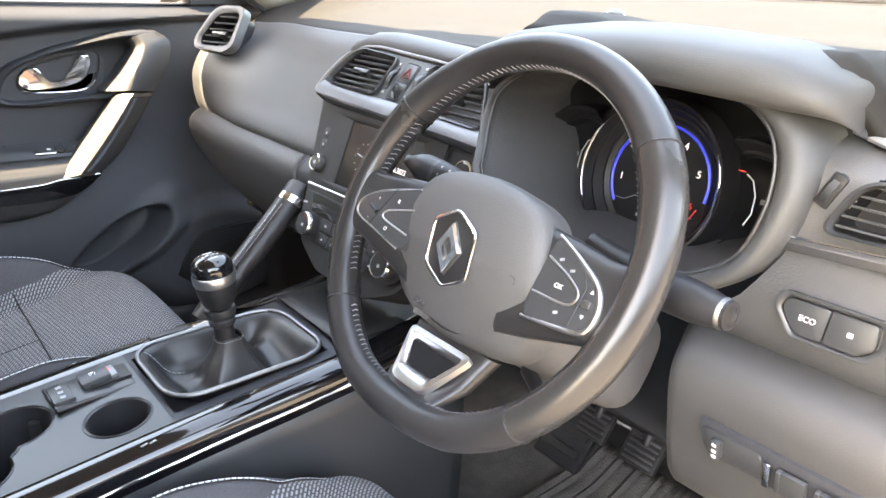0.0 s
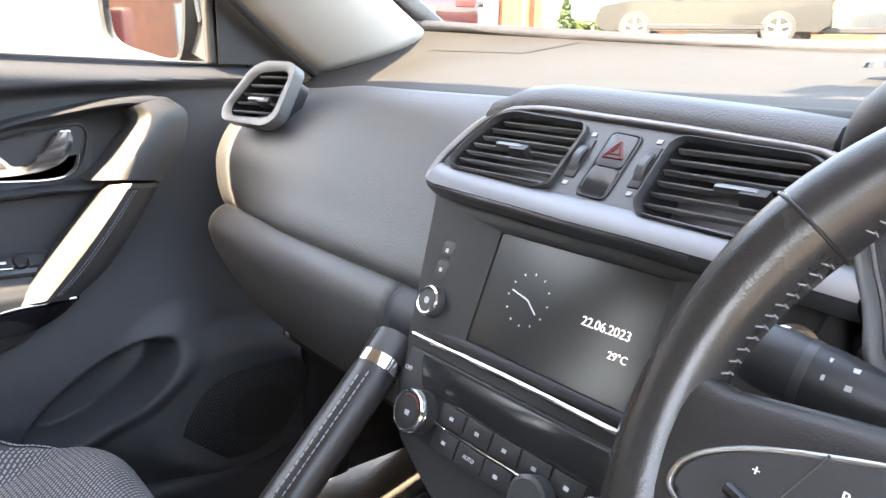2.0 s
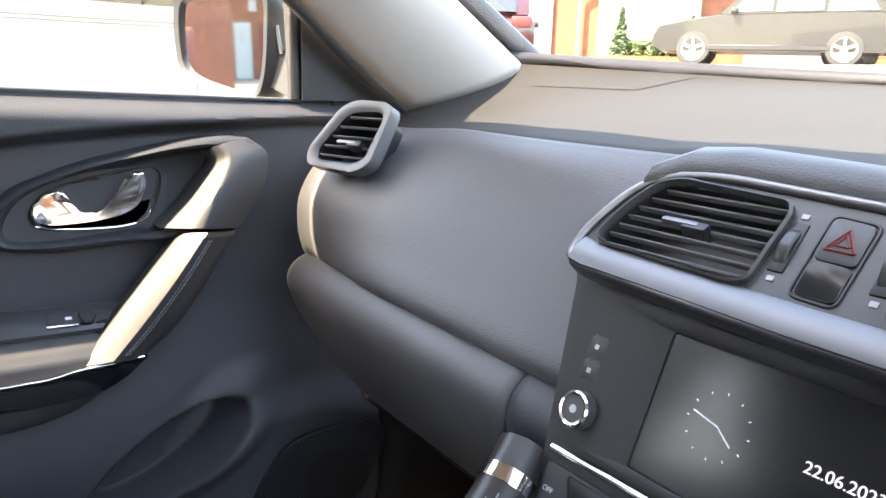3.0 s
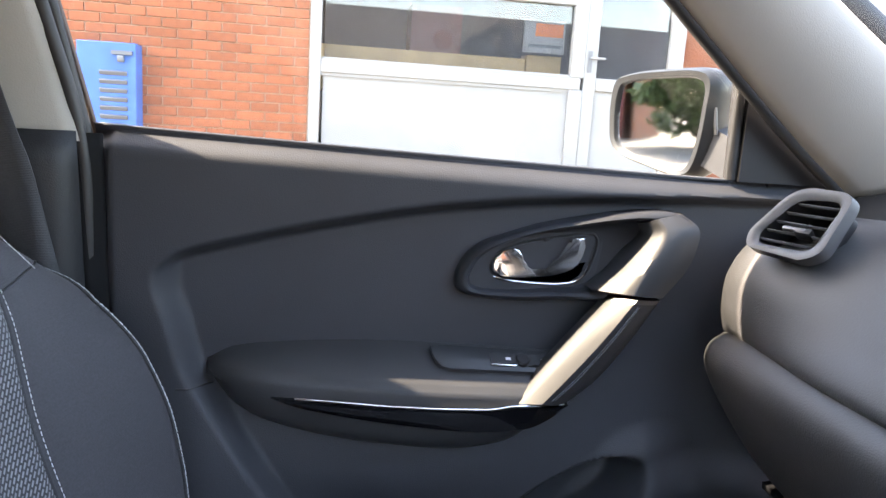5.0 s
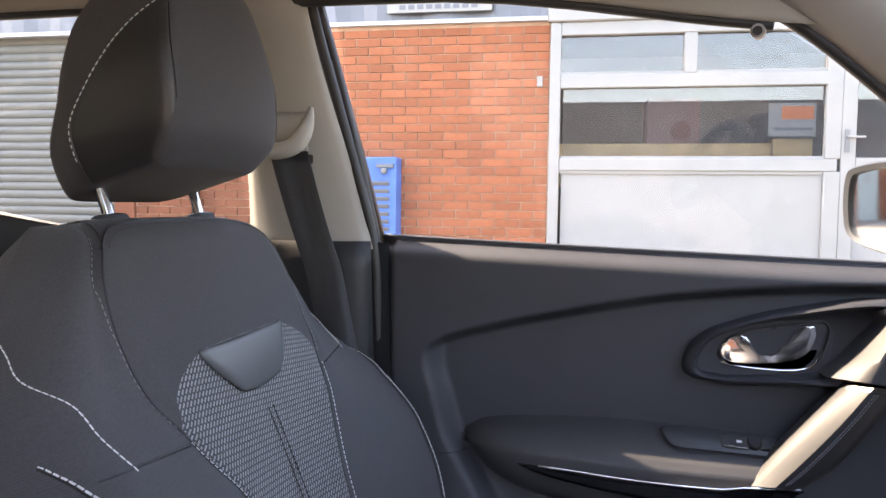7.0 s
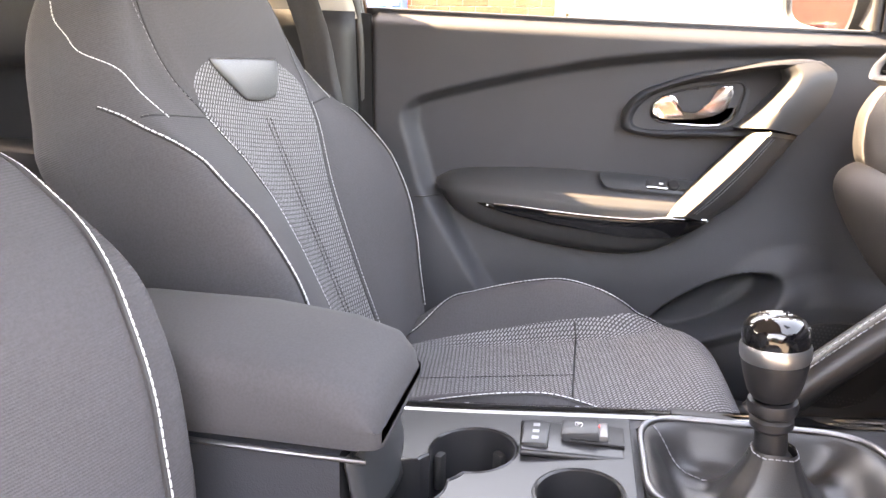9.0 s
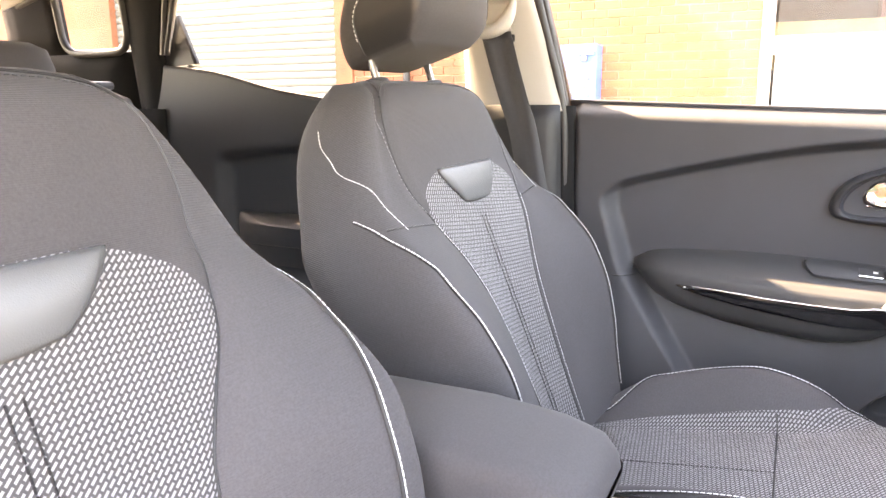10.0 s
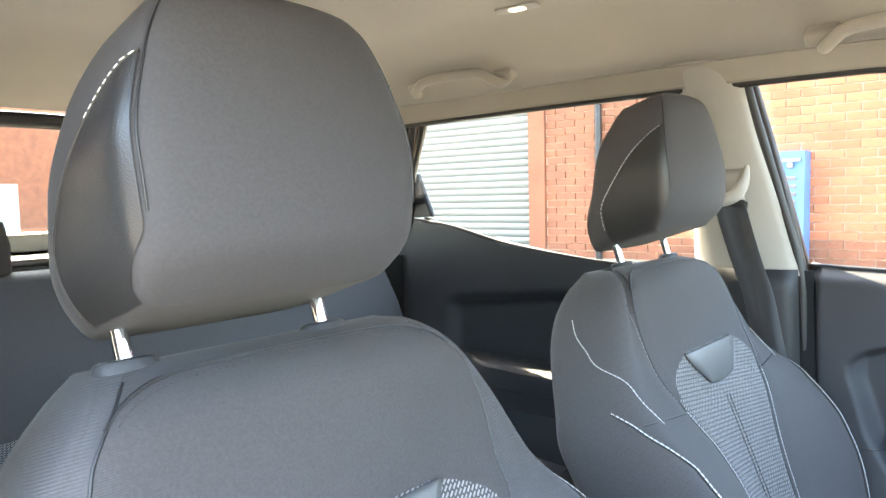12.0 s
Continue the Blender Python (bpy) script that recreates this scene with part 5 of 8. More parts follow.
loft("tunnel", tunnel, DASH, cluster, "dark smooth tunnel behind the surround", caps=False, sharp=60)
tube("hood_edge", [bpt(x, z, 0.001) for x, z in ci], 0.0022, PANEL, cluster, closed=True, n=8)
loft("frame", rings, CHEEK, cluster, "charcoal instrument surround", caps=False, sharp=80)
loft("backplate", [[bpt(lerp(x, 0.35, k), lerp(z, 0.94, k), 0.106) for x, z in ci] for k in (0.06, 0.5, 0.99)], TRIM_DARK, cluster, caps=True)
DM = axes((0.353, 0.078, 0.922), (1, 0, 0), (0, 0.22, 0.975), (0, -0.975, 0.22))


def dial_arc(r, a0, a1, z, n=30, cx=0.0, cy=0.0):
    return [DM @ Vector((cx + r * math.cos(a), cy + r * math.sin(a), z)) for a in np.linspace(radians(a0), radians(a1), n)]


def slim(n, r):
    """Radii that run to a point at both ends."""
    return [max(0.0002, r * math.sin(math.pi * (0.06 + 0.88 * i / (n - 1))) ** 0.6) for i in range(n)]


lathe("rev_counter", [(0.092, 0.0), (0.090, 0.020), (0.087, 0.027), (0.084, 0.027), (0.079, 0.016), (0.077, 0.016), (0.071, 0.006), (0.069, 0.006), (0.064, 0.002), (0.0, 0.0015)], SCREEN_RIM, cluster, DM, 64, "dark stepped rev counter")
for a0, a1 in ((145, 205), (-44, 30)):
    tube("chrome_arc", dial_arc(0.0845, a0, a1, 0.028), slim(30, 0.0022), CHROME, cluster, n=8)
tube("blue_arc", dial_arc(0.0600, -10, 214, 0.003, 48), 0.0016, GLOW_BLUE, cluster, n=6)
tube("red_arc", dial_arc(0.0560, -44, -20, 0.003, 10), 0.0006, GLOW_RED, cluster, n=6)
for i, d in enumerate("123456"):
    a = radians(186 - i * 41.5)
    text("dial_number", d, 0.0105, GLOW_RED if d == "6" else GLOW_WHITE, cluster, DM @ pose(0.048 * math.cos(a), 0.048 * math.sin(a), 0.0025))
for x, y in ((-0.066, -0.032), (-0.022, 0.066)):
    rbox("warning_lamp", (0.0045, 0.0035, 0.0005), GLOW_RED, cluster, DM @ pose(x, y, 0.0025), 0)
tube("display_edge", [DM @ Vector((x, y, 0.003)) for x, y in ((-0.052, -0.029), (-0.036, -0.029), (-0.024, -0.022), (0.024, -0.022), (0.036, -0.029), (0.050, -0.029))], 0.0004, PRINT_DIM, cluster, n=5)
for k, w in ((-0.034, 0.022), (-0.042, 0.022)):
    rbox("trip_line", (w, 0.0036, 0.0004), PRINT_DIM, cluster, DM @ pose(-0.006, k, 0.0028), 0)
for sx in (-1, 1):
    cx = sx * 0.104
    ring = [(0.068, 0.0), (0.064, 0.028), (0.061, 0.032), (0.058, 0.031), (0.051, 0.017), (0.048, 0.017), (0.043, 0.004), (0.010, 0.002)]
    sheet("side_dial", lambda s, t, sx=sx, cx=cx: DM @ Vector((cx + sx * ring[round(t * 7)][0] * math.cos(lerp(-1.9, 1.9, s)), 0.002 + ring[round(t * 7)][0] * math.sin(lerp(-1.9, 1.9, s)), ring[round(t * 7)][1] - 0.008)), 37, 8, SCREEN_RIM, cluster, "dark stepped side gauge", sharp=30)
    tube("side_bracket", [DM @ Vector((cx + sx * dx, dy, 0.004)) for dx, dy in ((-0.008, 0.029), (0.000, 0.024), (0.006, 0.010), (0.007, -0.008), (0.002, -0.020))], 0.0008, PRINT, cluster, n=6)
    tube("warning_arc", [DM @ Vector((cx - sx * 0.018, 0.031, 0.004)), DM @ Vector((cx - sx * 0.010, 0.031, 0.004))], 0.0006, GLOW_RED, cluster, n=6)
    rbox("gauge_mark", (0.005, 0.005, 0.0004), PRINT_DIM, cluster, DM @ pose(cx + sx * 0.014, 0.006, 0.002), 0)
# visor lip
lip_line = catmull([(0.150, 0.040, 1.000), (0.168, 0.004, 1.026), (0.215, -0.016, 1.046), (0.36, -0.028, 1.058), (0.47, -0.024, 1.055), (0.525, -0.016, 1.050), (0.553, -0.003, 1.044), (0.564, 0.025, 1.032), (0.560, 0.075, 1.014)], 8)
lip_ring = catmull([(0.06, -0.016, 0), (0.005, -0.017, 0), (-0.016, -0.010, 0), (-0.020, 0.006, 0), (-0.008, 0.021, 0), (0.02, 0.028, 0), (0.06, 0.032, 0)], 5)
loft("visor_lip", [[Vector((q.x, q.y + d.x, q.z + d.y * (1 - 0.35 * smooth01(q.x, 0.50, 0.584)))) for d in lip_ring] for q in lip_line], CHEEK, dash, "thick rounded visor edge over the instruments", sharp=80)

# driver's side face
FACE = catmull([(0, 0.010, 0.945), (0, -0.004, 0.928), (0, -0.013, 0.905), (0, -0.019, 0.885), (0, -0.021, 0.862), (0, -0.014, 0.838), (0, 0.006, 0.815), (0, 0.03, 0.80)], 5)
def driver_point(s, t):
    x = lerp(0.10, 0.705, s)
    k = 0.56 * smooth01(x, 0.115, 0.165) * (1 - smooth01(x, 0.50, 0.565))
    q = lerp(k, 1.0, t) * 34.999
    return FACE[int(q)].lerp(FACE[int(q) + 1], q % 1) + Vector((x, 0, 0))


sheet("driver_face", driver_point, 61, 36, DASH, dash, "grained charcoal panel on the driver's side", sharp=60)
sheet("start_panel", lambda s, t: (lerp(0.098, lerp(0.178, 0.215, t), s), lerp(-0.010, -0.056, t), lerp(0.955, 0.845, t)), 9, 9, PANEL, dash, "flat charcoal panel round the start button", thick=0.004)
VENT_R = [(-0.064, -0.020), (-0.040, 0.024), (0.070, 0.027), (0.070, -0.016)]
FR = catmull([(0, 0.085, 1.012), (0, 0.045, 1.012), (0, 0.008, 0.998), (0, -0.003, 0.972), (0, -0.005, 0.945), (0, -0.005, 0.915)], 16)


def right_point(s, t):
    p = FR[round(t * 80)]
    return (lerp(0.528, 0.705, s), p.y, p.z - 0.020 * s * smooth01(p.z, 0.95, 1.01))


rv, rf = grid(right_point, 60, 81)


def in_vent(f):
    x, z = sum(rv[k][0] for k in f) / 4 - 0.63, sum(rv[k][2] for k in f) / 4 - 0.966
    return -0.020 < z < 0.026 and -0.064 + 0.024 * (z + 0.020) / 0.044 < x < 0.07 and sum(rv[k][1] for k in f) / 4 < 0.02


mk("face_right", rv, [f for f in rf if not in_vent(f)], LEATHER_HUB, dash, "smooth charcoal panel round the side vent", None, True, 60)


def knee(s, t):
    x = lerp(0.455, 0.70, s)
    r = 0.05 * (1 - smooth01(s, 0.0, 0.10))
    p = catmull([(x, 0.01 + r, 0.828), (x, -0.036 + r, 0.818), (x, -0.053 + r, 0.800), (x, -0.056 + r, 0.775), (x, -0.051 + r, 0.745), (x, -0.043 + r, 0.705), (x, -0.028 + r, 0.665), (x, 0.01 + r, 0.635), (x, 0.12 + r, 0.62)], 4)
    return p[round(t * (len(p) - 1))]


sheet("knee_panel", knee, 31, 33, ARM, dash, "grained charcoal knee panel with switches", sharp=60)
loft("driver_trim", [[Vector((x, y, z + dz)) for y, dz in ((0.004, 0.006), (-0.011, 0.0055), (-0.014, 0.002), (-0.013, -0.005), (-0.006, -0.0075), (0.004, -0.007))] for x, z in ((0.518, 0.926), (0.54, 0.928), (0.60, 0.932), (0.66, 0.936), (0.705, 0.939))], SATIN, dash, "satin silver strip below the side vent")
tube("trim_line", [(0.520, -0.0135, 0.9335), (0.60, -0.0135, 0.9395), (0.705, -0.0135, 0.9465)], 0.0012, CHROME, dash, n=6)
RV = axes((0.63, -0.004, 0.966), (1, 0, 0), (0, 0.10, 0.995), (0, -0.995, 0.10))
louvre_vent("air_vent", dash, RV, VENT_R, 5, PANEL, knob=0.01, lift=0.003, rim=0.006)
rbox("wheel_slot", (0.013, 0.030, 0.004), TRIM_DARK, dash, RV @ pose(-0.068, 0.012, 0.001, 0, 0, -24), 0.004)
lathe("vent_wheel", [(0.013, -0.004), (0.0145, -0.003), (0.0145, 0.003), (0.013, 0.004)], PANEL, dash, RV @ pose(-0.068, 0.012, -0.008, 0, 0, -24) @ pose(0, 0, 0, 0, 90, 0), 36)
tube("side_brow", catmull([(0.552, 0.052, 1.018), (0.60, 0.036, 1.009), (0.66, 0.026, 0.997), (0.705, 0.022, 0.990)], 6), 0.008, SILVER_PAINT, dash, "pale lip above the side vent", flat=0.6)
EC = axes((0.590, -0.0225, 0.874), (0.985, 0.02, 0.0), (0.0, 0.16, 0.987), (0, -0.987, 0.16))
ec_o = rounded([(-0.046, 0.006), (-0.040, 0.020), (0.046, 0.020), (0.048, -0.004), (0.034, -0.018), (-0.028, -0.018)], 0.006, 4)
ring_plate("eco_surround", ec_o, [(x * 0.86, y * 0.80) for x, y in ec_o], 0.004, PANEL, dash, EC, lip=0.0015)
for sx, o in ((-1, [(-0.037, 0.006), (-0.033, 0.015), (0.001, 0.015), (-0.001, -0.013), (-0.023, -0.013)]), (1, [(0.003, 0.015), (0.037, 0.015), (0.039, -0.003), (0.028, -0.013), (0.001, -0.013)])):
    b = prism("mode_button", rounded(o, 0.003), 0.0045, PANEL, dash, EC)
    if sx < 0:
        text("button_mark", "ECO", 0.0070, PRINT, b, EC @ pose(-0.015, 0.001, 0.0048))
    else:
        rbox("button_mark", (0.0045, 0.004, 0.0005), PRINT_DIM, b, EC @ pose(0.019, 0.001, 0.0046), 0)
LS = axes((0.578, -0.0510, 0.746), (1, 0.0, 0.0), (0, -0.19, 0.98), (0, -0.98, -0.19))
prism("switch_panel", rounded([(-0.065, 0.020), (0.085, 0.020), (0.09, -0.018), (-0.055, -0.018)], 0.01), 0.004, TRIM, dash, LS, z0=0.0)
prism("light_adjuster", rounded([(-0.058, 0.014), (-0.002, 0.014), (0.004, -0.014), (-0.05, -0.014)], 0.006), 0.003, PANEL, dash, LS, z0=0.004)
rbox("adjuster_wheel", (0.010, 0.020, 0.008), PANEL, dash, LS @ pose(-0.040, 0, 0.011), 0.003)
rbox("adjuster_chrome", (0.006, 0.026, 0.004), CHROME, dash, LS @ pose(0.006, 0, 0.010), 0.0015)
for x in (0.028, 0.060):
    rbox("blank_button", (0.022, 0.024, 0.006), PANEL, dash, LS @ pose(x, 0, 0.009), 0.003)
    rbox("button_edge", (0.004, 0.022, 0.0065), SATIN, dash, LS @ pose(x - 0.012, 0, 0.009), 0.001)
for k in (-0.006, 0.0, 0.007):
    rbox("adjuster_mark", (0.004, 0.003, 0.0005), PRINT, dash, LS @ pose(-0.040, k, 0.0153), 0)
# left vent at the dashboard's end
LV = axes((-0.580, 0.002, 1.004), (0.93, 0.36, 0.0), (-0.10, 0.42, 0.90), (0.33, -0.84, 0.43))
louvre_vent("air_vent", dash, LV, [(-0.044, -0.017), (-0.016, 0.032), (0.040, 0.036), (0.030, -0.024), (0.018, -0.031), (-0.040, -0.031)], 5, VENT_GREY, knob=0.0, lift=0.016, rim=0.014, depth=0.03)
sheet("speaker_mesh", lambda s, t: Vector(top_point((lerp(-0.62, -0.50, s) + 0.71) / 1.42, lerp(0.66, 0.94, t))) + Vector((0, 0, 0.0010)), 13, 9, DASH_TOP, dash, "fine mesh panel on the dashboard top")
tube("windscreen_foot", [(x, 0.795 - 0.46 * (abs(x) / 0.68) ** 2.4, 1.092 + 0.022 * (abs(x) / 0.68) ** 2) for x in np.linspace(-0.69, 0.69, 41)], 0.011, TRIM_DARK, dash, "black band at the foot of the windscreen", n=8)
# driver's demister and sensor dome
lathe("sensor_dome", [(0.018, 0), (0.016, 0.006), (0.008, 0.010), (0.0, 0.011)], PIANO, dash, pose(0.02, 0.40, 1.063), 24)
sheet("under_dash", lambda s, t: (lerp(-0.66, 0.68, s), lerp(0.05, 0.55, t), lerp(0.64, 0.70, t)), 9, 9, TRIM_DARK, dash, "black underside", thick=0.01)

# ---- steering wheel ----
WC = Vector((0.356, -0.192, 0.923))
WM = axes(WC, (1, 0, 0), (0, 0.518, 0.855), (0, -0.855, 0.518))
wheel = thing("steering_wheel", "black leather steering wheel with satin silver spoke trims", "steering wheel", at=WC)


def rim_point(a, b, grow=0.0):
    """A point of the rim at angle a round the wheel and b round its section."""
    fat = 0.0158 + 0.0022 * (math.exp(-((math.degrees(a) % 360 - 148) / 16) ** 2) + math.exp(-((math.degrees(a) % 360 - 32) / 16) ** 2)) + grow
    r = 0.1705 + fat * math.cos(b) * 0.98
    y = r * math.sin(a)
    if math.sin(a) < -0.93:
        y += 0.004 * (-math.sin(a) - 0.93) / 0.07
    return WM @ Vector((r * math.cos(a), y, fat * 1.12 * math.sin(b)))


def rim_arc(name, a0, a1, mat, label=""):
    n = max(6, int(abs(a1 - a0) / 3))
    verts, faces = grid(lambda s, t: rim_point(radians(lerp(a0, a1, t)), s * math.tau), 22, n, wrap_u=True)
    return mk(name, verts, faces, mat, wheel, label, None, True, 60)


SMOOTH_LEATHER = material("smooth_wheel_leather", (0.026, 0.025, 0.025), 0.27, grain=0.25, grain_size=0.001, vary=0.1)
rim_arc("rim_top", 38.5, 147.5, LEATHER, "grained black leather rim")
rim_arc("rim_side", 147.5, 221.5, SMOOTH_LEATHER)
rim_arc("rim_bottom", 221.5, 315.5, LEATHER)
rim_arc("rim_side", -44.5, 38.5, SMOOTH_LEATHER)
for a in (38, 148, 222, 315):
    tube("rim_seam", [rim_point(radians(a), b, 0.0002) for b in np.linspace(0, math.tau, 20)[:-1]], 0.0009, TRIM_DARK, wheel, closed=True, n=6)
for a0, a1 in ((42, 145), (150, 176), (184, 215), (226, 262), (-40, -6), (6, 36), (282, 312)):
    v, f = [], []
    for k in range(int((a1 - a0) / 2.1)):
        a = a0 + k * 2.1
        for da, b0, b1 in ((0.7, 2.86, 3.06), (-0.1, 3.06, 3.26)):
            p, q = rim_point(radians(a + da), b0, 0.0005), rim_point(radians(a + da * 0.2), b1, 0.0005)
            t = (q - p).normalized()
            w = t.cross(WM.to_3x3() @ Vector((0, 0, 1))).normalized() * 0.00045
            u = t.cross(w).normalized() * 0.00045
            i = len(v)
            v += [p + w, p + u, p - w, p - u, q + w, q + u, q - w, q - u]
            f += [(i + m, i + (m + 1) % 4, i + 4 + (m + 1) % 4, i + 4 + m) for m in range(4)]
    mk("rim_stitching", v, f, THREAD_GREY, wheel)


def wheel_loft(name, sections, mat, label="", parent=wheel, power=0.55, n=24):
    """Sections along a spoke: middle (x, y, z), half height along local y or x, half thickness, and which way they spread."""
    rings = []
    for c, h, th, spread in sections:
        sp = Vector(spread).normalized()
        ring = []
        for k in range(n):
            a = k * math.tau / n
            ca, sa = math.cos(a), math.sin(a)
            ring.append(WM @ (Vector(c) + sp * h * math.copysign(abs(ca) ** power, ca) + Vector((0, 0, 1)) * th * math.copysign(abs(sa) ** power, sa)))
        rings.append(ring)
    return loft(name, rings, mat, parent, label)


for sx in (-1, 1):
    wheel_loft("spoke", [((sx * 0.166, -0.012, 0.0), 0.034, 0.013, (0, 1, 0)), ((sx * 0.145, -0.014, -0.001), 0.033, 0.013, (0, 1, 0)), ((sx * 0.11, -0.016, -0.006), 0.040, 0.014, (0, 1, 0)), ((sx * 0.06, -0.02, -0.012), 0.050, 0.016, (0, 1, 0))], LEATHER, "black leather spoke")
    # button pod
    pod = [(0.094, 0.022), (0.107, 0.0165), (0.128, 0.006), (0.144, -0.004), (0.1515, -0.017), (0.1515, -0.032), (0.143, -0.040), (0.112, -0.044), (0.090, -0.046), (0.090, -0.010)] if sx > 0 else [(0.060, 0.018), (0.100, 0.0085), (0.130, -0.001), (0.149, -0.013), (0.152, -0.025), (0.140, -0.031), (0.122, -0.0345), (0.074, -0.044), (0.060, -0.040), (0.058, -0.010)]
    out = [tuple(p.to_2d()) for p in catmull([(sx * x, y, 0) for x, y in pod], 5, True)]
    if sx < 0:
        out = out[::-1]
    cx, cy = sum(p[0] for p in out) / len(out), sum(p[1] for p in out) / len(out)
    PM = WM @ pose(0, 0, 0.008)
    pod_ob = prism("button_pod", [(lerp(x, cx, 0.05), lerp(y, cy, 0.05)) for x, y in out], 0.006, PANEL, wheel, PM, label="black spoke button pad")
    trim = catmull([(sx * x, y, 0.0045) for x, y in pod[:9 if sx > 0 else 8]], 8)
    tube("pod_trim", [PM @ p for p in trim], [lerp(0.0012, 0.0026, math.sin(math.pi * i / (len(trim) - 1)) ** 0.7) for i in range(len(trim))] if sx > 0 else 0.0014, SATIN_BRIGHT, wheel, "satin silver edge of the button pad", n=8)
    if sx > 0:
        seams = [[(0.094, 0.004), (0.116, -0.004), (0.130, -0.012), (0.132, -0.019), (0.124, -0.025), (0.092, -0.025)], [(0.128, 0.004), (0.136, -0.008), (0.134, -0.038)]]
        marks = [(0.106, 0.005), (0.119, 0.000), (0.120, -0.033)]
    else:
        seams = [[(0.062, -0.003), (0.094, -0.0115), (0.106, -0.0155), (0.109, -0.021), (0.100, -0.0245), (0.066, -0.029)], [(0.104, 0.008), (0.124, -0.034)]]
        marks = []
    tube("pod_divider", [PM @ p for p in catmull([(sx * x, y, 0.0062) for x, y in seams[0]], 5)], 0.0010, SATIN_BRIGHT, wheel, n=6)
    tube("pod_gap", [PM @ Vector((sx * x, y, 0.0060)) for x, y in seams[1]], 0.0006, TRIM_DARK, wheel, n=6)
    for mx, my in marks:
        rbox("mark", (0.0040, 0.0022, 0.0003), PRINT_DIM, pod_ob, PM @ pose(mx, my, 0.0064, 0, 0, 20), 0)
    if sx > 0:
        text("button_mark", "OK", 0.0056, PRINT, pod_ob, PM @ pose(0.113, -0.0145, 0.0063))
        for k in (1, -1):
            prism("arrow_mark", [(-0.0016, -0.0012 * k), (0.0016, -0.0012 * k), (0, 0.0018 * k)][::k], 0.0004, PRINT, pod_ob, PM @ pose(0.1425, -0.0185 + 0.0095 * k, 0.0062), bevel=0)
        rbox("roller", (0.009, 0.006, 0.004), SATIN, pod_ob, PM @ pose(0.1420, -0.0185, 0.0068), 0.002)
    else:
        for mark, x, y in (("+", -0.124, -0.007), ("-", -0.129, -0.028), ("R", -0.095, -0.003), ("O", -0.098, -0.0315)):
            text("button_mark", mark, 0.0056, PRINT, pod_ob, PM @ pose(x, y, 0.0063))
        tube("roller", [PM @ Vector((-0.131, -0.016, 0.0066)), PM @ Vector((-0.119, -0.020, 0.0066))], 0.0026, TRIM_DARK, pod_ob, n=8)
wheel_loft("spoke", [((0, -0.164, 0.0), 0.056, 0.012, (1, 0, 0)), ((0, -0.150, -0.010), 0.034, 0.011, (1, 0, 0)), ((0, -0.128, -0.026), 0.044, 0.011, (1, 0, 0)), ((0, -0.095, -0.038), 0.052, 0.012, (1, 0, 0))], LEATHER, "black leather spoke")
so = [(-0.042, 0.004), (0.042, 0.004), (0.021, -0.046), (-0.021, -0.046)]
si = [(-0.031, -0.007), (0.031, -0.007), (0.016, -0.030), (-0.016, -0.030)]
IM = WM @ pose(0, -0.106, -0.0215, -24)
ring_plate("spoke_insert", rounded(so, 0.008, 4), rounded(si, 0.005, 4), 0.007, SATIN_BRIGHT, wheel, IM, "satin silver insert on the lower spoke", lip=0.005)
prism("spoke_hole", rounded(si, 0.005, 4), 0.002, PIT, wheel, IM @ pose(0, 0, 0.001), bevel=0)
# hub pad
hub = [(-0.080, 0.022), (-0.055, 0.042), (0.0, 0.050), (0.055, 0.042), (0.080, 0.022), (0.094, -0.010), (0.096, -0.045), (0.080, -0.075), (0.052, -0.092), (0.0, -0.098), (-0.052, -0.092), (-0.080, -0.075), (-0.096, -0.045), (-0.094, -0.010)]
hub_o = catmull([(x, y, 0) for x, y in hub], 5, True)
hr_ = []
for k, z in ((1.0, -0.030), (1.0, -0.006), (0.975, 0.004), (0.93, 0.010), (0.84, 0.0145), (0.66, 0.0185), (0.42, 0.0210), (0.2, 0.0220), (0.02, 0.0222)):
    hr_.append([WM @ Vector((p.x * k, -0.024 + (p.y + 0.024) * k, z - 0.004 + min(0.36 * (p.y + 0.024) * k, 0.14 * (p.y + 0.024) * k))) for p in hub_o])
loft("hub_pad", hr_, LEATHER_HUB, wheel, "grained charcoal hub pad", sharp=70)
em = WM @ pose(0, -0.022, 0.0185, 15)
hexa = [(0, 0.034), (0.026, 0.020), (0.026, -0.020), (0, -0.034), (-0.026, -0.020), (-0.026, 0.020)]
prism("emblem_back", rounded(hexa, 0.006), 0.003, TRIM_DARK, wheel, em, label="black emblem field")
tube("emblem_ring", [em @ Vector((x, y, 0.0025)) for x, y in rounded(hexa, 0.006)], 0.0018, CHROME, wheel, closed=True, n=8)
dia = [Vector((0, 0.024, 0)), Vector((0.0155, 0, 0)), Vector((0, -0.024, 0)), Vector((-0.0155, 0, 0))]
dv, df = [], []
for lay, (k, z) in enumerate(((1.0, 0.003), (0.86, 0.0075), (0.46, 0.0075), (0.36, 0.003))):
    dv += [em @ Vector((p.x * k, p.y * k, z)) for p in dia]
for lay in range(3):
    df += [(lay * 4 + i, lay * 4 + (i + 1) % 4, lay * 4 + 4 + (i + 1) % 4, lay * 4 + 4 + i) for i in range(4)]
mk("emblem", dv, df, CHROME, wheel, "plain chrome lozenge", None, False)
text("airbag_words", "SRP", 0.0105, LEATHER_HUB, wheel, WM @ pose(-0.034, -0.078, -0.0065, 10), 0.0006)
rbox("airbag_word_bar", (0.022, 0.005, 0.001), LEATHER_HUB, wheel, WM @ pose(-0.034, -0.088, -0.0140, 0), 0.0004)
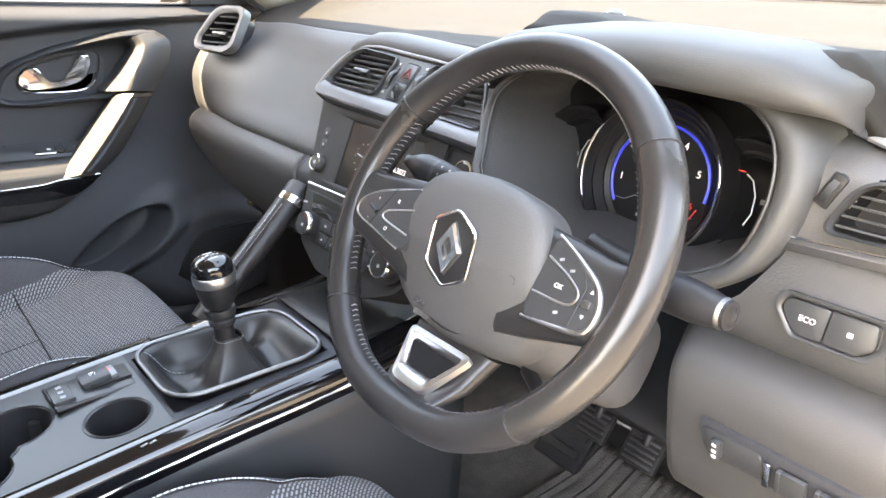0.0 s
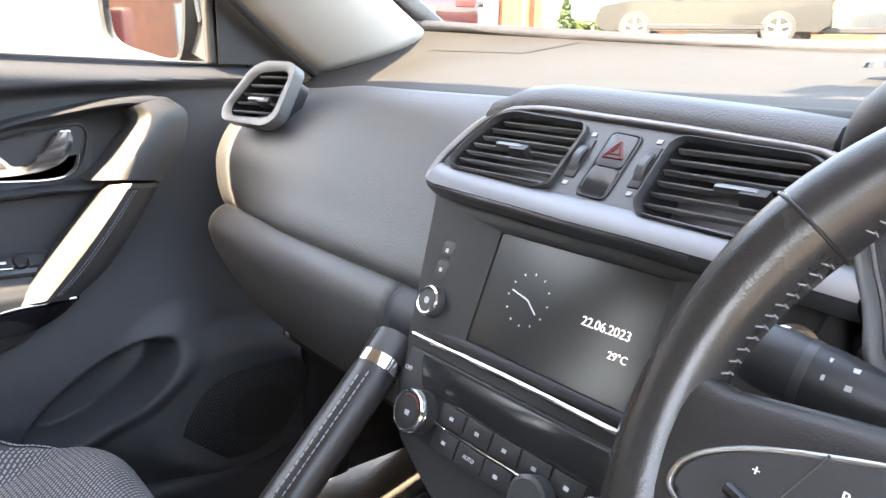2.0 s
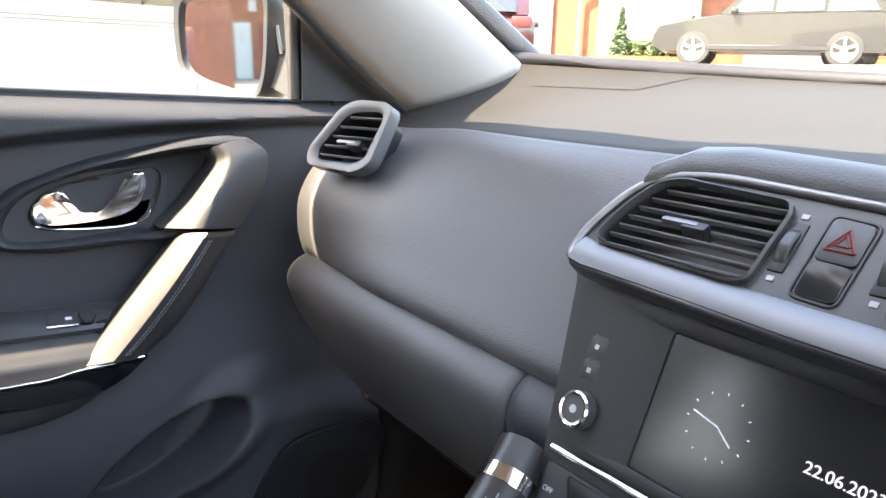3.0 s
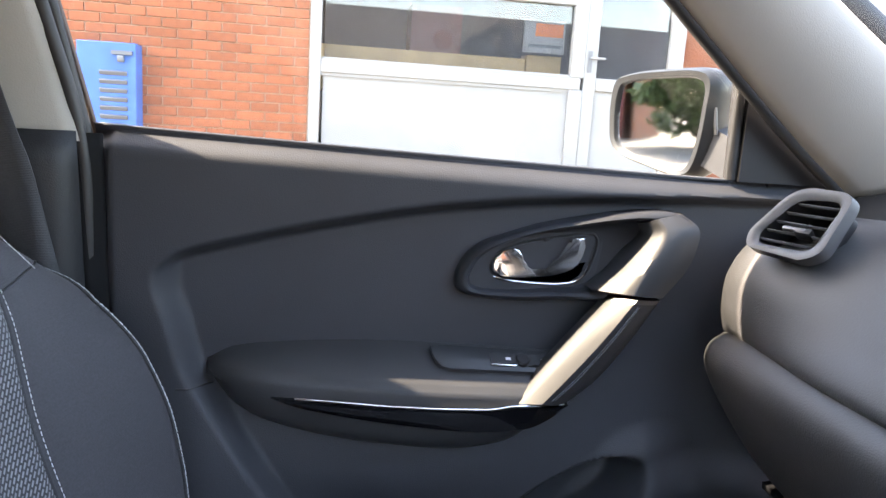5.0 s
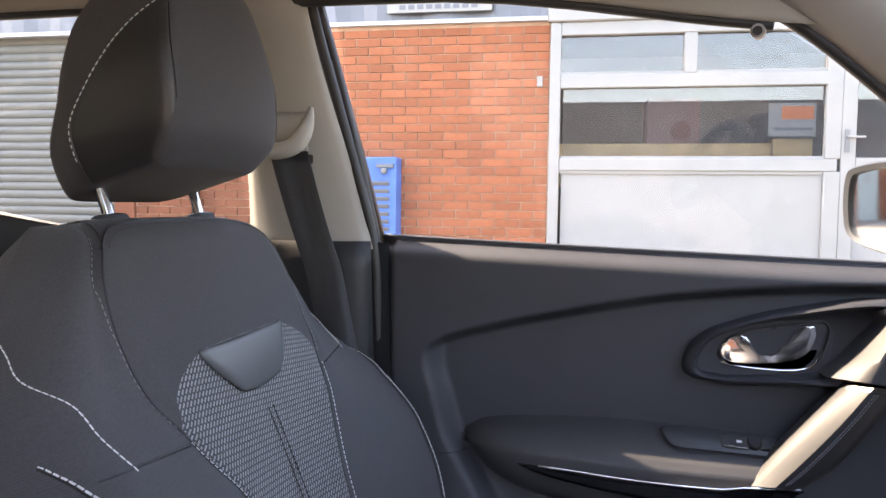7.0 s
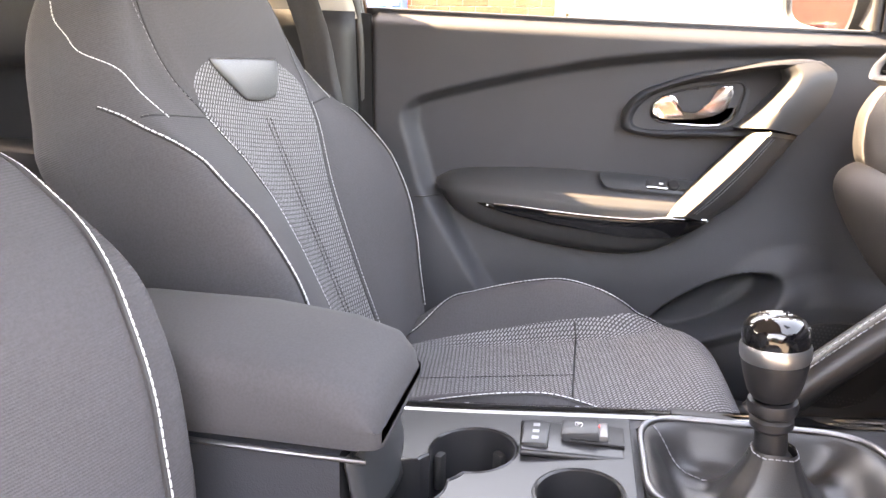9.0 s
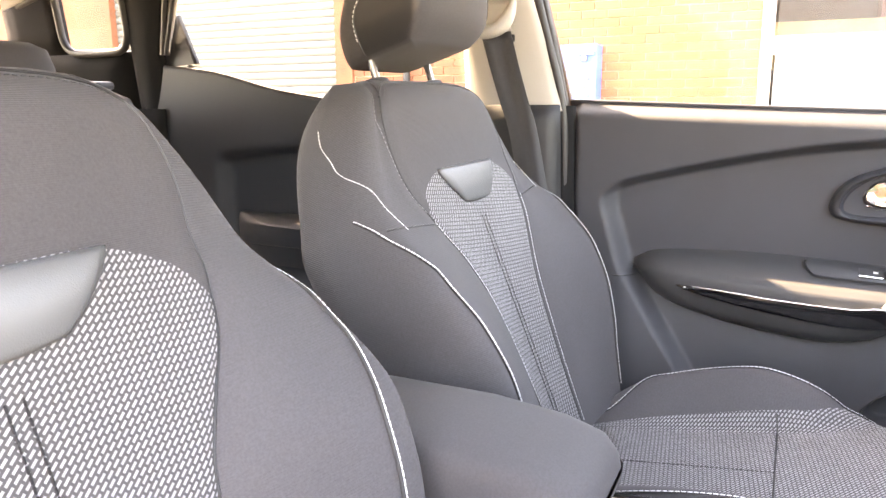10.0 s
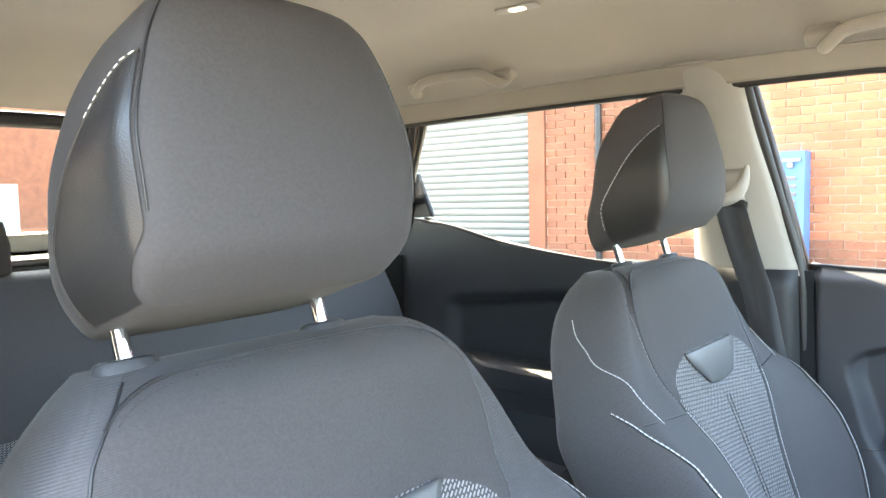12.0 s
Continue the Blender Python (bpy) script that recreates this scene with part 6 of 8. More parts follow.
for sx in (-1, 1):
    tube("horn_mark", [WM @ Vector((sx * 0.066, -0.022, 0.0140)), WM @ Vector((sx * 0.071, -0.023, 0.0128)), WM @ Vector((sx * 0.071, -0.028, 0.0112))], 0.0005, TRIM_DARK, wheel, n=6)
lathe("hub_back", [(0.05, -0.065), (0.062, -0.02), (0.07, -0.012)], TRIM_DARK, wheel, WM @ pose(0, -0.02, 0))
# column shroud and stalks
column = thing("steering_column", "charcoal plastic steering column shroud with control stalks", "steering column", at=(0.356, -0.08, 0.86))
loft("shroud", [[WM @ Vector((w * math.copysign(abs(math.cos(a)) ** 0.6, math.cos(a)), -0.012 - off + h * math.copysign(abs(math.sin(a)) ** 0.6, math.sin(a)), z)) for a in np.linspace(0, math.tau, 29)[:-1]] for w, h, z, off in ((0.060, 0.048, -0.040, 0.01), (0.066, 0.056, -0.055, 0.014), (0.070, 0.062, -0.10, 0.02), (0.072, 0.066, -0.17, 0.03), (0.07, 0.06, -0.25, 0.04))], LEATHER_HUB, column, "charcoal shroud")
lathe("key_barrel", [(0.011, 0), (0.011, 0.004), (0.008, 0.005), (0, 0.005)], CHROME, column, axes((0.415, -0.125, 0.815), (0, 1, 0), (0, 0, 1), (1, 0, 0.0)), 20)
tube("adjuster_lever", [(0.36, -0.10, 0.80), (0.38, -0.14, 0.775), (0.41, -0.15, 0.765)], 0.008, TRIM_DARK, column)
for sx, pts in ((-1, [(0.300, -0.086, 0.900), (0.255, -0.100, 0.914), (0.210, -0.110, 0.924), (0.180, -0.114, 0.929), (0.155, -0.117, 0.932)]), (1, [(0.412, -0.100, 0.908), (0.455, -0.112, 0.906), (0.50, -0.122, 0.904), (0.535, -0.126, 0.904), (0.562, -0.128, 0.905)])):
    p = catmull(pts, 8)
    n = len(p) - 1
    st = tube("stalk", p, [lerp(0.011, 0.0165, smooth01(i / n, 0.15, 0.50)) * (1 - (0.62 if sx < 0 else 0.30) * smooth01(i / n, 0.62, 1.0) ** 1.5) for i in range(n + 1)], TRIM_DARK, column, "black control stalk with white symbols", n=20)
    tube("stalk_ring", p[17:19], 0.0169, PANEL, st, n=20)
    tube("stalk_tip", p[-3:], [0.0072, 0.0066, 0.0035] if sx < 0 else [0.0128, 0.0120, 0.0085], SATIN if sx > 0 else PILLAR, st, "paler stalk tip", n=16)
    for i in (13, 15, 21, 23):
        q = p[i]
        for tilt in (30, 62):
            rbox("symbol", (0.0034, 0.0003, 0.0026), PRINT_DIM, st, pose(q.x, q.y, q.z, -tilt) @ pose(0, -0.0166 + 0.0004 * max(0, i - 17), 0), 0)
lathe("start_button", [(0.016, 0), (0.016, 0.006), (0.0135, 0.007), (0.013, 0.005), (0, 0.005)], CHROME, column, axes((0.168, -0.042, 0.906), (1, 0, 0), (0, 0.395, 0.919), (0, -0.919, 0.395)), 28, "chrome-ringed start button")
lathe("start_face", [(0.0125, 0.0), (0.012, 0.0018), (0, 0.002)], TRIM_DARK, column, axes((0.168, -0.0475, 0.908), (1, 0, 0), (0, 0.395, 0.919), (0, -0.919, 0.395)), 24)
lathe("lower_knob", [(0.017, 0), (0.017, 0.012), (0.014, 0.014), (0, 0.0135)], PANEL, stack, SM @ pose(0.04, -0.168, 0.006), 32)
# pedals
for nm, x, y, z, w, h in (("brake_pedal", 0.245, 0.30, 0.395, 0.07, 0.055), ("clutch_pedal", 0.145, 0.30, 0.395, 0.065, 0.055), ("accelerator_pedal", 0.40, 0.34, 0.37, 0.05, 0.13)):
    pd = thing(nm, "black rubber-faced pedal on a steel arm", "pedal", "pedals", at=(x, y, z))
    pm = pose(x, y, z, -38)
    rbox("plate", (w, 0.010, h), RUBBER, pd, pm, 0.004)
    for k in range(5):
        rbox("rib", (w * 0.8, 0.004, h * 0.09), SATIN if nm != "accelerator_pedal" else RUBBER, pd, pm @ pose(0, -0.006, h * (-0.36 + 0.18 * k)), 0.0015)
    tube("arm", catmull([(x, y + 0.006, z + 0.01), (x, y + 0.06, z + 0.12), (x, y + 0.10, z + 0.27)], 5), 0.009, TRIM_DARK, pd)
mat_ = thing("floor_mat", "dark ribbed floor mat in the footwell", "floor mat", at=(0.34, -0.05, 0.32))
sheet("mat", lambda s, t: (lerp(0.13, 0.58, s), lerp(-0.38, 0.34, t), 0.312 + 0.03 * smooth01(t, 0.85, 1.0) + 0.003 * math.sin(s * 150)), 60, 25, CARPET, mat_, thick=0.006)
rbox("heel_pad", (0.20, 0.26, 0.006), RUBBER, mat_, pose(0.33, 0.10, 0.321), 0.002)
for k in range(7):
    rbox("heel_rib", (0.18, 0.010, 0.006), RUBBER, mat_, pose(0.33, 0.0 + k * 0.032, 0.326), 0.002)
foot = thing("foot_rest", "black ribbed foot rest in the footwell", "foot rest", at=(0.06, 0.34, 0.40))
rbox("plate", (0.10, 0.02, 0.24), TRIM_DARK, foot, pose(0.105, 0.33, 0.40, -42), 0.006)
for k in range(6):
    rbox("rib", (0.08, 0.006, 0.016), RUBBER, foot, pose(0.105, 0.33, 0.40, -42) @ pose(0, -0.012, -0.09 + 0.036 * k), 0.002)

# ---- centre console ----
console = thing("centre_console", "charcoal centre console with gloss black side rails", "console", at=(0, -0.5, 0.35))


def cz(y):
    """Height of the console's deck."""
    return table(y, (-0.95, 0.625), (-0.60, 0.640), (-0.40, 0.655), (-0.15, 0.672), (0.0, 0.690))


def half(y):
    return table(y, (-0.95, 0.112), (-0.6, 0.122), (-0.40, 0.122), (-0.15, 0.125), (0.0, 0.115))


cx0 = -0.010
GY_ = -0.278
for sx in (-1, 1):
    sheet("side_wall", lambda s, t, sx=sx: (cx0 + sx * (half(lerp(-0.95, 0.02, s)) - 0.004 + 0.012 * math.sin(math.pi * t)), lerp(-0.95, 0.02, s), lerp(0.30, cz(lerp(-0.95, 0.02, s)) - 0.020, t)), 31, 9, PANEL, console, "charcoal console side", thick=0.005)
    rr = []
    for y in np.linspace(-0.62, 0.02, 30):
        w, z = half(y), cz(y)
        rr.append([Vector((cx0 + sx * (w - dw), y, z + dz)) for dw, dz in ((0.030, 0.002), (0.016, 0.004), (0.004, 0.001), (-0.003, -0.006), (-0.005, -0.020), (-0.002, -0.038), (0.006, -0.040), (0.03, -0.010))])
    loft("gloss_rail", rr, PIANO, console, "gloss black console rail")
    tube("rail_chrome", [(cx0 + sx * (half(y) + 0.0045), y, cz(y) - 0.024) for y in np.linspace(-0.61, 0.01, 24)], 0.0022, CHROME, console, n=8)
rbox("rail_slot", (0.014, 0.060, 0.004), TRIM_DARK, console, pose(cx0 - 0.106, -0.315, cz(-0.315) + 0.003), 0.002)
for k in (0, 0.009):
    rbox("rail_mark", (0.003, 0.008, 0.0006), SATIN, console, pose(cx0 + 0.112, -0.425 + k, cz(-0.42) + 0.0035, 0, 0, 20), 0)
# deck with openings
DZ = 0.004
deck_holes = [(0.030, -0.430, 0.034), (-0.030, -0.525, 0.039), (0.030, -0.575, 0.037), (0.002, -0.550, 0.022)]


def ray_out(c, a, discs):
    """How far a ray from c runs before it leaves a union of discs."""
    best = 0.0
    for hx, hy, hr in discs:
        dx, dy = c[0] - hx, c[1] - hy
        b = dx * math.cos(a) + dy * math.sin(a)
        q = b * b - dx * dx - dy * dy + hr * hr
        if q > 0:
            best = max(best, -b + math.sqrt(q))
    return best


def cup_outline(c, discs, n=96):
    return [(c[0] + ray_out(c, k * math.tau / n, discs) * math.cos(k * math.tau / n), c[1] + ray_out(c, k * math.tau / n, discs) * math.sin(k * math.tau / n)) for k in range(n)]


cups = [((0.030, -0.430), cup_outline((0.030, -0.430), deck_holes[:1]), 0.050), ((0.0, -0.550), cup_outline((0.0, -0.550), deck_holes[1:]), 0.085)]
dv0, df0 = grid(lambda s, t: (cx0 + lerp(-0.095, 0.095, s), lerp(-0.62, -0.385, t), cz(lerp(-0.62, -0.385, t)) + DZ * 0.5), 121, 151)
kept = [f for f in df0 if not any(inside((sum(dv0[k][0] for k in f) / 4, sum(dv0[k][1] for k in f) / 4), o) for c, o, d in cups)]
mk("deck", dv0, kept, DECK, console, "charcoal deck with cup holders", None, True, 60)
for c, o, deep in cups:
    rings = []
    for grow, dz in ((0.0035, -0.0006), (0.0030, 0.0008), (0.0012, 0.0014), (-0.0008, 0.0), (-0.0018, -0.004), (-0.0030, -deep + 0.006), (-0.0075, -deep)):
        rings.append([Vector((x + grow * (x - c[0]) / math.hypot(x - c[0], y - c[1]), y + grow * (y - c[1]) / math.hypot(x - c[0], y - c[1]), cz(c[1]) + DZ * 0.5 + dz + (y - c[1]) * (cz(c[1] + 0.05) - cz(c[1] - 0.05)) * 10)) for x, y in o])
    rings.append([Vector((lerp(p.x, c[0], 0.98), lerp(p.y, c[1], 0.98), p.z)) for p in rings[-1]])
    loft("cup_holder", rings, DECK, console, "deep black cup holder", caps=False, sharp=35)
for a in (0.4, 2.4, 4.4):
    hx, hy, hr = deck_holes[1]
    rbox("cup_tab", (0.008, 0.012, 0.036), RUBBER, console, pose(hx + (hr - 0.006) * math.cos(a), hy + (hr - 0.006) * math.sin(a), cz(hy) - 0.030, 0, 0, math.degrees(a)), 0.003)
sheet("front_deck", lambda s, t: (cx0 + lerp(-0.095, 0.095, s), lerp(-0.386, 0.03, t), cz(lerp(-0.386, 0.03, t)) - 0.034 * (1 - smooth01(abs(lerp(-0.386, 0.03, t) - GY_) , 0.094, 0.10)) * (1 - smooth01(abs(lerp(-0.095, 0.095, s)), 0.070, 0.076)) + 0.001 - 0.012 * math.sin(math.pi * t) * 0), 41, 121, TRIM, console, thick=0.003)
sheet("bin", lambda s, t: (cx0 + lerp(-0.09, 0.09, s), lerp(-0.165, 0.0, t), cz(-0.1) + 0.003 + 0.004 * t), 9, 9, TRIM_DARK, console, "black storage tray ahead of the gear lever", thick=0.002)
# parking brake switch plate
epb = rbox("brake_plate", (0.058, 0.092, 0.006), DECK, console, pose(-0.052, -0.438, cz(-0.44) + 0.003, 0, 0, 3), 0.008, 3)
rbox("brake_well", (0.034, 0.048, 0.003), TRIM_DARK, epb, pose(-0.060, -0.415, cz(-0.42) + 0.006), 0.004)
rbox("brake_switch", (0.030, 0.034, 0.010), PANEL, epb, pose(-0.060, -0.430, cz(-0.43) + 0.010, 8), 0.003)
rbox("brake_lamp", (0.006, 0.006, 0.0012), GLOW_RED, epb, pose(-0.060, -0.416, cz(-0.43) + 0.0155, 8), 0.001)
rbox("brake_end", (0.028, 0.010, 0.009), SATIN, epb, pose(-0.060, -0.410, cz(-0.43) + 0.009, 8), 0.003)
text("brake_mark", "(P)", 0.007, PRINT, epb, pose(-0.060, -0.432, cz(-0.43) + 0.0160, 8, 0, 90))
rbox("limiter_switch", (0.042, 0.024, 0.009), PANEL, epb, pose(-0.050, -0.470, cz(-0.47) + 0.008, 3), 0.003)
for k in (-0.012, 0.0, 0.012):
    rbox("switch_mark", (0.005, 0.006, 0.0006), PRINT_DIM, epb, pose(-0.050 + k, -0.470, cz(-0.47) + 0.0128, 3), 0)
# gaiter
gear = thing("gear_lever", "gear lever with gloss black knob and black leather gaiter", "gear lever", at=(-0.01, -0.285, 0.66))
GY = -0.278
go = rounded([(-0.086, -0.100), (0.072, -0.100), (0.086, 0.100), (-0.072, 0.100)], 0.046, 10)
go = [(x + 0.003 * 0, y) for x, y in go]
gz = 0.668
tube("gaiter_ring", [(cx0 + x * 0.98, GY + y, gz + 0.004 + (y + 0.0) * 0.045) for x, y in go], 0.0032, SATIN, gear, "satin silver gaiter ring", closed=True, n=10)
def gaiter_ring(k):
    """The leather sock, k from the ring to the lever: a slack hollow, then a puckered rise."""
    out = []
    for i, (x, y) in enumerate(go):
        q = Vector((x * 0.965, y * 0.965))
        ang = math.atan2(q.y, q.x)
        e = smooth01(k, 0.25, 0.85)
        p = (q * lerp(1.0, 0.30, k ** 0.9)).lerp(Vector((math.cos(ang), math.sin(ang))) * lerp(0.050, 0.017, smooth01(k, 0.4, 1.0)), e)
        z = gz + 0.003 + q.y * 0.045 * (1 - k) - 0.030 * smooth01(k, 0.0, 0.42) + 0.052 * smooth01(k, 0.55, 1.0)
        z += (0.006 * math.sin(ang * 4 + 0.6) + 0.003 * math.sin(ang * 9 + 2)) * math.sin(math.pi * min(1.0, k * 1.05)) ** 1.5
        out.append(Vector((cx0 + p.x, GY + p.y, z)))
    return out


loft("gaiter", [gaiter_ring(k) for k in np.linspace(0, 1, 26)], LEATHER, gear, "black leather gaiter", caps=False, sharp=70)
stitches("gaiter_stitching", [gaiter_ring(k)[6] + Vector((0, 0, 0.001)) for k in np.linspace(0.05, 0.6, 12)], THREAD_GREY, gear)
stitches("gaiter_stitching", [gaiter_ring(k)[26] + Vector((0, 0, 0.001)) for k in np.linspace(0.05, 0.6, 12)], THREAD_GREY, gear)
stitches("gaiter_stitching", [p + Vector((0, 0, 0.0006)) for p in gaiter_ring(0.93)] , THREAD_GREY, gear, 0.003, 0.002)
LMx = axes((cx0 - 0.002, GY - 0.002, gz + 0.010), (1, 0, 0), (0, 0.995, 0.08), (0, -0.08, 0.995))
lathe("lever_boot", [(0.016, -0.004), (0.0175, 0.006), (0.0130, 0.012), (0.0125, 0.030), (0.0165, 0.034), (0.0165, 0.040), (0.0135, 0.043)], TRIM_DARK, gear, LMx, 28)
lathe("lever_collar", [(0.0145, 0.043), (0.0185, 0.046), (0.0195, 0.052), (0.0185, 0.056), (0.0150, 0.057)], TRIM_DARK, gear, LMx, 28, "black lift collar")
lathe("knob_grip", [(0.0130, 0.057), (0.0165, 0.059), (0.0195, 0.064), (0.0225, 0.075), (0.0248, 0.087), (0.0252, 0.092), (0.0246, 0.095)], TRIM_DARK, gear, LMx, 32, "black knob grip")
lathe("knob_band", [(0.0249, 0.0905), (0.0262, 0.093), (0.0264, 0.1015), (0.0252, 0.1045)], SATIN_BRIGHT, gear, LMx, 32, "satin silver knob band")
lathe("knob_cap", [(0.0248, 0.1040), (0.0252, 0.110), (0.0242, 0.1170), (0.0200, 0.1228), (0.0125, 0.1260), (0.0, 0.127)], PIANO, gear, LMx, 36, "gloss black knob cap with shift pattern")
TMk = LMx @ pose(0, 0, 0.1273)
for a, b in (((-0.009, 0.006), (-0.009, -0.006)), ((0, 0.006), (0, -0.006)), ((0.009, 0.006), (0.009, -0.006)), ((-0.009, 0.0), (0.009, 0.0))):
    tube("shift_line", [TMk @ Vector((*a, -0.0012 * (abs(a[0]) > 0.005))), TMk @ Vector((*b, -0.0012 * (abs(b[0]) > 0.005)))], 0.00055, PRINT, gear, n=6)
for i, d in enumerate("135246"):
    text("shift_number", d, 0.0046, PRINT, gear, TMk @ pose(-0.009 + 0.009 * (i % 3), 0.0092 if i < 3 else -0.0092, -0.0006 - 0.0012 * (i % 3 != 1)))
# arm rest box
rest = thing("console_box", "dark cloth covered armrest lid on a console box", "armrest", at=(0.02, -0.75, 0.6))
AX0, AX1 = -0.062, 0.085
lid = []
for y, zt, sh in ((-0.98, 0.735, 0.0), (-0.95, 0.758, 0.0), (-0.85, 0.770, 0.0), (-0.72, 0.770, 0.0), (-0.64, 0.762, 0.0), (-0.60, 0.750, 0.0), (-0.585, 0.735, 0.004), (-0.580, 0.722, 0.010)):
    pr = [(AX0 + sh, 0.700), (AX0 - 0.004 + sh, 0.715), (AX0 - 0.002 + sh, zt - 0.016), (AX0 + 0.012 + sh, zt - 0.003), (0.012, zt + 0.002), (AX1 - 0.014 - sh, zt - 0.003), (AX1 + 0.001 - sh, zt - 0.018), (AX1 + 0.003 - sh, 0.715), (AX1 - sh, 0.700)]
    lid.append(catmull([Vector((x, y, max(z, 0.698))) for x, z in pr], 4))
loft("lid", lid, CLOTH, rest, "dark cloth armrest lid")
loft("box", [[Vector((x, y, z)) for x, z in ((AX0 + 0.004, 0.40), (AX0 + 0.002, 0.694), (AX1 - 0.002, 0.694), (AX1 + 0.006, 0.40))] for y in (-0.98, -0.612)], TRIM, rest, "charcoal plastic armrest box")
tube("lid_edge", catmull([(AX1 + 0.002, -0.95, 0.697), (AX1 + 0.002, -0.62, 0.693), (AX1 - 0.008, -0.603, 0.693), (0.012, -0.600, 0.694), (AX0 + 0.008, -0.603, 0.696), (AX0, -0.62, 0.698)], 5), 0.0022, SATIN, rest, n=8)
sheet("box_front", lambda s, t: (lerp(AX0 + 0.003, AX1 - 0.003, s), -0.610 + 0.012 * math.sin(math.pi * s) + 0.012 * (1 - t), lerp(0.63, 0.690, t)), 9, 9, PANEL, rest, thick=0.004)

# ---- front seats ----
class Pad:
    """A seat pad: a middle insert between raised side wings, lying in the plane of along and out."""

    def __init__(self, origin, along, out, length, width, insert, wing, deep, ends):
        self.o, self.u, self.n = Vector(origin), Vector(along).normalized(), Vector(out).normalized()
        self.length, self.width, self.insert, self.wing, self.deep, self.ends = length, width, insert, wing, deep, ends

    def roll(self, h):
        """How the pad thins towards its ends."""
        lo, hi = self.ends
        k = 1.0
        if hi and h > self.length - hi:
            k = max(0.0, 1 - ((h - self.length + hi) / hi) ** 2) ** 0.5
        if lo and h < lo:
            k = min(k, max(0.0, 1 - ((lo - h) / lo) ** 2) ** 0.5)
        return k

    def front(self, a, h, lift=0.0):
        w = self.width(h)
        r = min(1.0, abs(a) / w)
        ins = self.insert(h) / w
        wing = self.wing(h) * smooth01(r, ins * 0.80, lerp(ins, 1.0, 0.62)) * (1 - 0.35 * smooth01(r, 0.86, 1.0))
        groove = -0.0035 * math.exp(-((abs(a) - self.insert(h)) / 0.006) ** 2)
        crown = 0.008 * (1 - (a / w) ** 2)
        k = max(0.0, 1 - r ** 5) ** (1 / 4) * self.roll(h)
        d = -self.deep * 0.55 + (self.deep * 0.55 + wing + crown + groove) * k + lift
        return self.o + Vector((a, 0, 0)) + self.u * h + self.n * d

    def back(self, a, h):
        w = self.width(h)
        r = min(1.0, abs(a) / w)
        k = max(0.0, 1 - r ** 5) ** (1 / 4) * self.roll(h)
        return self.o + Vector((a, 0, 0)) + self.u * h + self.n * (-self.deep * 0.55 - self.deep * 0.45 * k)


class BackPad(Pad):
    """A backrest: a hollow insert, wings that rise to a crest at fold(h), and deep sides behind it."""

    def __init__(self, origin, along, out, length, width, insert, fold, crest_d, deep, ends):
        self.o, self.u, self.n = Vector(origin), Vector(along).normalized(), Vector(out).normalized()
        self.length, self.width, self.insert, self.ends = length, width, insert, ends
        self.fold, self.crest_d, self.depth = fold, crest_d, deep

    def front(self, a, h, lift=0.0):
        w, ins, pa, pd, e = self.width(h), self.insert(h), self.fold(h), self.crest_d(h), -0.55 * self.depth(h)
        r = abs(a)
        edge = table(h, (0.0, 0.020), (0.33, 0.016), (0.41, 0.006), (0.47, -0.002), (0.62, -0.002))
        mid = table(h, (0.0, 0.008), (0.33, 0.004), (0.40, 0.003), (0.47, 0.004), (0.62, 0.005))
        if r <= ins:
            d = mid + (edge - mid) * (r / ins) ** 2
        elif r <= pa:
            q = (r - ins) / max(1e-6, pa - ins)
            d = edge + (pd - edge) * lerp(q, math.sin(q * math.pi / 2), 0.6)
        else:
            q = min(1.0, (r - pa) / max(1e-6, w - pa))
            d = e + (pd - e) * max(0.0, 1 - q ** 2.7) ** (1 / 2.7)
        d -= 0.0030 * math.exp(-((r - ins) / 0.005) ** 2)
        d = e + (d - e) * self.roll(h) + lift
        return self.o + Vector((a, 0, 0)) + self.u * h + self.n * d

    def back(self, a, h):
        w, deep = self.width(h), self.depth(h)
        r = min(1.0, abs(a) / w)
        k = max(0.0, 1 - r ** 4) ** (1 / 3) * self.roll(h)
        return self.o + Vector((a, 0, 0)) + self.u * h + self.n * (-deep * 0.55 - deep * 0.45 * k)


def pad_patch(name, pad, a0, a1, h0, h1, mat, parent, label="", na=17, nh=33, lift=0.0, side=None):
    """A piece of the pad's cover between a0(h) and a1(h), and h0(s) and h1(s)."""
    def at(s, t):
        h = lerp(h0(s), h1(s), t)
        lo, hi = a0(h), a1(h)
        e = s
        if side == 1:
            e = math.sin(s * math.pi / 2) ** 0.8
        elif side == -1:
            e = 1 - math.sin((1 - s) * math.pi / 2) ** 0.8
        return lerp(lo, hi, e), h
    return sheet(name, lambda s, t: pad.front(*at(s, t), lift), na, nh, mat, parent, label, lambda s, t: at(s, t), sharp=75)


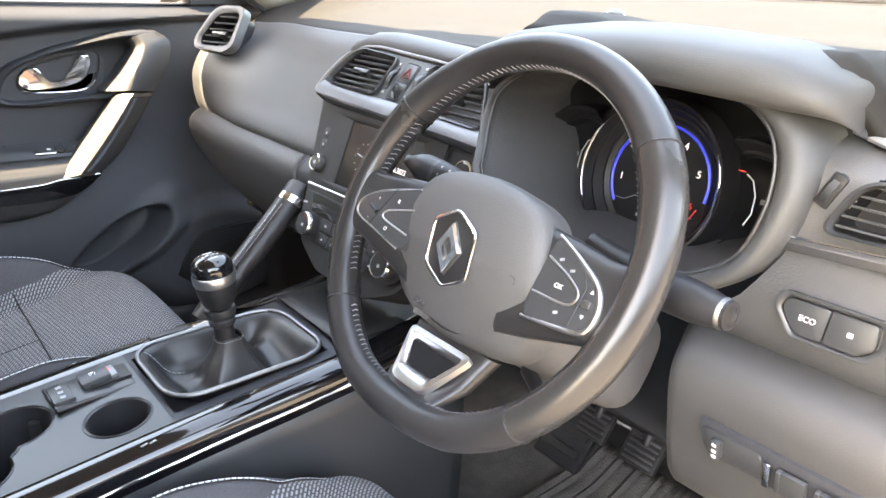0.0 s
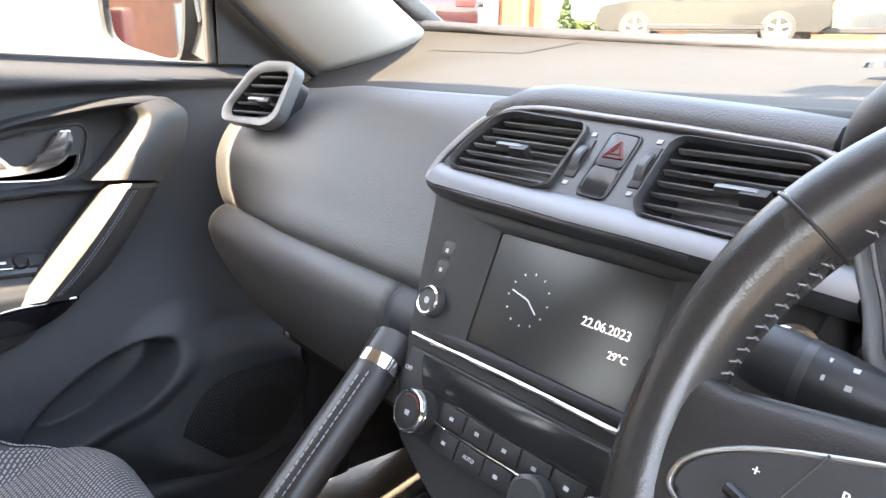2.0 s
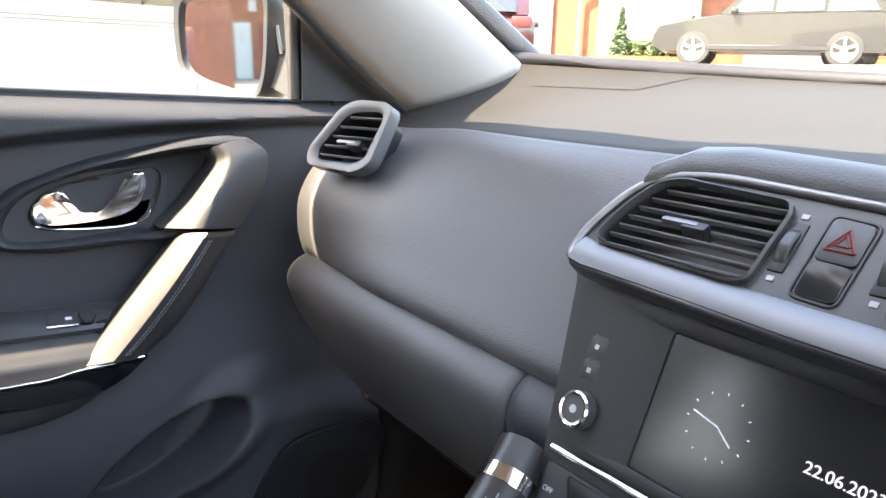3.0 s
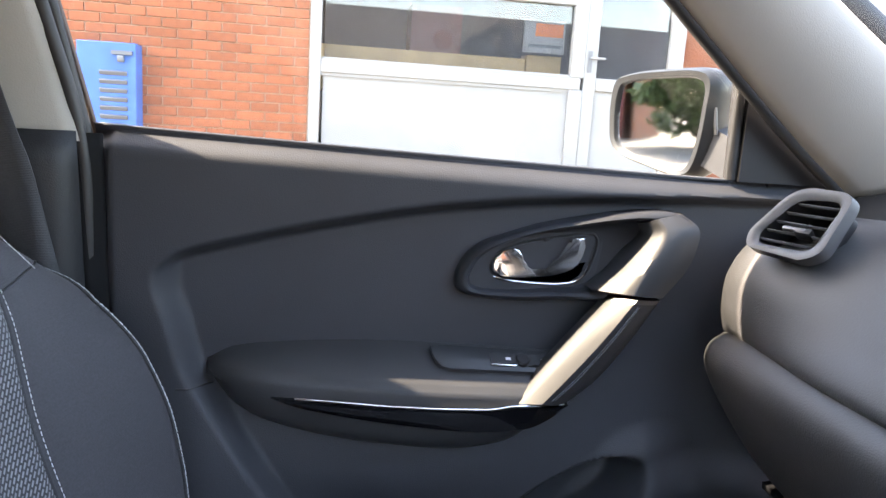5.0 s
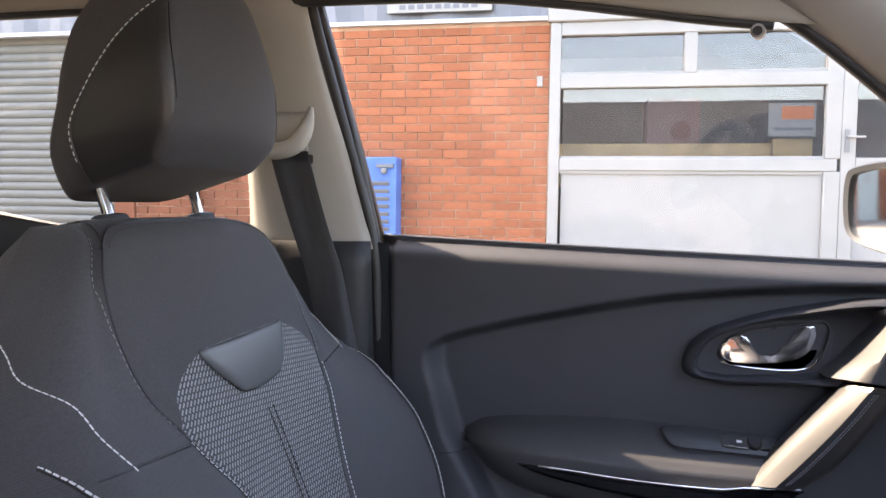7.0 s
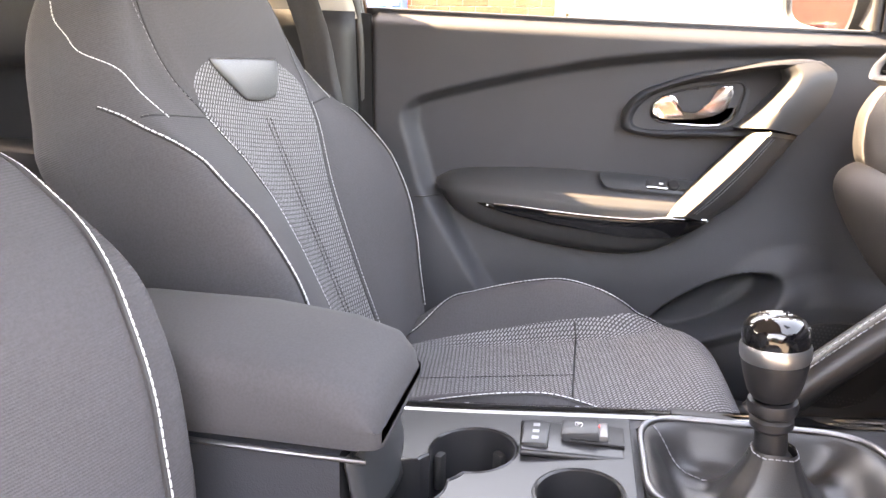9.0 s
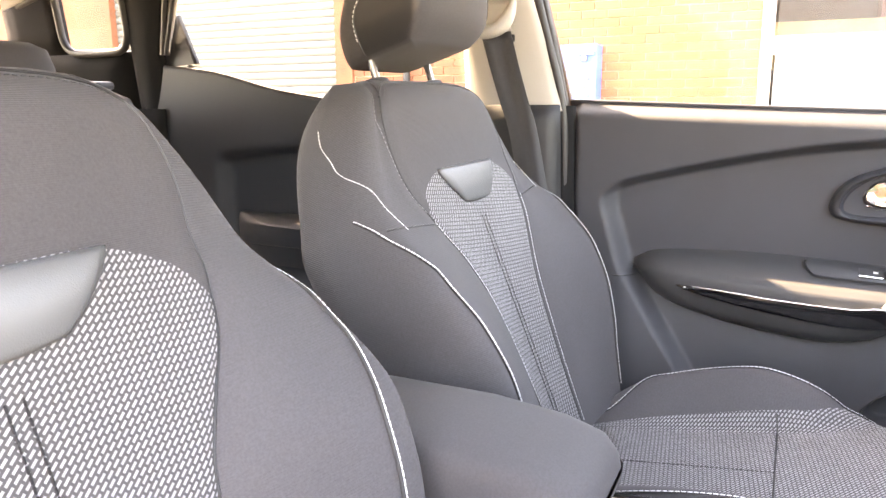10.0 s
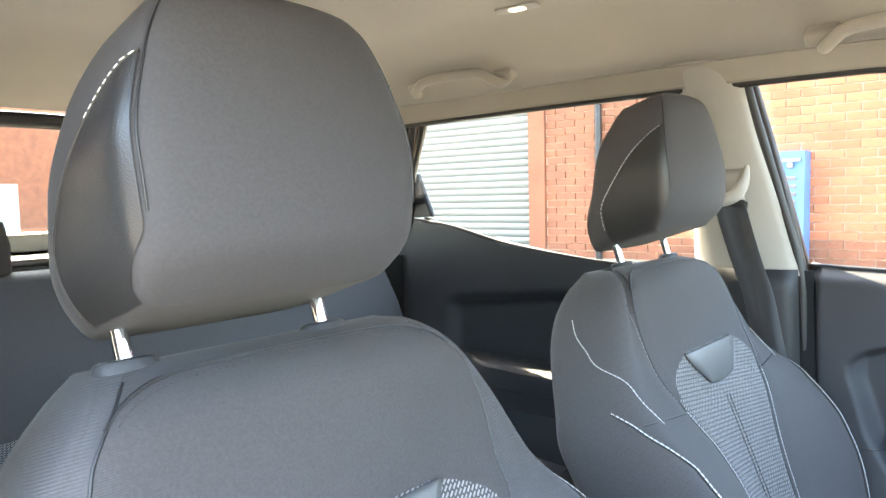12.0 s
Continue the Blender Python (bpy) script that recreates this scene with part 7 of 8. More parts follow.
def front_seat(x0, y0, z0, lean, cushion_at, head, label, pipe_in=0.0, shoulder_stitch=True):
    seat = thing("car_seat", label, "car seat", "front seats", at=(x0, -0.6, 0.32))
    TH = radians(lean)
    W = lambda h: table(h, (0.0, 0.240), (0.08, 0.258), (0.16, 0.273), (0.24, 0.288), (0.32, 0.297), (0.39, 0.291), (0.44, 0.268), (0.50, 0.240), (0.56, 0.201), (0.60, 0.168), (0.625, 0.14))
    INS = lambda h: pipe_in * (0.8 + smooth01(0.30 - h, 0.0, 0.15)) * smooth01(0.46 - h, 0.0, 0.08) + table(h, (0.0, 0.060), (0.12, 0.068), (0.19, 0.077), (0.26, 0.092), (0.33, 0.124), (0.365, 0.146), (0.40, 0.163), (0.44, 0.183), (0.50, 0.189), (0.545, 0.181), (0.59, 0.150), (0.625, 0.112))
    FOLD = lambda h: 0.4 * pipe_in + table(h, (0.0, 0.218), (0.08, 0.227), (0.16, 0.2376), (0.24, 0.254), (0.32, 0.267), (0.37, 0.264), (0.41, 0.245), (0.46, 0.220), (0.52, 0.196), (0.58, 0.160), (0.625, 0.118))
    CREST = lambda h: 0.8 * pipe_in * smooth01(0.38 - h, 0.0, 0.12) + table(h, (0.0, 0.040), (0.08, 0.0565), (0.14, 0.070), (0.20, 0.0763), (0.26, 0.071), (0.32, 0.051), (0.36, 0.032), (0.40, 0.008), (0.45, -0.010), (0.62, -0.012))
    DEEP = lambda h: table(h, (0.0, 0.105), (0.15, 0.118), (0.30, 0.140), (0.42, 0.165), (0.52, 0.165), (0.618, 0.140))
    bp = BackPad((x0, -0.728 + y0, 0.553 + z0), (0, -math.sin(TH), math.cos(TH)), (0, math.cos(TH), math.sin(TH)), 0.618, W, INS, FOLD, CREST, DEEP, (0.0, 0.060))
    OUTER = lambda h: min(W(h) - 0.003, table(h, (0.396, 0.242), (0.44, 0.2475), (0.49, 0.2385), (0.52, 0.224), (0.55, 0.205)))
    top = lambda a: table(abs(a), (0.0, 0.463), (0.070, 0.463), (0.100, 0.455), (0.135, 0.436), (0.165, 0.402))
    shell = sheet("backrest", lambda s, t: bp.back(W(t * 0.618) * math.sin((s - 0.5) * math.pi), t * 0.618), 25, 41, CLOTH, seat, "dark cloth seat back", lambda s, t: (s * 0.5, t * 0.618), sharp=75)
    ins_top = lambda s: top(lerp(-0.166, 0.166, s))
    pad_patch("insert", bp, lambda h: -INS(h), lambda h: INS(h), lambda s: 0.0, ins_top, WEAVE, shell, "dark cloth insert woven with pale flecks", 33, 49)
    pad_patch("head_panel", bp, lambda h: -INS(h), lambda h: INS(h), ins_top, lambda s: 0.618, CLOTH_HEAD, shell, "plain dark upper panel", 33, 33)
    for sx in (-1, 1):
        lo, hi = (INS, W) if sx > 0 else (lambda h: -W(h), lambda h: -INS(h))
        pad_patch("wing", bp, lo, hi, lambda s: 0.0, lambda s: 0.618, CLOTH, shell, "dark ribbed cloth side wing", 25, 61, side=sx)
        # piping that runs along the crest of the wing and turns behind the shoulder
        low = [(FOLD(h) - pipe_in * smooth01(0.36 - h, 0.0, 0.10), h) for h in np.linspace(0.02, 0.34, 50)]
        high = catmull([(low[-1][0], 0.34, 0), (0.275, 0.364, 0), (0.278, 0.389, 0), (0.2755, 0.412, 0), (0.2725, 0.425, 0)], 8)
        pipe = [bp.front(sx * a, h, 0.0012) for a, h in low] + [bp.front(sx * min(q.x, W(q.y)), q.y, 0.0012) for q in high[1:]]
        tube("piping", pipe, 0.0022, PIPING, shell, n=6)
        stitches("piping_stitch", [p + (bp.n + Vector((sx * 0.4, 0, 0))) * 0.0022 for p in pipe], THREAD, shell, 0.0048, 0.0024, 0.0011)
        if shoulder_stitch:
            stitches("seam_stitch", [bp.front(sx * (INS(h) + 0.004), h, 0.0014) for h in np.linspace(0.02, 0.395, 60)], THREAD, shell, 0.0034, 0.0026, 0.00055)
            stitches("seam_stitch", [bp.front(sx * (INS(h) + 0.003), h, 0.0012) for h in np.linspace(0.41, 0.590, 34)], THREAD_GREY, shell, 0.0036, 0.0030, 0.00035)
        tube("panel_seam", [bp.front(sx * (INS(h) - 0.001), h, 0.0002) for h in np.linspace(0.40, 0.600, 30)], 0.0013, TRIM_DARK, shell, n=6)
        outer = [bp.front(sx * OUTER(h), h, 0.0014) for h in np.linspace(0.398, 0.478, 9)]
        for u in np.linspace(0.12, 1.0, 10):
            h = lerp(0.478, 0.556, u)
            outer.append(bp.front(sx * (W(h) - 0.003), h, 0.0014).lerp(bp.back(sx * W(h), h), min(1.0, 1.15 * u)) + Vector((sx * 0.0030, 0, 0)))
        outer = catmull(outer[::3] + outer[-1:], 10)
        if shoulder_stitch:
            stitches("seam_stitch", outer, THREAD, shell, 0.0044, 0.0020, 0.0007)
        if shoulder_stitch:
            tube("panel_seam", [bp.front(sx * lerp(INS(0.392), W(0.396) * 0.935, k), 0.390 + 0.012 * k, 0.0004) for k in np.linspace(0, 1, 16)], 0.0012, TRIM_DARK, shell, n=6)
        tube("insert_seam", [bp.front(sx * INS(h), h, 0.0002) for h in np.linspace(0.0, 0.40, 40)], 0.0015, TRIM_DARK, shell, n=6)
    for off in (-0.006, 0.006):
        stitches("centre_seam", [bp.front(off, h, 0.0010) for h in np.linspace(0.02, 0.38, 40)], TRIM_DARK, shell, 0.0045, 0.002, 0.0009)
    # vinyl tab below the head panel
    def tab(s, t):
        h = lerp(0.462, 0.408 - 0.004 * math.sin(math.pi * s), t)
        half_w = lerp(0.096, 0.046, t ** 1.5)
        return bp.front(lerp(-half_w, half_w, s), h, 0.003 + 0.007 * math.sin(math.pi * t) ** 0.6 * math.sin(math.pi * s) ** 0.3)
    sheet("badge_tab", tab, 21, 13, VINYL, shell, "smooth grey vinyl tab", thick=0.003)
    # top seam
    tube("top_seam", [bp.front(a, 0.601 - 0.029 * abs(a / 0.165) ** 6, 0.0004) for a in np.linspace(-0.165, 0.165, 50)], 0.0017, TRIM_DARK, shell, n=6)
    stitches("top_stitch", [bp.front(a, 0.595 - 0.029 * abs(a / 0.165) ** 6, 0.0008) for a in np.linspace(-0.160, 0.160, 50)], TRIM_DARK, shell, 0.0036, 0.0026, 0.0005)
    # cushion
    CW = lambda h: table(h, (0.0, 0.225), (0.10, 0.245), (0.30, 0.258), (0.42, 0.250), (0.52, 0.21))
    CI = lambda h: table(h, (0.0, 0.125), (0.2, 0.155), (0.34, 0.178), (0.43, 0.225), (0.47, 0.222), (0.52, 0.19))
    CWING = lambda h: table(h, (0.0, 0.020), (0.12, 0.085), (0.27, 0.105), (0.36, 0.075), (0.45, 0.010))
    ph = radians(7.5)
    cx, cy = cushion_at
    cp = Pad((cx, cy, 0.532), (0, math.cos(ph), math.sin(ph)), (0, -math.sin(ph), math.cos(ph)), 0.520, CW, CI, CWING, 0.17, (0.0, 0.070))
    base = sheet("cushion", lambda s, t: cp.back(CW(t * 0.52) * math.sin((s - 0.5) * math.pi), t * 0.52), 25, 31, CLOTH, seat, "dark cloth seat cushion", lambda s, t: (s * 0.5, t * 0.52), sharp=75)
    pad_patch("insert", cp, lambda h: -CI(h), lambda h: CI(h), lambda s: 0.0, lambda s: 0.302, WEAVE, base, "dark cloth insert woven with pale flecks", 33, 33)
    pad_patch("front_insert", cp, lambda h: -CI(h), lambda h: CI(h), lambda s: 0.302, lambda s: 0.52, WEAVE, base, "dark cloth insert woven with pale flecks", 33, 33, lift=0.0005)
    tube("cross_seam", [cp.front(a, 0.302, 0.0002) for a in np.linspace(-0.165, 0.165, 20)], 0.0014, TRIM_DARK, base, n=6)
    stitches("centre_seam", [cp.front(0, h, 0.0008) for h in np.linspace(0.0, 0.30, 30)], TRIM_DARK, base, 0.0045, 0.002, 0.0009)
    for sx in (-1, 1):
        lo, hi = (CI, CW) if sx > 0 else (lambda h: -CW(h), lambda h: -CI(h))
        pad_patch("wing", cp, lo, hi, lambda s: 0.0, lambda s: 0.52, CLOTH, base, "dark ribbed cloth side wing", 25, 49, side=sx)
        pipe = [cp.front(sx * lerp(CI(h) + 0.012, CW(h) * 0.84, smooth01(h, 0.02, 0.14) * (1 - smooth01(h, 0.36, 0.50))), h, 0.0018) for h in np.linspace(0.02, 0.50, 60)]
        tube("piping", pipe, 0.0014, TRIM_DARK, base, n=6)
        stitches("piping_stitch", [p + cp.n * 0.0012 for p in pipe], THREAD, base, 0.0044, 0.0026, 0.0010)
    # base and runners
    rbox("seat_base", (0.44, 0.42, 0.14), TRIM_DARK, seat, pose(cx, -0.55, 0.40), 0.02, 2, "black seat base")
    # head restraint: a boxy pad with flat sides, a crowned front and a back that slopes to the top
    hx, hy, hz = head
    tilt = radians(18)
    hu, hn = Vector((0, -math.sin(tilt), math.cos(tilt))), Vector((0, math.cos(tilt), math.sin(tilt)))

    def hr_point(v, phi, lift=0.0):
        wd = table(v, (-1.0, 0.110), (-0.55, 0.124), (-0.1, 0.127), (0.45, 0.113), (0.8, 0.096), (1.0, 0.082)) + lift
        fr = table(v, (-1.0, 0.004), (-0.8, 0.036), (-0.55, 0.048), (-0.1, 0.060), (0.45, 0.067), (1.0, 0.072)) + lift
        bk = table(v, (-1.0, -0.114), (-0.55, -0.103), (-0.1, -0.074), (0.45, -0.050), (1.0, 0.0)) - lift
        e = max(0.0, 1 - abs(v) ** 10) ** 0.5
        c, s_ = math.cos(phi), math.sin(phi)
        n = 9.0
        k = (abs(c) ** n + abs(s_) ** n) ** (-1 / n)
        c, s_ = c * k, s_ * k
        d = fr * s_ * (0.80 + 0.20 * e) if s_ > 0 else -bk * s_
        if s_ > 0:
            d += 0.014 * (1 - c * c) * s_ * e
        else:
            d -= 0.010 * (1 - c * c) * -s_ * e
        c *= 1 + 0.008 * (1 - s_ * s_) * e
        return Vector((hx, hy, hz)) + Vector((wd * c * (0.86 + 0.14 * e), 0, 0)) + hu * 0.101 * v + hn * d
    levels = [-1, -0.985, -0.96, -0.92, -0.86] + list(np.linspace(-0.78, 0.78, 27)) + [0.86, 0.92, 0.96, 0.985, 1.0]
    rings = [[hr_point(v, k * math.tau / 80) for k in range(80)] for v in levels]
    rings = [[rings[0][k].lerp(sum(rings[0], Vector()) / 80, 0.5) for k in range(80)]] + rings + [[rings[-1][k].lerp(sum(rings[-1], Vector()) / 80, 0.5) + hu * 0.003 for k in range(80)]]
    hd = loft("headrest", rings, CLOTH_HEAD, seat, "dark cloth head restraint with vinyl sides", sharp=80)
    F = math.pi / 4
    for sx in (-1, 1):
        def cheek(s, t, sx=sx, lift=0.0012):
            """s from the front fold to the rear stitch, t from below to above."""
            v = lerp(-0.96, 0.46, t)
            front = 0.97 * F - 0.75 * F * (1 - smooth01(t, 0.0, 0.30)) ** 1.6
            rear = lerp(-0.70 * F, 0.97 * F, max(0.0, (t - 0.34) / 0.66) ** 2.0)
            phi = lerp(front, rear, s)
            return hr_point(v, phi if sx > 0 else math.pi - phi, lift)
        sheet("cheek", cheek, 21, 33, VINYL_BLACK, hd, "smooth black vinyl cheek", sharp=80)
        rear_line = [cheek(1.0, t, lift=0.0022) for t in np.linspace(0.02, 1, 44)]
        stitches("cheek_stitch", rear_line[6 if shoulder_stitch else 36:], THREAD, hd, 0.0036, 0.0030, 0.0005)
        tube("cheek_seam", [cheek(1.0, t, lift=0.001) for t in np.linspace(0, 1, 40)], 0.0012, TRIM_DARK, hd, n=6)
        tube("fold_seam", [hr_point(v, F if sx > 0 else math.pi - F, 0.0002) for v in np.linspace(-0.50, 0.97, 40)], 0.0009, TRIM_DARK, hd, n=6)
        foot = Vector((hx + sx * 0.090, hy - 0.028, 1.105))
        tube("post", [foot + hu * 0.09, foot - hu * 0.01], 0.0062, CHROME, hd, "chrome headrest post", n=16)
        lathe("post_sleeve", [(0.021, -0.014), (0.021, 0.0), (0.019, 0.0035), (0.015, 0.005), (0.0065, 0.005)], TRIM, hd, Matrix.Translation(foot) @ Matrix.Rotation(radians(12), 4, "X") @ Matrix.Diagonal((1.15, 0.72, 1, 1)), 28, "dark grey post sleeve")
    return seat


front_seat(-0.368, 0.0, 0.0, 21.5, (-0.372, -0.735), (-0.398, -0.980, 1.254), "black cloth front passenger seat with woven insert and white stitching")
front_seat(0.377, -0.017, -0.0126, 18.8, (0.398, -0.705), (0.410, -0.963, 1.247), "black cloth driver's seat with woven insert and white stitching", 0.022, False)

# ---- rear ----
rear = thing("rear_bench", "dark cloth rear seat bench with woven panels", "rear seat", at=(0, -1.7, 0.4))
loft("bench_back", [[Vector((x, y, z)) for y, z in ((-1.72, 0.58), (-1.70, 0.70), (-1.80, 0.95), (-1.88, 1.085), (-1.93, 1.10), (-2.00, 1.07), (-1.93, 0.60))] for x in (-0.63, -0.60, -0.2, 0.2, 0.6, 0.63)], CLOTH, rear, "dark cloth bench back")
loft("bench_cushion", [[Vector((x, y, z)) for y, z in ((-1.78, 0.40), (-1.80, 0.60), (-1.50, 0.625), (-1.30, 0.61), (-1.26, 0.55), (-1.28, 0.36))] for x in (-0.64, -0.61, -0.2, 0.2, 0.6, 0.64)], CLOTH, rear, "dark cloth bench cushion")
for cxx in (-0.36, 0.36):
    sheet("woven_panel", lambda s, t: (lerp(cxx - 0.16, cxx + 0.16, s), lerp(-1.700, -1.756, t) + 0.012, lerp(0.62, 0.84, t) + 0.008), 5, 9, WEAVE, rear, "woven flecked panel", lambda s, t: (s * 0.32, t * 0.36), thick=0.004)
    rh = thing("rear_headrest", "low black headrest on the rear bench", "headrest", "rear headrests", at=(cxx, -1.93, 1.12))
    loft("pad", [[Vector((cxx + w * math.copysign(abs(math.cos(a)) ** 0.6, math.cos(a)), -1.945 + d * math.copysign(abs(math.sin(a)) ** 0.6, math.sin(a)) - (z - 1.1) * 0.3, z)) for a in np.linspace(0, math.tau, 25)[:-1]] for w, d, z in ((0.09, 0.03, 1.085), (0.12, 0.05, 1.10), (0.125, 0.055, 1.15), (0.12, 0.05, 1.19), (0.09, 0.03, 1.205))], CLOTH_HEAD, rh)
rbelt = thing("rear_seat_belt", "grey webbing belt across the rear seat back", "seat belt", at=(-0.5, -1.85, 0.9))
sheet("webbing", lambda s, t: (lerp(-0.575, -0.585, t) + (s - 0.5) * 0.044, lerp(-1.90, -1.735, t), lerp(1.10, 0.76, t)), 4, 9, BELT, rbelt, uvfn=lambda s, t: (s * 0.044, t * 0.4), thick=0.0014)
rbox("belt_anchor", (0.06, 0.05, 0.02), TRIM, rbelt, pose(-0.575, -1.92, 1.115), 0.01)

rdoor = thing("door_2", "closed rear door with dark plastic lining", "door", kind="structure", at=(-0.73, -1.45, 0.4))


def rd_top(y):
    return table(y, (-1.93, 1.172), (-1.72, 1.150), (-1.5, 1.10), (-1.25, 1.068), (-1.05, 1.055))


def rd_x(y, z):
    g = table(y, (-1.8, 0.94), (-1.6, 0.965), (-1.35, 0.99), (-1.05, 1.01))
    x = -0.722 - 0.026 * smooth01(g - z, -0.004, 0.022) * smooth01(y, -1.72, -1.68)
    x += 0.03 * smooth01(0.80 - z, 0.0, 0.2)
    return x


sheet("lining", lambda s, t: (rd_x(lerp(-1.93, -1.06, s), lerp(0.36, rd_top(lerp(-1.93, -1.06, s)), t)), lerp(-1.93, -1.06, s), lerp(0.36, rd_top(lerp(-1.93, -1.06, s)), t)), 81, 71, TRIM, rdoor, thick=0.006, sharp=60)
sheet("sill_cap", lambda s, t: (lerp(-0.722, -0.772, t), lerp(-1.76, -1.06, s), rd_top(lerp(-1.76, -1.06, s)) + 0.002 - 0.05 * t), 31, 6, TRIM, rdoor, thick=0.004)
loft("armrest", [[Vector((-0.75 + w * k, y, z)) for k, z in ((0, 0.815), (0.7, 0.812), (1.0, 0.795), (1.02, 0.75), (0.8, 0.70), (0, 0.69))] for y, w in ((-1.66, 0.02), (-1.60, 0.06), (-1.45, 0.08), (-1.15, 0.08), (-1.10, 0.06))], TRIM, rdoor, "charcoal armrest")
rbox("switch", (0.02, 0.06, 0.008), TRIM_DARK, rdoor, pose(-0.70, -1.30, 0.815), 0.003)
tube("armrest_seam", [(-0.667, -1.58, 0.752), (-0.667, -1.12, 0.748)], 0.0012, TRIM_DARK, rdoor, n=6)
loft("corner_trim", [[Vector((x, y, z)) for y, z in ((-1.772, 1.166), (-1.818, 1.278), (-1.845, 1.275), (-1.87, 1.16))] for x in (-0.752, -0.736)], PANEL, rdoor, "dark corner trim at the rear of the window", sharp=20)
tube("corner_seal", [(-0.744, -1.770, 1.166), (-0.740, -1.816, 1.280)], 0.006, RUBBER, rdoor)
tube("window_seal", catmull([(-0.735, -1.79, 1.160), (-0.735, -1.6, 1.115), (-0.735, -1.3, 1.066), (-0.735, -1.06, 1.046)], 6), 0.006, RUBBER, rdoor)

# ---- the yard ----
def ground_z(x, y):
    """A yard that rises gently to the workshop and ahead."""
    z = 0.55 * smooth01(-x, 1.6, 5.6) * (1 - smooth01(-y, 4, 16))
    return lerp(z, 1.48, smooth01(y, 3, 13)) - 0.2 * smooth01(-y, 8, 24)


YARD = material("worn_yard_surface", (0.13, 0.12, 0.105), 0.9, grain=0.6, grain_size=0.02, vary=0.22, vary_size=1.4)
vals = [-900, -300, -120, -60, -40, -30] + list(np.linspace(-24, 24, 49)) + [30, 40, 60, 120, 300, 900]
gv = [(x, y, ground_z(x, y)) for y in vals for x in vals]
ng = len(vals)
gfaces = [(j * ng + i, j * ng + i + 1, (j + 1) * ng + i + 1, (j + 1) * ng + i) for j in range(ng - 1) for i in range(ng - 1)]
tagged(mk("ground", gv, gfaces, YARD, None, "worn pale concrete yard", None, True, 60, "structure"), category="ground")

FX = -5.90
UPVC = material("white_upvc", (0.31, 0.31, 0.30), 0.4, vary=0.04)
MORTAR = material("mortar", (0.56, 0.38, 0.28), 0.95, grain=0.5, grain_size=0.01)
PLAIN_BRICK = material("plain_red_brick", (0.19, 0.066, 0.034), 0.9, grain=0.6, grain_size=0.02, vary=0.2, vary_size=0.3)
BLUE = material("blue_paint", (0.06, 0.17, 0.50), 0.45, vary=0.12)
CLADDING = material("grey_cladding", (0.16, 0.17, 0.19), 0.45, 0.3, vary=0.08)
SHUTTER = material("pale_shutter", (0.125, 0.13, 0.122), 0.5, vary=0.05)
GREY_SHUTTER = material("grey_shutter", (0.11, 0.115, 0.12), 0.5, vary=0.06)
DIM_ROOM = material("dim_interior", (0.10, 0.10, 0.11), 0.8, vary=0.3, vary_size=0.4)
TAN = material("tan_counter", (0.55, 0.38, 0.20), 0.6, vary=0.15)
OFFICE_PANE = glass_like("office_pane", (0.8, 0.82, 0.84), 0.14)
ORANGE = material("orange_print", (0.75, 0.22, 0.08), 0.6)
unit = thing("workshop_building", "red brick workshop unit with white framed windows and grey cladding", "building", at=(FX, 0, 0))


def slab(name, x0, x1, y0, y1, z0, z1, mat, parent, label="", bevel=0.0):
    return rbox(name, (abs(x1 - x0), abs(y1 - y0), abs(z1 - z0)), mat, parent, pose((x0 + x1) / 2, (y0 + y1) / 2, (z0 + z1) / 2), bevel, 1, label)


brick_wall = slab("brick_wall", FX - 0.22, FX - 0.012, -4.74, -0.755, 0.2, 2.68, MORTAR, unit, "red brick wall with pale mortar")
slab("pier", FX - 0.22, FX, -9.6, -8.05, 0.0, 2.75, PLAIN_BRICK, unit)
slab("far_wall", FX - 0.25, FX - 0.02, -16.5, -9.6, -0.3, 3.4, PLAIN_BRICK, unit)
slab("end_wall", FX - 0.22, FX - 0.01, 2.42, 3.3, 0.2, 2.70, PLAIN_BRICK, unit)
# steel cladding above the bricks
n = 90
cl = [[(FX - 0.02 + (0.03 if (i // 2) % 2 else 0.0), lerp(-8.2, 3.3, i / (n - 1)), z) for i in range(n)] for z in (2.70, 3.9)]
mk("cladding", cl[0] + cl[1], [(i, i + 1, n + i + 1, n + i) for i in range(n - 1)], CLADDING, unit, "ribbed grey steel cladding", None, False)
slab("cladding_drip", FX - 0.03, FX + 0.045, -8.2, -0.76, 2.678, 2.712, SILVER_PAINT, unit)
sign = slab("sign_board", FX + 0.03, FX + 0.05, -2.16, -1.25, 2.775, 3.3, UPVC, unit, "white sign board")
for k in range(9):
    slab("sign_line", FX + 0.05, FX + 0.053, -2.05 + k * 0.078, -2.05 + k * 0.078 + 0.055, 2.80, 2.84, CLADDING, sign)
# pale roller shutter
for k in range(30):
    z = 0.60 + k * 0.078
    bm = bmesh.new()
    prof_ = [(0.0, 0.0), (0.014, 0.012), (0.018, 0.039), (0.014, 0.066), (0.0, 0.078)]
    vs = [[bm.verts.new((FX - 0.10 + px, y, z + pz)) for px, pz in prof_] for y in (-8.05, -4.74)]
    for i in range(4):
        bm.faces.new((vs[0][i], vs[0][i + 1], vs[1][i + 1], vs[1][i]))
    part("shutter_slat", bm, SHUTTER, unit, sharp=80)
slab("shutter_guide", FX - 0.02, FX + 0.03, -4.80, -4.60, 0.2, 2.95, PLAIN_BRICK, unit)
slab("shutter_backing", FX - 0.2, FX - 0.11, -8.05, -4.72, 0.2, 2.95, SHUTTER, unit)
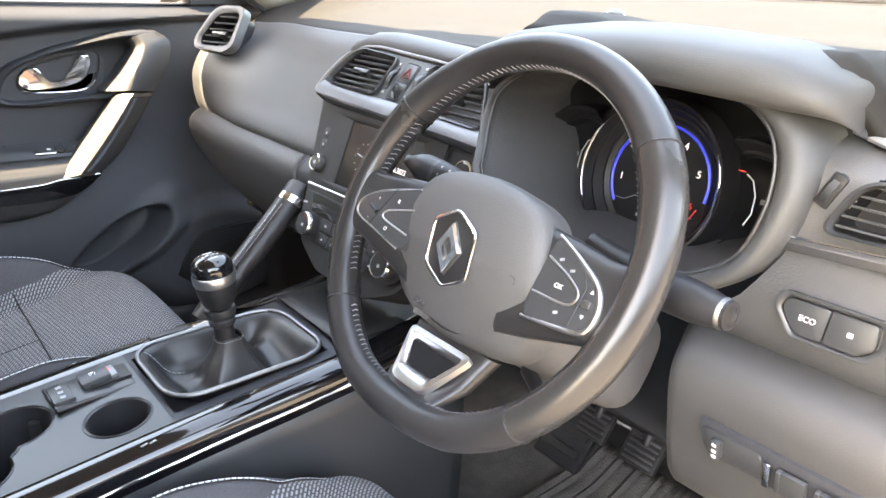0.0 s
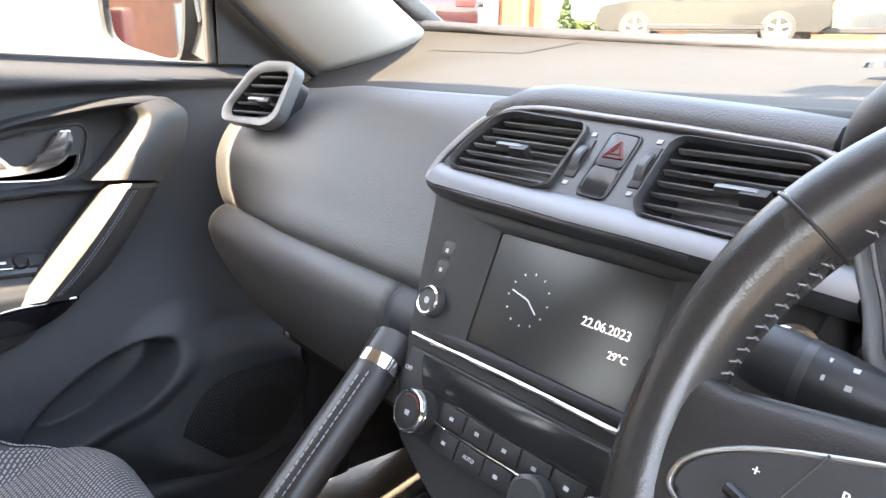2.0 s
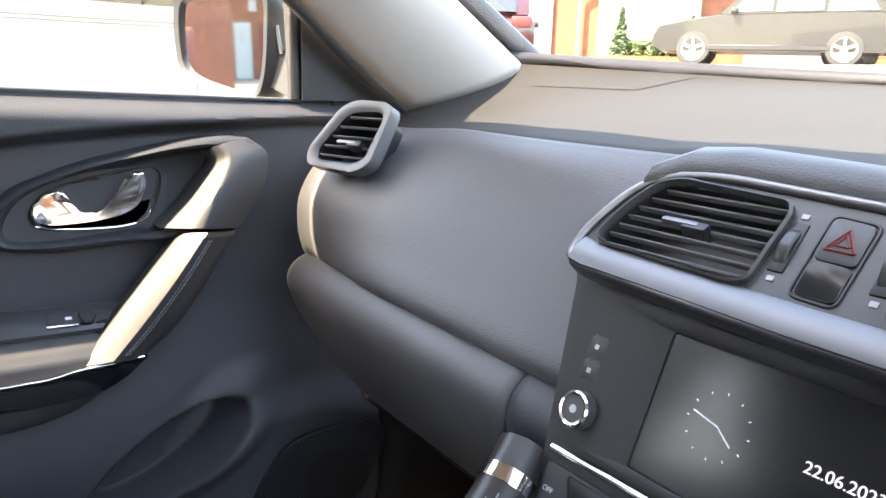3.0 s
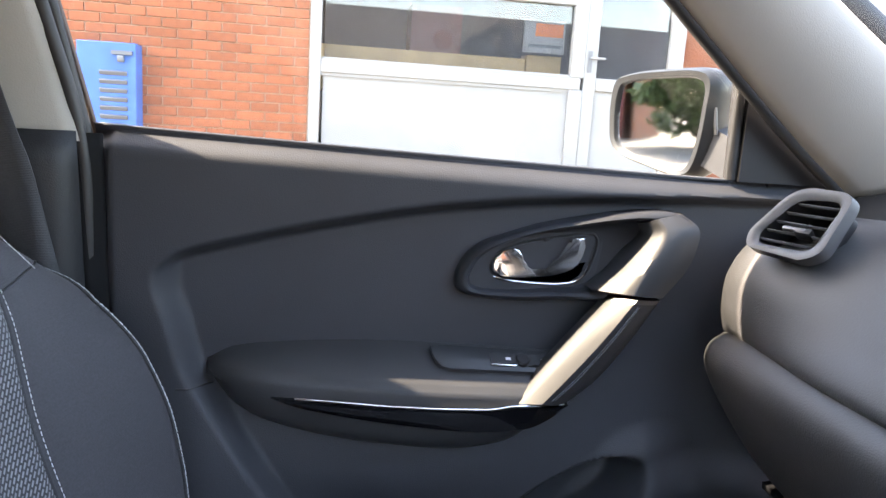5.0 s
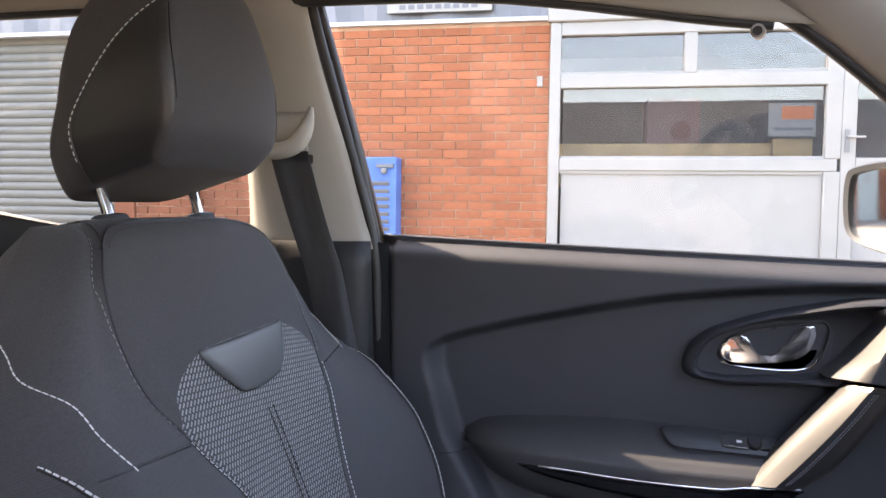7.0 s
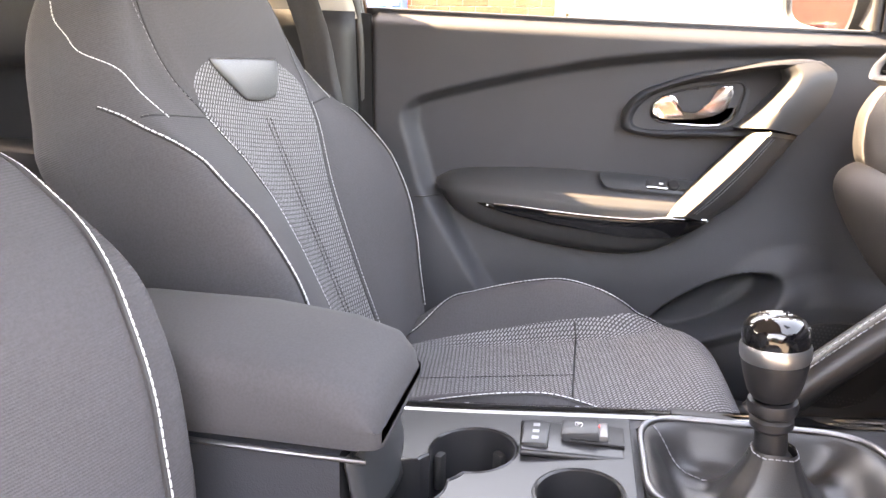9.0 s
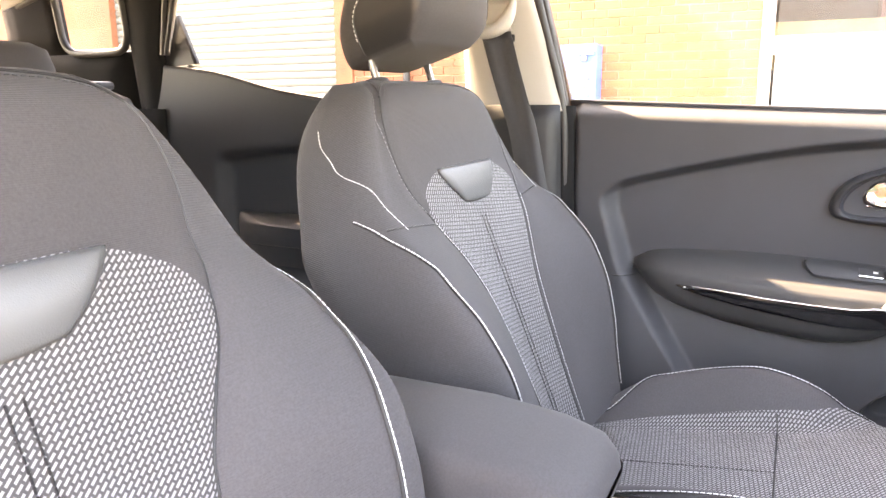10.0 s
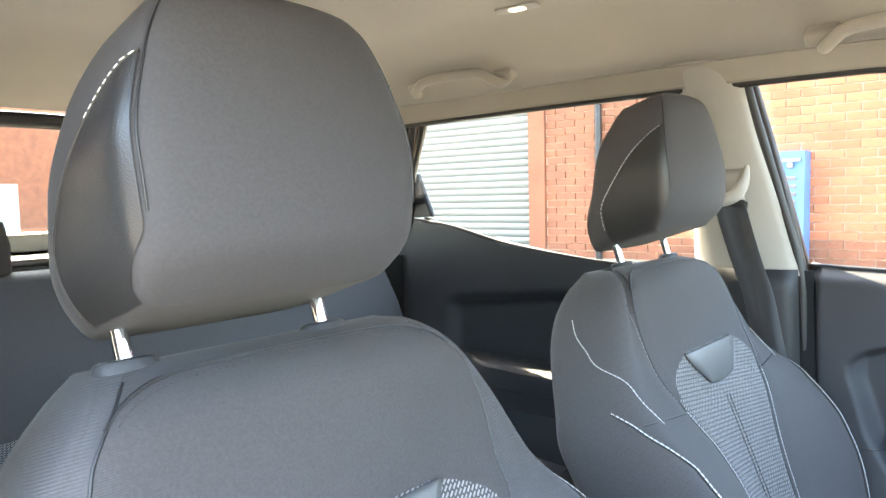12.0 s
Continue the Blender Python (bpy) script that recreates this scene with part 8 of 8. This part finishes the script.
tube("drain_pipe", [(FX + 0.03, -3.97, 0.4), (FX + 0.03, -3.97, 2.7)], 0.035, TRIM_DARK, unit, "dark drain pipe")
# blue louvred cabinet against the wall
cab = thing("meter_cabinet", "blue steel cabinet with louvred door against the bricks", "cabinet", at=(FX, -2.15, 0.5))
slab("body", FX + 0.0, FX + 0.20, -2.45, -2.03, 0.52, 1.53, BLUE, cab, bevel=0.008)
for k in range(10):
    rbox("louvre", (0.02, 0.20, 0.035), CLADDING, cab, pose(FX + 0.205, -2.19, 0.72 + k * 0.065, 0, 30), 0.004, 1, "grey louvre slat")
slab("hasp", FX + 0.20, FX + 0.225, -2.20, -2.05, 1.44, 1.47, SATIN, cab, "steel hasp and padlock")
rbox("padlock", (0.03, 0.05, 0.05), SATIN, cab, pose(FX + 0.225, -2.13, 1.41), 0.01, 2)
slab("wall_box", FX, FX + 0.05, -0.86, -0.815, 2.13, 2.216, UPVC, unit, "small white wall box")
# white window bay
bay = thing("shop_front", "white plastic window bay with dark panes and a glazed door", "window", at=(FX, 0.8, 0.7))


def bar(y0, y1, z0, z1, proud=0.03, parent=None, nm="frame_bar"):
    return slab(nm, FX - 0.05, FX + proud, y0, y1, z0, z1, UPVC, parent or bay, bevel=0.006)


bar(-0.755, -0.665, 0.60, 2.66)
bar(-0.665, 1.51, 2.55, 2.66, 0.028)
slab("head_trim", FX - 0.05, FX + 0.06, -0.78, 2.45, 2.66, 2.80, UPVC, bay, bevel=0.01)
bar(-0.665, 1.51, 2.115, 2.225, 0.028)
bar(0.325, 0.425, 2.225, 2.55, 0.026)
bar(-0.665, 1.51, 1.43, 1.53, 0.028)
bar(1.415, 1.535, 1.53, 2.55, 0.026)
bar(1.415, 1.535, 0.60, 1.43, 0.026)
bar(-0.665, 1.415, 0.60, 0.705, 0.026)
slab("panel", FX - 0.05, FX - 0.005, -0.645, 1.415, 0.70, 1.43, UPVC, bay, "plain white lower panel", 0.003)
slab("panel_bead", FX - 0.01, FX + 0.012, -0.665, 1.415, 1.405, 1.43, UPVC, bay)
for y0, y1, z0, z1 in ((-0.640, 1.415, 1.53, 2.115), (-0.665, 0.325, 2.225, 2.55), (0.425, 1.415, 2.225, 2.55)):
    slab("sash", FX - 0.03, FX + 0.010, y0 - 0.02, y1 + 0.02, z0 - 0.001, z0 + 0.022, UPVC, bay)
    pn = slab("pane", FX - 0.03, FX - 0.026, y0, y1, z0, z1, OFFICE_PANE, bay, "dark reflecting office pane")
    pn.visible_shadow = False
room = thing("office_room", "dim office with a tan counter behind the panes", "room", at=(FX - 1.2, 0.5, 1.5))
slab("room_back", FX - 2.0, FX - 1.95, -0.75, 3.2, 0.3, 2.9, DIM_ROOM, room)
slab("room_side", FX - 2.0, FX - 0.1, -0.76, -0.74, 0.3, 2.9, DIM_ROOM, room)
slab("room_ceiling", FX - 2.0, FX - 0.1, -0.75, 3.2, 2.75, 2.78, DIM_ROOM, room)
slab("room_floor", FX - 2.0, FX - 0.1, -0.75, 3.2, 0.5, 0.55, DIM_ROOM, room)
slab("counter", FX - 0.55, FX - 0.12, -0.70, 1.05, 1.30, 1.665, TAN, room, "tan wooden counter front")
slab("carton", FX - 0.30, FX - 0.10, 1.06, 1.36, 1.535, 1.70, TAN, room)
lathe("red_disc", [(0.085, 0), (0.085, 0.01), (0, 0.012)], RED_PRINT, room, axes((FX - 0.4, 0.37, 1.80), (0, 1, 0), (0, 0, 1), (1, 0, 0)), 24)
slab("cabinet", FX - 0.9, FX - 0.5, 0.10, 0.55, 1.6, 2.1, material("maroon_cabinet", (0.20, 0.08, 0.09), 0.5), room)
poster = slab("window_poster", FX - 0.045, FX - 0.034, 1.00, 1.36, 1.715, 1.98, UPVC, room, "white poster with an orange block")
slab("poster_block", FX - 0.034, FX - 0.031, 1.10, 1.34, 1.85, 1.955, ORANGE, poster)
slab("poster_line", FX - 0.034, FX - 0.031, 1.05, 1.33, 1.76, 1.785, CLADDING, poster)
# glazed door beside the bay
sdoor = thing("door_3", "white plastic door with a tall dark pane", "door", kind="structure", at=(FX, 2.0, 0.6))
bar(1.535, 1.645, 0.62, 2.66, 0.022, sdoor, "stile")
bar(2.287, 2.42, 0.62, 2.66, 0.022, sdoor, "stile")
bar(1.645, 2.287, 2.56, 2.66, 0.020, sdoor, "rail")
bar(1.645, 2.287, 1.43, 1.54, 0.020, sdoor, "rail")
slab("door_panel", FX - 0.05, FX - 0.004, 1.645, 2.287, 0.62, 1.43, UPVC, sdoor)
slab("door_pane", FX - 0.03, FX - 0.026, 1.645, 2.287, 1.54, 2.56, OFFICE_PANE, sdoor)
tube("door_handle", [(FX + 0.05, 1.575, 1.70), (FX + 0.055, 1.60, 1.70), (FX + 0.055, 1.70, 1.70)], 0.010, UPVC, sdoor)
slab("lock_plate", FX + 0.02, FX + 0.03, 1.56, 1.595, 1.58, 1.76, SATIN, sdoor)

# ---- units ahead ----
AZ = radians(42)
C0 = Vector((0.27, -0.42, 0))
FM = axes(C0 + Vector((-math.sin(AZ), math.cos(AZ), 0)) * 21.0, (math.cos(AZ), math.sin(AZ), 0), (-math.sin(AZ), math.cos(AZ), 0), (0, 0, 1))
ahead = thing("distant_workshop", "brick workshop units with grey shutter and white windows across the yard", "building", at=FM.translation)


def wallbox(name, x0, x1, z0, z1, mat, parent, d0=0.0, d1=0.3, label=""):
    return rbox(name, (x1 - x0, d1 - d0, z1 - z0), mat, parent, FM @ pose((x0 + x1) / 2, (d0 + d1) / 2, (z0 + z1) / 2), 0.0, 1, label)


wallbox("brick_wall", -14.0, 16.0, 0.9, 4.3, PLAIN_BRICK, ahead, 0.12, 0.5)
wallbox("cladding", -14.0, 16.0, 4.3, 6.5, CLADDING, ahead, 0.05, 0.4)
for k in range(34):
    wallbox("shutter_slat", -6.4, -1.85, 1.40 + k * 0.085, 1.40 + k * 0.085 + 0.075, GREY_SHUTTER, ahead, 0.02, 0.10)
for x0, x1 in ((3.2, 6.0), (8.0, 11.5)):
    for k in range(30):
        wallbox("shutter_slat", x0, x1, 1.40 + k * 0.1, 1.40 + k * 0.1 + 0.09, GREY_SHUTTER, ahead, 0.02, 0.11)
tube("down_pipe", [FM @ Vector(p) for p in ((-1.12, -0.05, 1.4), (-1.12, -0.05, 3.3), (-0.7, -0.05, 3.55), (-0.5, -0.05, 3.9))], 0.05, UPVC, ahead, "white down pipe")
shop = wallbox("window_bay", -0.62, 2.0, 1.5, 3.75, UPVC, ahead, -0.05, 0.1, "white framed window bay")
for x0, x1 in ((-0.45, 0.18), (0.30, 0.95), (1.1, 1.85)):
    wallbox("dark_pane", x0, x1, 2.45, 3.45, OFFICE_PANE, shop, -0.06, -0.055)
    wallbox("pane_backing", x0, x1, 2.45, 3.45, DIM_ROOM, shop, -0.054, -0.052)
wallbox("canopy", -0.75, 2.2, 3.75, 4.5, UPVC, ahead, -0.6, 0.1, "white canopy above the windows")
planter = thing("planter", "low brick planter with shrubs and grass", "planter", at=FM @ Vector((0.8, -1.2, 1.45)))
wallbox("planter_wall", -0.6, 2.4, 1.35, 1.72, PLAIN_BRICK, planter, -1.5, -0.6)
LEAF = material("shrub_leaf", (0.035, 0.065, 0.024), 0.6, vary=0.4, vary_size=0.3)
LEAF_PALE = material("tree_leaf", (0.055, 0.09, 0.026), 0.6, vary=0.4, vary_size=0.5)
BARK = material("bark", (0.12, 0.09, 0.07), 0.9, grain=0.8, grain_size=0.03, vary=0.3)


def leaf_mesh(name, centres, size, mat, parent, seed):
    """Many small leaves, each a folded quad, scattered over clumps given as (centre, radius vector, count)."""
    rnd = random.Random(seed)
    v, f = [], []
    for c, rad, count in centres:
        for _ in range(count):
            d = Vector((rnd.gauss(0, 1), rnd.gauss(0, 1), rnd.gauss(0, 1))).normalized() * rnd.uniform(0.55, 1.0)
            p = Vector(c) + Vector((d.x * rad[0], d.y * rad[1], d.z * rad[2]))
            a = Vector((rnd.uniform(-1, 1), rnd.uniform(-1, 1), rnd.uniform(-0.6, 0.9))).normalized()
            b = a.orthogonal().normalized()
            s = size * rnd.uniform(0.6, 1.4)
            k = len(v)
            v += [p - a * s, p + b * s * 0.45 + Vector((0, 0, 0.2 * s)), p + a * s, p - b * s * 0.45 + Vector((0, 0, 0.2 * s))]
            f.append((k, k + 1, k + 2, k + 3))
    return mk(name, v, f, mat, parent, "", None, False)


for i, (lx, h) in enumerate(((0.0, 1.1), (1.75, 0.9))):
    sh = thing("cone_shrub", "clipped dark green conifer in the planter", "shrub", "planter shrubs", at=FM @ Vector((lx, -1.05, 1.7)))
    cs = [(FM @ Vector((lx, -1.05, 1.75 + h * t)), (0.30 * (1.05 - t), 0.30 * (1.05 - t), 0.14), 260) for t in np.linspace(0, 0.95, 7)]
    tube("trunk", [FM @ Vector((lx, -1.05, 1.6)), FM @ Vector((lx, -1.05, 1.7 + h * 0.8))], 0.03, BARK, sh)
    leaf_mesh("foliage", cs, 0.05, LEAF, sh, 11 + i)
gr = leaf_mesh("planter_grass", [(FM @ Vector((x, -1.05, 1.85)), (0.25, 0.25, 0.25), 160) for x in np.linspace(0.3, 1.5, 6)], 0.10, LEAF_PALE, None, 5)
tagged(gr, "pale grasses in the planter", "grass", kind="stuff")


# ---- parked cars ----
def parked_car(label, m, paint, length=4.6, height=1.62, kind_suv=True):
    """A parked car, its front towards local +x, standing on local z = 0."""
    car = thing("parked_car", label, "car", "parked cars", at=m.translation)
    L, H, hw = length, height, 0.90
    low = [(0.5, 0.42), (0.495, 0.62), (0.47, 0.80), (0.30, 0.96), (0.20, 1.02), (-0.30, 1.06), (-0.44, 1.05), (-0.49, 0.95), (-0.50, 0.55), (-0.49, 0.40)]
    rings = []
    for y, k in ((-hw, 0.96), (-hw + 0.06, 1.0), (-0.3, 1.015), (0.3, 1.015), (hw - 0.06, 1.0), (hw, 0.96)):
        rings.append([m @ Vector((x * L * (0.985 if abs(y) > hw - 0.1 else 1), y, 0.30 + (z - 0.30) * k)) for x, z in low] + [m @ Vector((-0.45 * L, y, 0.28)), m @ Vector((0.45 * L, y, 0.28))])
    loft("body", rings, paint, car, "glossy painted body")
    gh = [(0.22, 1.0), (0.09, H - 0.10), (0.0, H - 0.02), (-0.2, H), (-0.36, H - 0.05), (-0.46, 1.04)]
    loft("roof", [[m @ Vector((x * L, y * k, z)) for x, z in gh] for y, k in ((-0.80, 1.0), (-0.70, 1.0), (0.70, 1.0), (0.80, 1.0))], paint, car, "roof and pillars")
    glassm = material("tinted_car_glass", (0.02, 0.025, 0.03), 0.05, coat=0.5)
    for sy in (-1, 1):
        for a0, a1 in (((0.175, 0.075), (0.0, 0.0)), ((-0.012, -0.012), (-0.195, -0.195)), ((-0.21, -0.21), (-0.40, -0.34))):
            q = [(a0[0], 1.06), (a0[1] - 0.01, H - 0.13), (a1[1], H - 0.11), (a1[0], 1.08)]
            mk("side_glass", [m @ Vector((x * L, sy * (0.815 if z < 1.2 else 0.806), z)) for x, z in q], [(0, 1, 2, 3)], glassm, car, "", None, False)
        for x in (0.31, -0.29):
            w = lathe("wheel", [(0.20, -0.10), (0.33, -0.11), (0.345, -0.07), (0.345, 0.07), (0.33, 0.11), (0.24, 0.115)], RUBBER, car, m @ axes((x * L, sy * 0.80, 0.345), (1, 0, 0), (0, 0, 1), (0, sy, 0)), 28, "black tyre")
            for k in range(5):
                rbox("spoke", (0.07, 0.22, 0.03), SATIN, w, m @ axes((x * L, sy * 0.90, 0.345), (1, 0, 0), (0, 0, 1), (0, sy, 0)) @ pose(0, 0, 0.01, 0, 0, k * 72) @ pose(0, 0.12, 0), 0.01, 1)
            lathe("rim", [(0.235, 0.10), (0.245, 0.118), (0.20, 0.10), (0.06, 0.09), (0, 0.09)], SATIN, w, m @ axes((x * L, sy * 0.80, 0.345), (1, 0, 0), (0, 0, 1), (0, sy, 0)), 24)
        rbox("tail_light", (0.10, 0.30, 0.16), RED_PRINT, car, m @ pose(-0.485 * L, sy * 0.70, 0.93), 0.03, 2)
        rbox("headlight", (0.16, 0.26, 0.12), SATIN, car, m @ pose(0.475 * L, sy * 0.68, 0.78), 0.03, 2)
        rbox("wing_mirror", (0.12, 0.16, 0.11), paint, car, m @ pose(0.15 * L, sy * 0.98, 1.08), 0.03, 2)
        rbox("sill_trim", (0.50 * L, 0.04, 0.12), TRIM_DARK, car, m @ pose(0.01 * L, sy * 0.90, 0.36), 0.02, 1)
        rbox("door_seam", (0.008, 0.01, 0.55), TRIM_DARK, car, m @ pose(-0.005 * L, sy * 0.905, 0.74), 0)
        rbox("roof_bar", (0.40 * L, 0.03, 0.03), SATIN, car, m @ pose(-0.14 * L, sy * 0.70, H + 0.02), 0.01, 1)
    mk("rear_glass", [m @ Vector(p) for p in ((-0.462 * L, -0.62, 1.08), (-0.462 * L, 0.62, 1.08), (-0.378 * L, 0.60, H - 0.10), (-0.378 * L, -0.60, H - 0.10))], [(0, 1, 2, 3)], glassm, car, "", None, False)
    rbox("plate", (0.02, 0.50, 0.11), material("yellow_plate", (0.75, 0.55, 0.08), 0.5), car, m @ pose(-0.503 * L, 0, 0.80), 0.004, 1, "yellow rear plate")
    rbox("bumper", (0.12, 1.6, 0.18), TRIM_DARK, car, m @ pose(-0.485 * L, 0, 0.45), 0.04, 2)
    return car


PAINT_GREY = material("bronze_grey_paint", (0.016, 0.0155, 0.0145), 0.4, 0.2, vary=0.05, coat=0.2)
PAINT_DARK = material("dark_blue_paint", (0.02, 0.025, 0.035), 0.2, 0.3, vary=0.05, coat=0.6)
PAINT_SILVER = material("silver_car_paint", (0.06, 0.06, 0.06), 0.4, 0.2, vary=0.05, coat=0.6)
PAINT_RED = material("dark_red_paint", (0.035, 0.008, 0.010), 0.2, 0.2, vary=0.05, coat=0.6)


def spot(az, dist, turn):
    p = C0 + Vector((-math.sin(radians(az)), math.cos(radians(az)), 0)) * dist
    return pose(p.x, p.y, ground_z(p.x, p.y) - 0.01, 0, 0, turn)


parked_car("bronze grey estate car parked across the yard", spot(31.8, 17.5, 180 + 30), PAINT_GREY, 4.7, 1.66)
parked_car("dark saloon car parked in a row", spot(22.0, 19.0, 180 + 25), PAINT_DARK, 4.4, 1.48)
parked_car("silver hatchback parked in a row", spot(14.0, 20.0, 180 + 20), PAINT_SILVER, 4.3, 1.48)
parked_car("dark red hatchback seen from behind by the shutter", spot(52.5, 13.5, 140), PAINT_RED, 4.3, 1.58)

# ---- behind the car ----
back_wall = thing("rear_workshop", "orange brick building with a grey door at the yard's end", "building", at=(-12, -30, 0))
slab("brick_wall", -30, -8.2, -30.4, -30.0, -0.6, 6.0, PLAIN_BRICK, back_wall)
slab("side_wall", -8.5, -8.2, -36, -30.0, -0.6, 6.0, PLAIN_BRICK, back_wall)
slab("grey_door", -9.95, -9.25, -30.0, -29.95, -0.2, 2.05, material("grey_green_door", (0.33, 0.37, 0.36), 0.5), back_wall)
slab("door_notice", -9.72, -9.50, -29.95, -29.94, 1.2, 1.7, UPVC, back_wall)
slab("lamp_box", -9.25, -8.95, -30.0, -29.85, 2.5, 2.95, UPVC, back_wall)
slab("red_door", -8.9, -8.55, -30.0, -29.95, -0.2, 2.0, RED_PRINT, back_wall)


def tree(x, y, h, seed):
    rnd = random.Random(seed)
    z = ground_z(x, y)
    t = thing("tree", "leafy green tree at the edge of the yard", "tree", "yard trees", at=(x, y, z))
    pts = [Vector((x + rnd.uniform(-0.15, 0.15) * k, y + rnd.uniform(-0.15, 0.15) * k, z + h * 0.6 * k / 4)) for k in range(5)]
    tube("trunk", catmull(pts, 4), [lerp(0.16, 0.06, i / 16) for i in range(17)], BARK, t)
    clumps = []
    for k in range(40):
        a, r, hh = rnd.uniform(0, math.tau), rnd.uniform(0.2, 1.0) * h * 0.30, rnd.uniform(0.12, 1.0)
        r *= 1.15 - 0.6 * abs(hh - 0.45)
        c = Vector((x + r * math.cos(a), y + r * math.sin(a), z + h * hh))
        clumps.append((c, (h * rnd.uniform(0.09, 0.15),) * 2 + (h * rnd.uniform(0.06, 0.11),), 200))
        if k % 3 == 0:
            tube("limb", [pts[2 + k % 3], pts[2 + k % 3].lerp(c, 0.5) + Vector((0, 0, 0.1)), c], [0.05, 0.035, 0.015], BARK, t, n=6)
    leaf_mesh("crown", clumps, h * 0.030, LEAF_PALE, t, seed + 1)


for i, (tx, ty, th) in enumerate(((-4.6, -26, 6.5), (-3.4, -23, 6.0), (-2.0, -25, 7.2), (0.4, -26, 6.6), (-0.8, -28.5, 7.6))):
    tree(tx, ty, th, 40 + i)
bin_ = thing("grit_bin", "yellow wheeled bin by the trees", "bin", at=(-1.7, -17.5, 0))
bz = ground_z(-1.7, -17.5)
rbox("tub", (0.5, 0.5, 0.9), material("yellow_plastic", (0.75, 0.55, 0.03), 0.5), bin_, pose(-1.7, -17.5, bz + 0.45), 0.03)
rbox("lid", (0.54, 0.54, 0.08), material("dark_yellow_plastic", (0.6, 0.42, 0.02), 0.5), bin_, pose(-1.7, -17.5, bz + 0.93), 0.02)
ext = thing("fire_point", "red fire point box beside the brick wall", "box", at=(-5.5, -12.0, 0))
rbox("cabinet", (0.4, 0.5, 1.3), RED_PRINT, ext, pose(-5.5, -12.0, ground_z(-5.5, -12) + 0.65), 0.03)

# ---- invented row across the yard for the panes to mirror, and trees ----
row = thing("invented_opposite_row", "invented long brick and grey clad row for the panes to mirror", "building", at=(17, 0, 0))
slab("brick_wall", 17.0, 17.4, -30, 22, -0.4, 2.6, PLAIN_BRICK, row)
slab("cladding", 16.9, 17.4, -30, 22, 2.6, 5.2, CLADDING, row)
for k in range(5):
    slab("shutter", 16.85, 16.95, -24 + k * 9.0, -20 + k * 9.0, -0.3, 3.2, GREY_SHUTTER, row)
for i, (tx, ty, th) in enumerate(((13.5, -3.5, 5.0), (14.0, -6.5, 5.5))):
    tree(tx, ty, th, 70 + i)

# ---- bricks of the workshop wall ----
def brick_data(name, length, mat):
    bm = bmesh.new()
    bmesh.ops.create_cube(bm, size=1.0)
    for v in bm.verts:
        k = 0.985 if v.co.x > 0 else 1.0
        v.co = Vector((v.co.x * 0.05, v.co.y * length * k, v.co.z * 0.065 * (0.96 if v.co.x > 0 else 1.0)))
    me = bpy.data.meshes.new(name)
    bm.to_mesh(me)
    bm.free()
    me.materials.append(mat)
    return me


BRICK = material("red_brick", (0.34, 0.108, 0.050), 0.88, grain=0.7, grain_size=0.012, vary=0.14, vary_size=0.05)
nt = BRICK.node_tree
info, hue = nt.nodes.new("ShaderNodeObjectInfo"), nt.nodes.new("ShaderNodeMapRange")
hue.inputs["To Min"].default_value, hue.inputs["To Max"].default_value = 0.82, 1.16
nt.links.new(info.outputs["Random"], hue.inputs["Value"])
scl = nt.nodes.new("ShaderNodeVectorMath")
scl.operation = "SCALE"
bsdf = nt.nodes["Principled BSDF"]
nt.links.new(bsdf.inputs["Base Color"].links[0].from_socket, scl.inputs[0])
nt.links.new(hue.outputs[0], scl.inputs["Scale"])
nt.links.new(scl.outputs[0], bsdf.inputs["Base Color"])
full, halfb = brick_data("brick", 0.215, BRICK), brick_data("brick", 0.1025, BRICK)
rnd = random.Random(3)
rest_v, rest_f = [], []
for c in range(28):
    z = 0.60 + c * 0.0745
    y = -0.765 - (0.0 if c % 2 else 0.1125)
    if c % 2 == 0:
        spots = [(-0.765 - 0.05125, halfb)]
    else:
        spots = []
    while y - 0.215 > -4.72:
        spots.append((y - 0.1075, full))
        y -= 0.225
    for yy, me in spots:
        x = FX - 0.022 + rnd.uniform(-0.003, 0.003)
        if yy > -3.25 and z > 0.75:
            b = hang(new("brick", me), brick_wall)
            b.location = (x, yy, z)
            b.rotation_euler = (0, 0, 0)
        else:
            k = len(rest_v)
            hl = 0.1075 if me is full else 0.051
            rest_v += [(x + dx, yy + dy, z + dz) for dx in (-0.025, 0.025) for dy in (-hl, hl) for dz in (-0.0325, 0.0325)]
            rest_f += [(k + a, k + b_, k + c_, k + d_) for a, b_, c_, d_ in ((4, 6, 7, 5), (0, 1, 3, 2), (0, 4, 5, 1), (2, 3, 7, 6), (1, 5, 7, 3), (0, 2, 6, 4))]
mk("bricks", rest_v, rest_f, PLAIN_BRICK, brick_wall, "", None, False, kind="stuff")
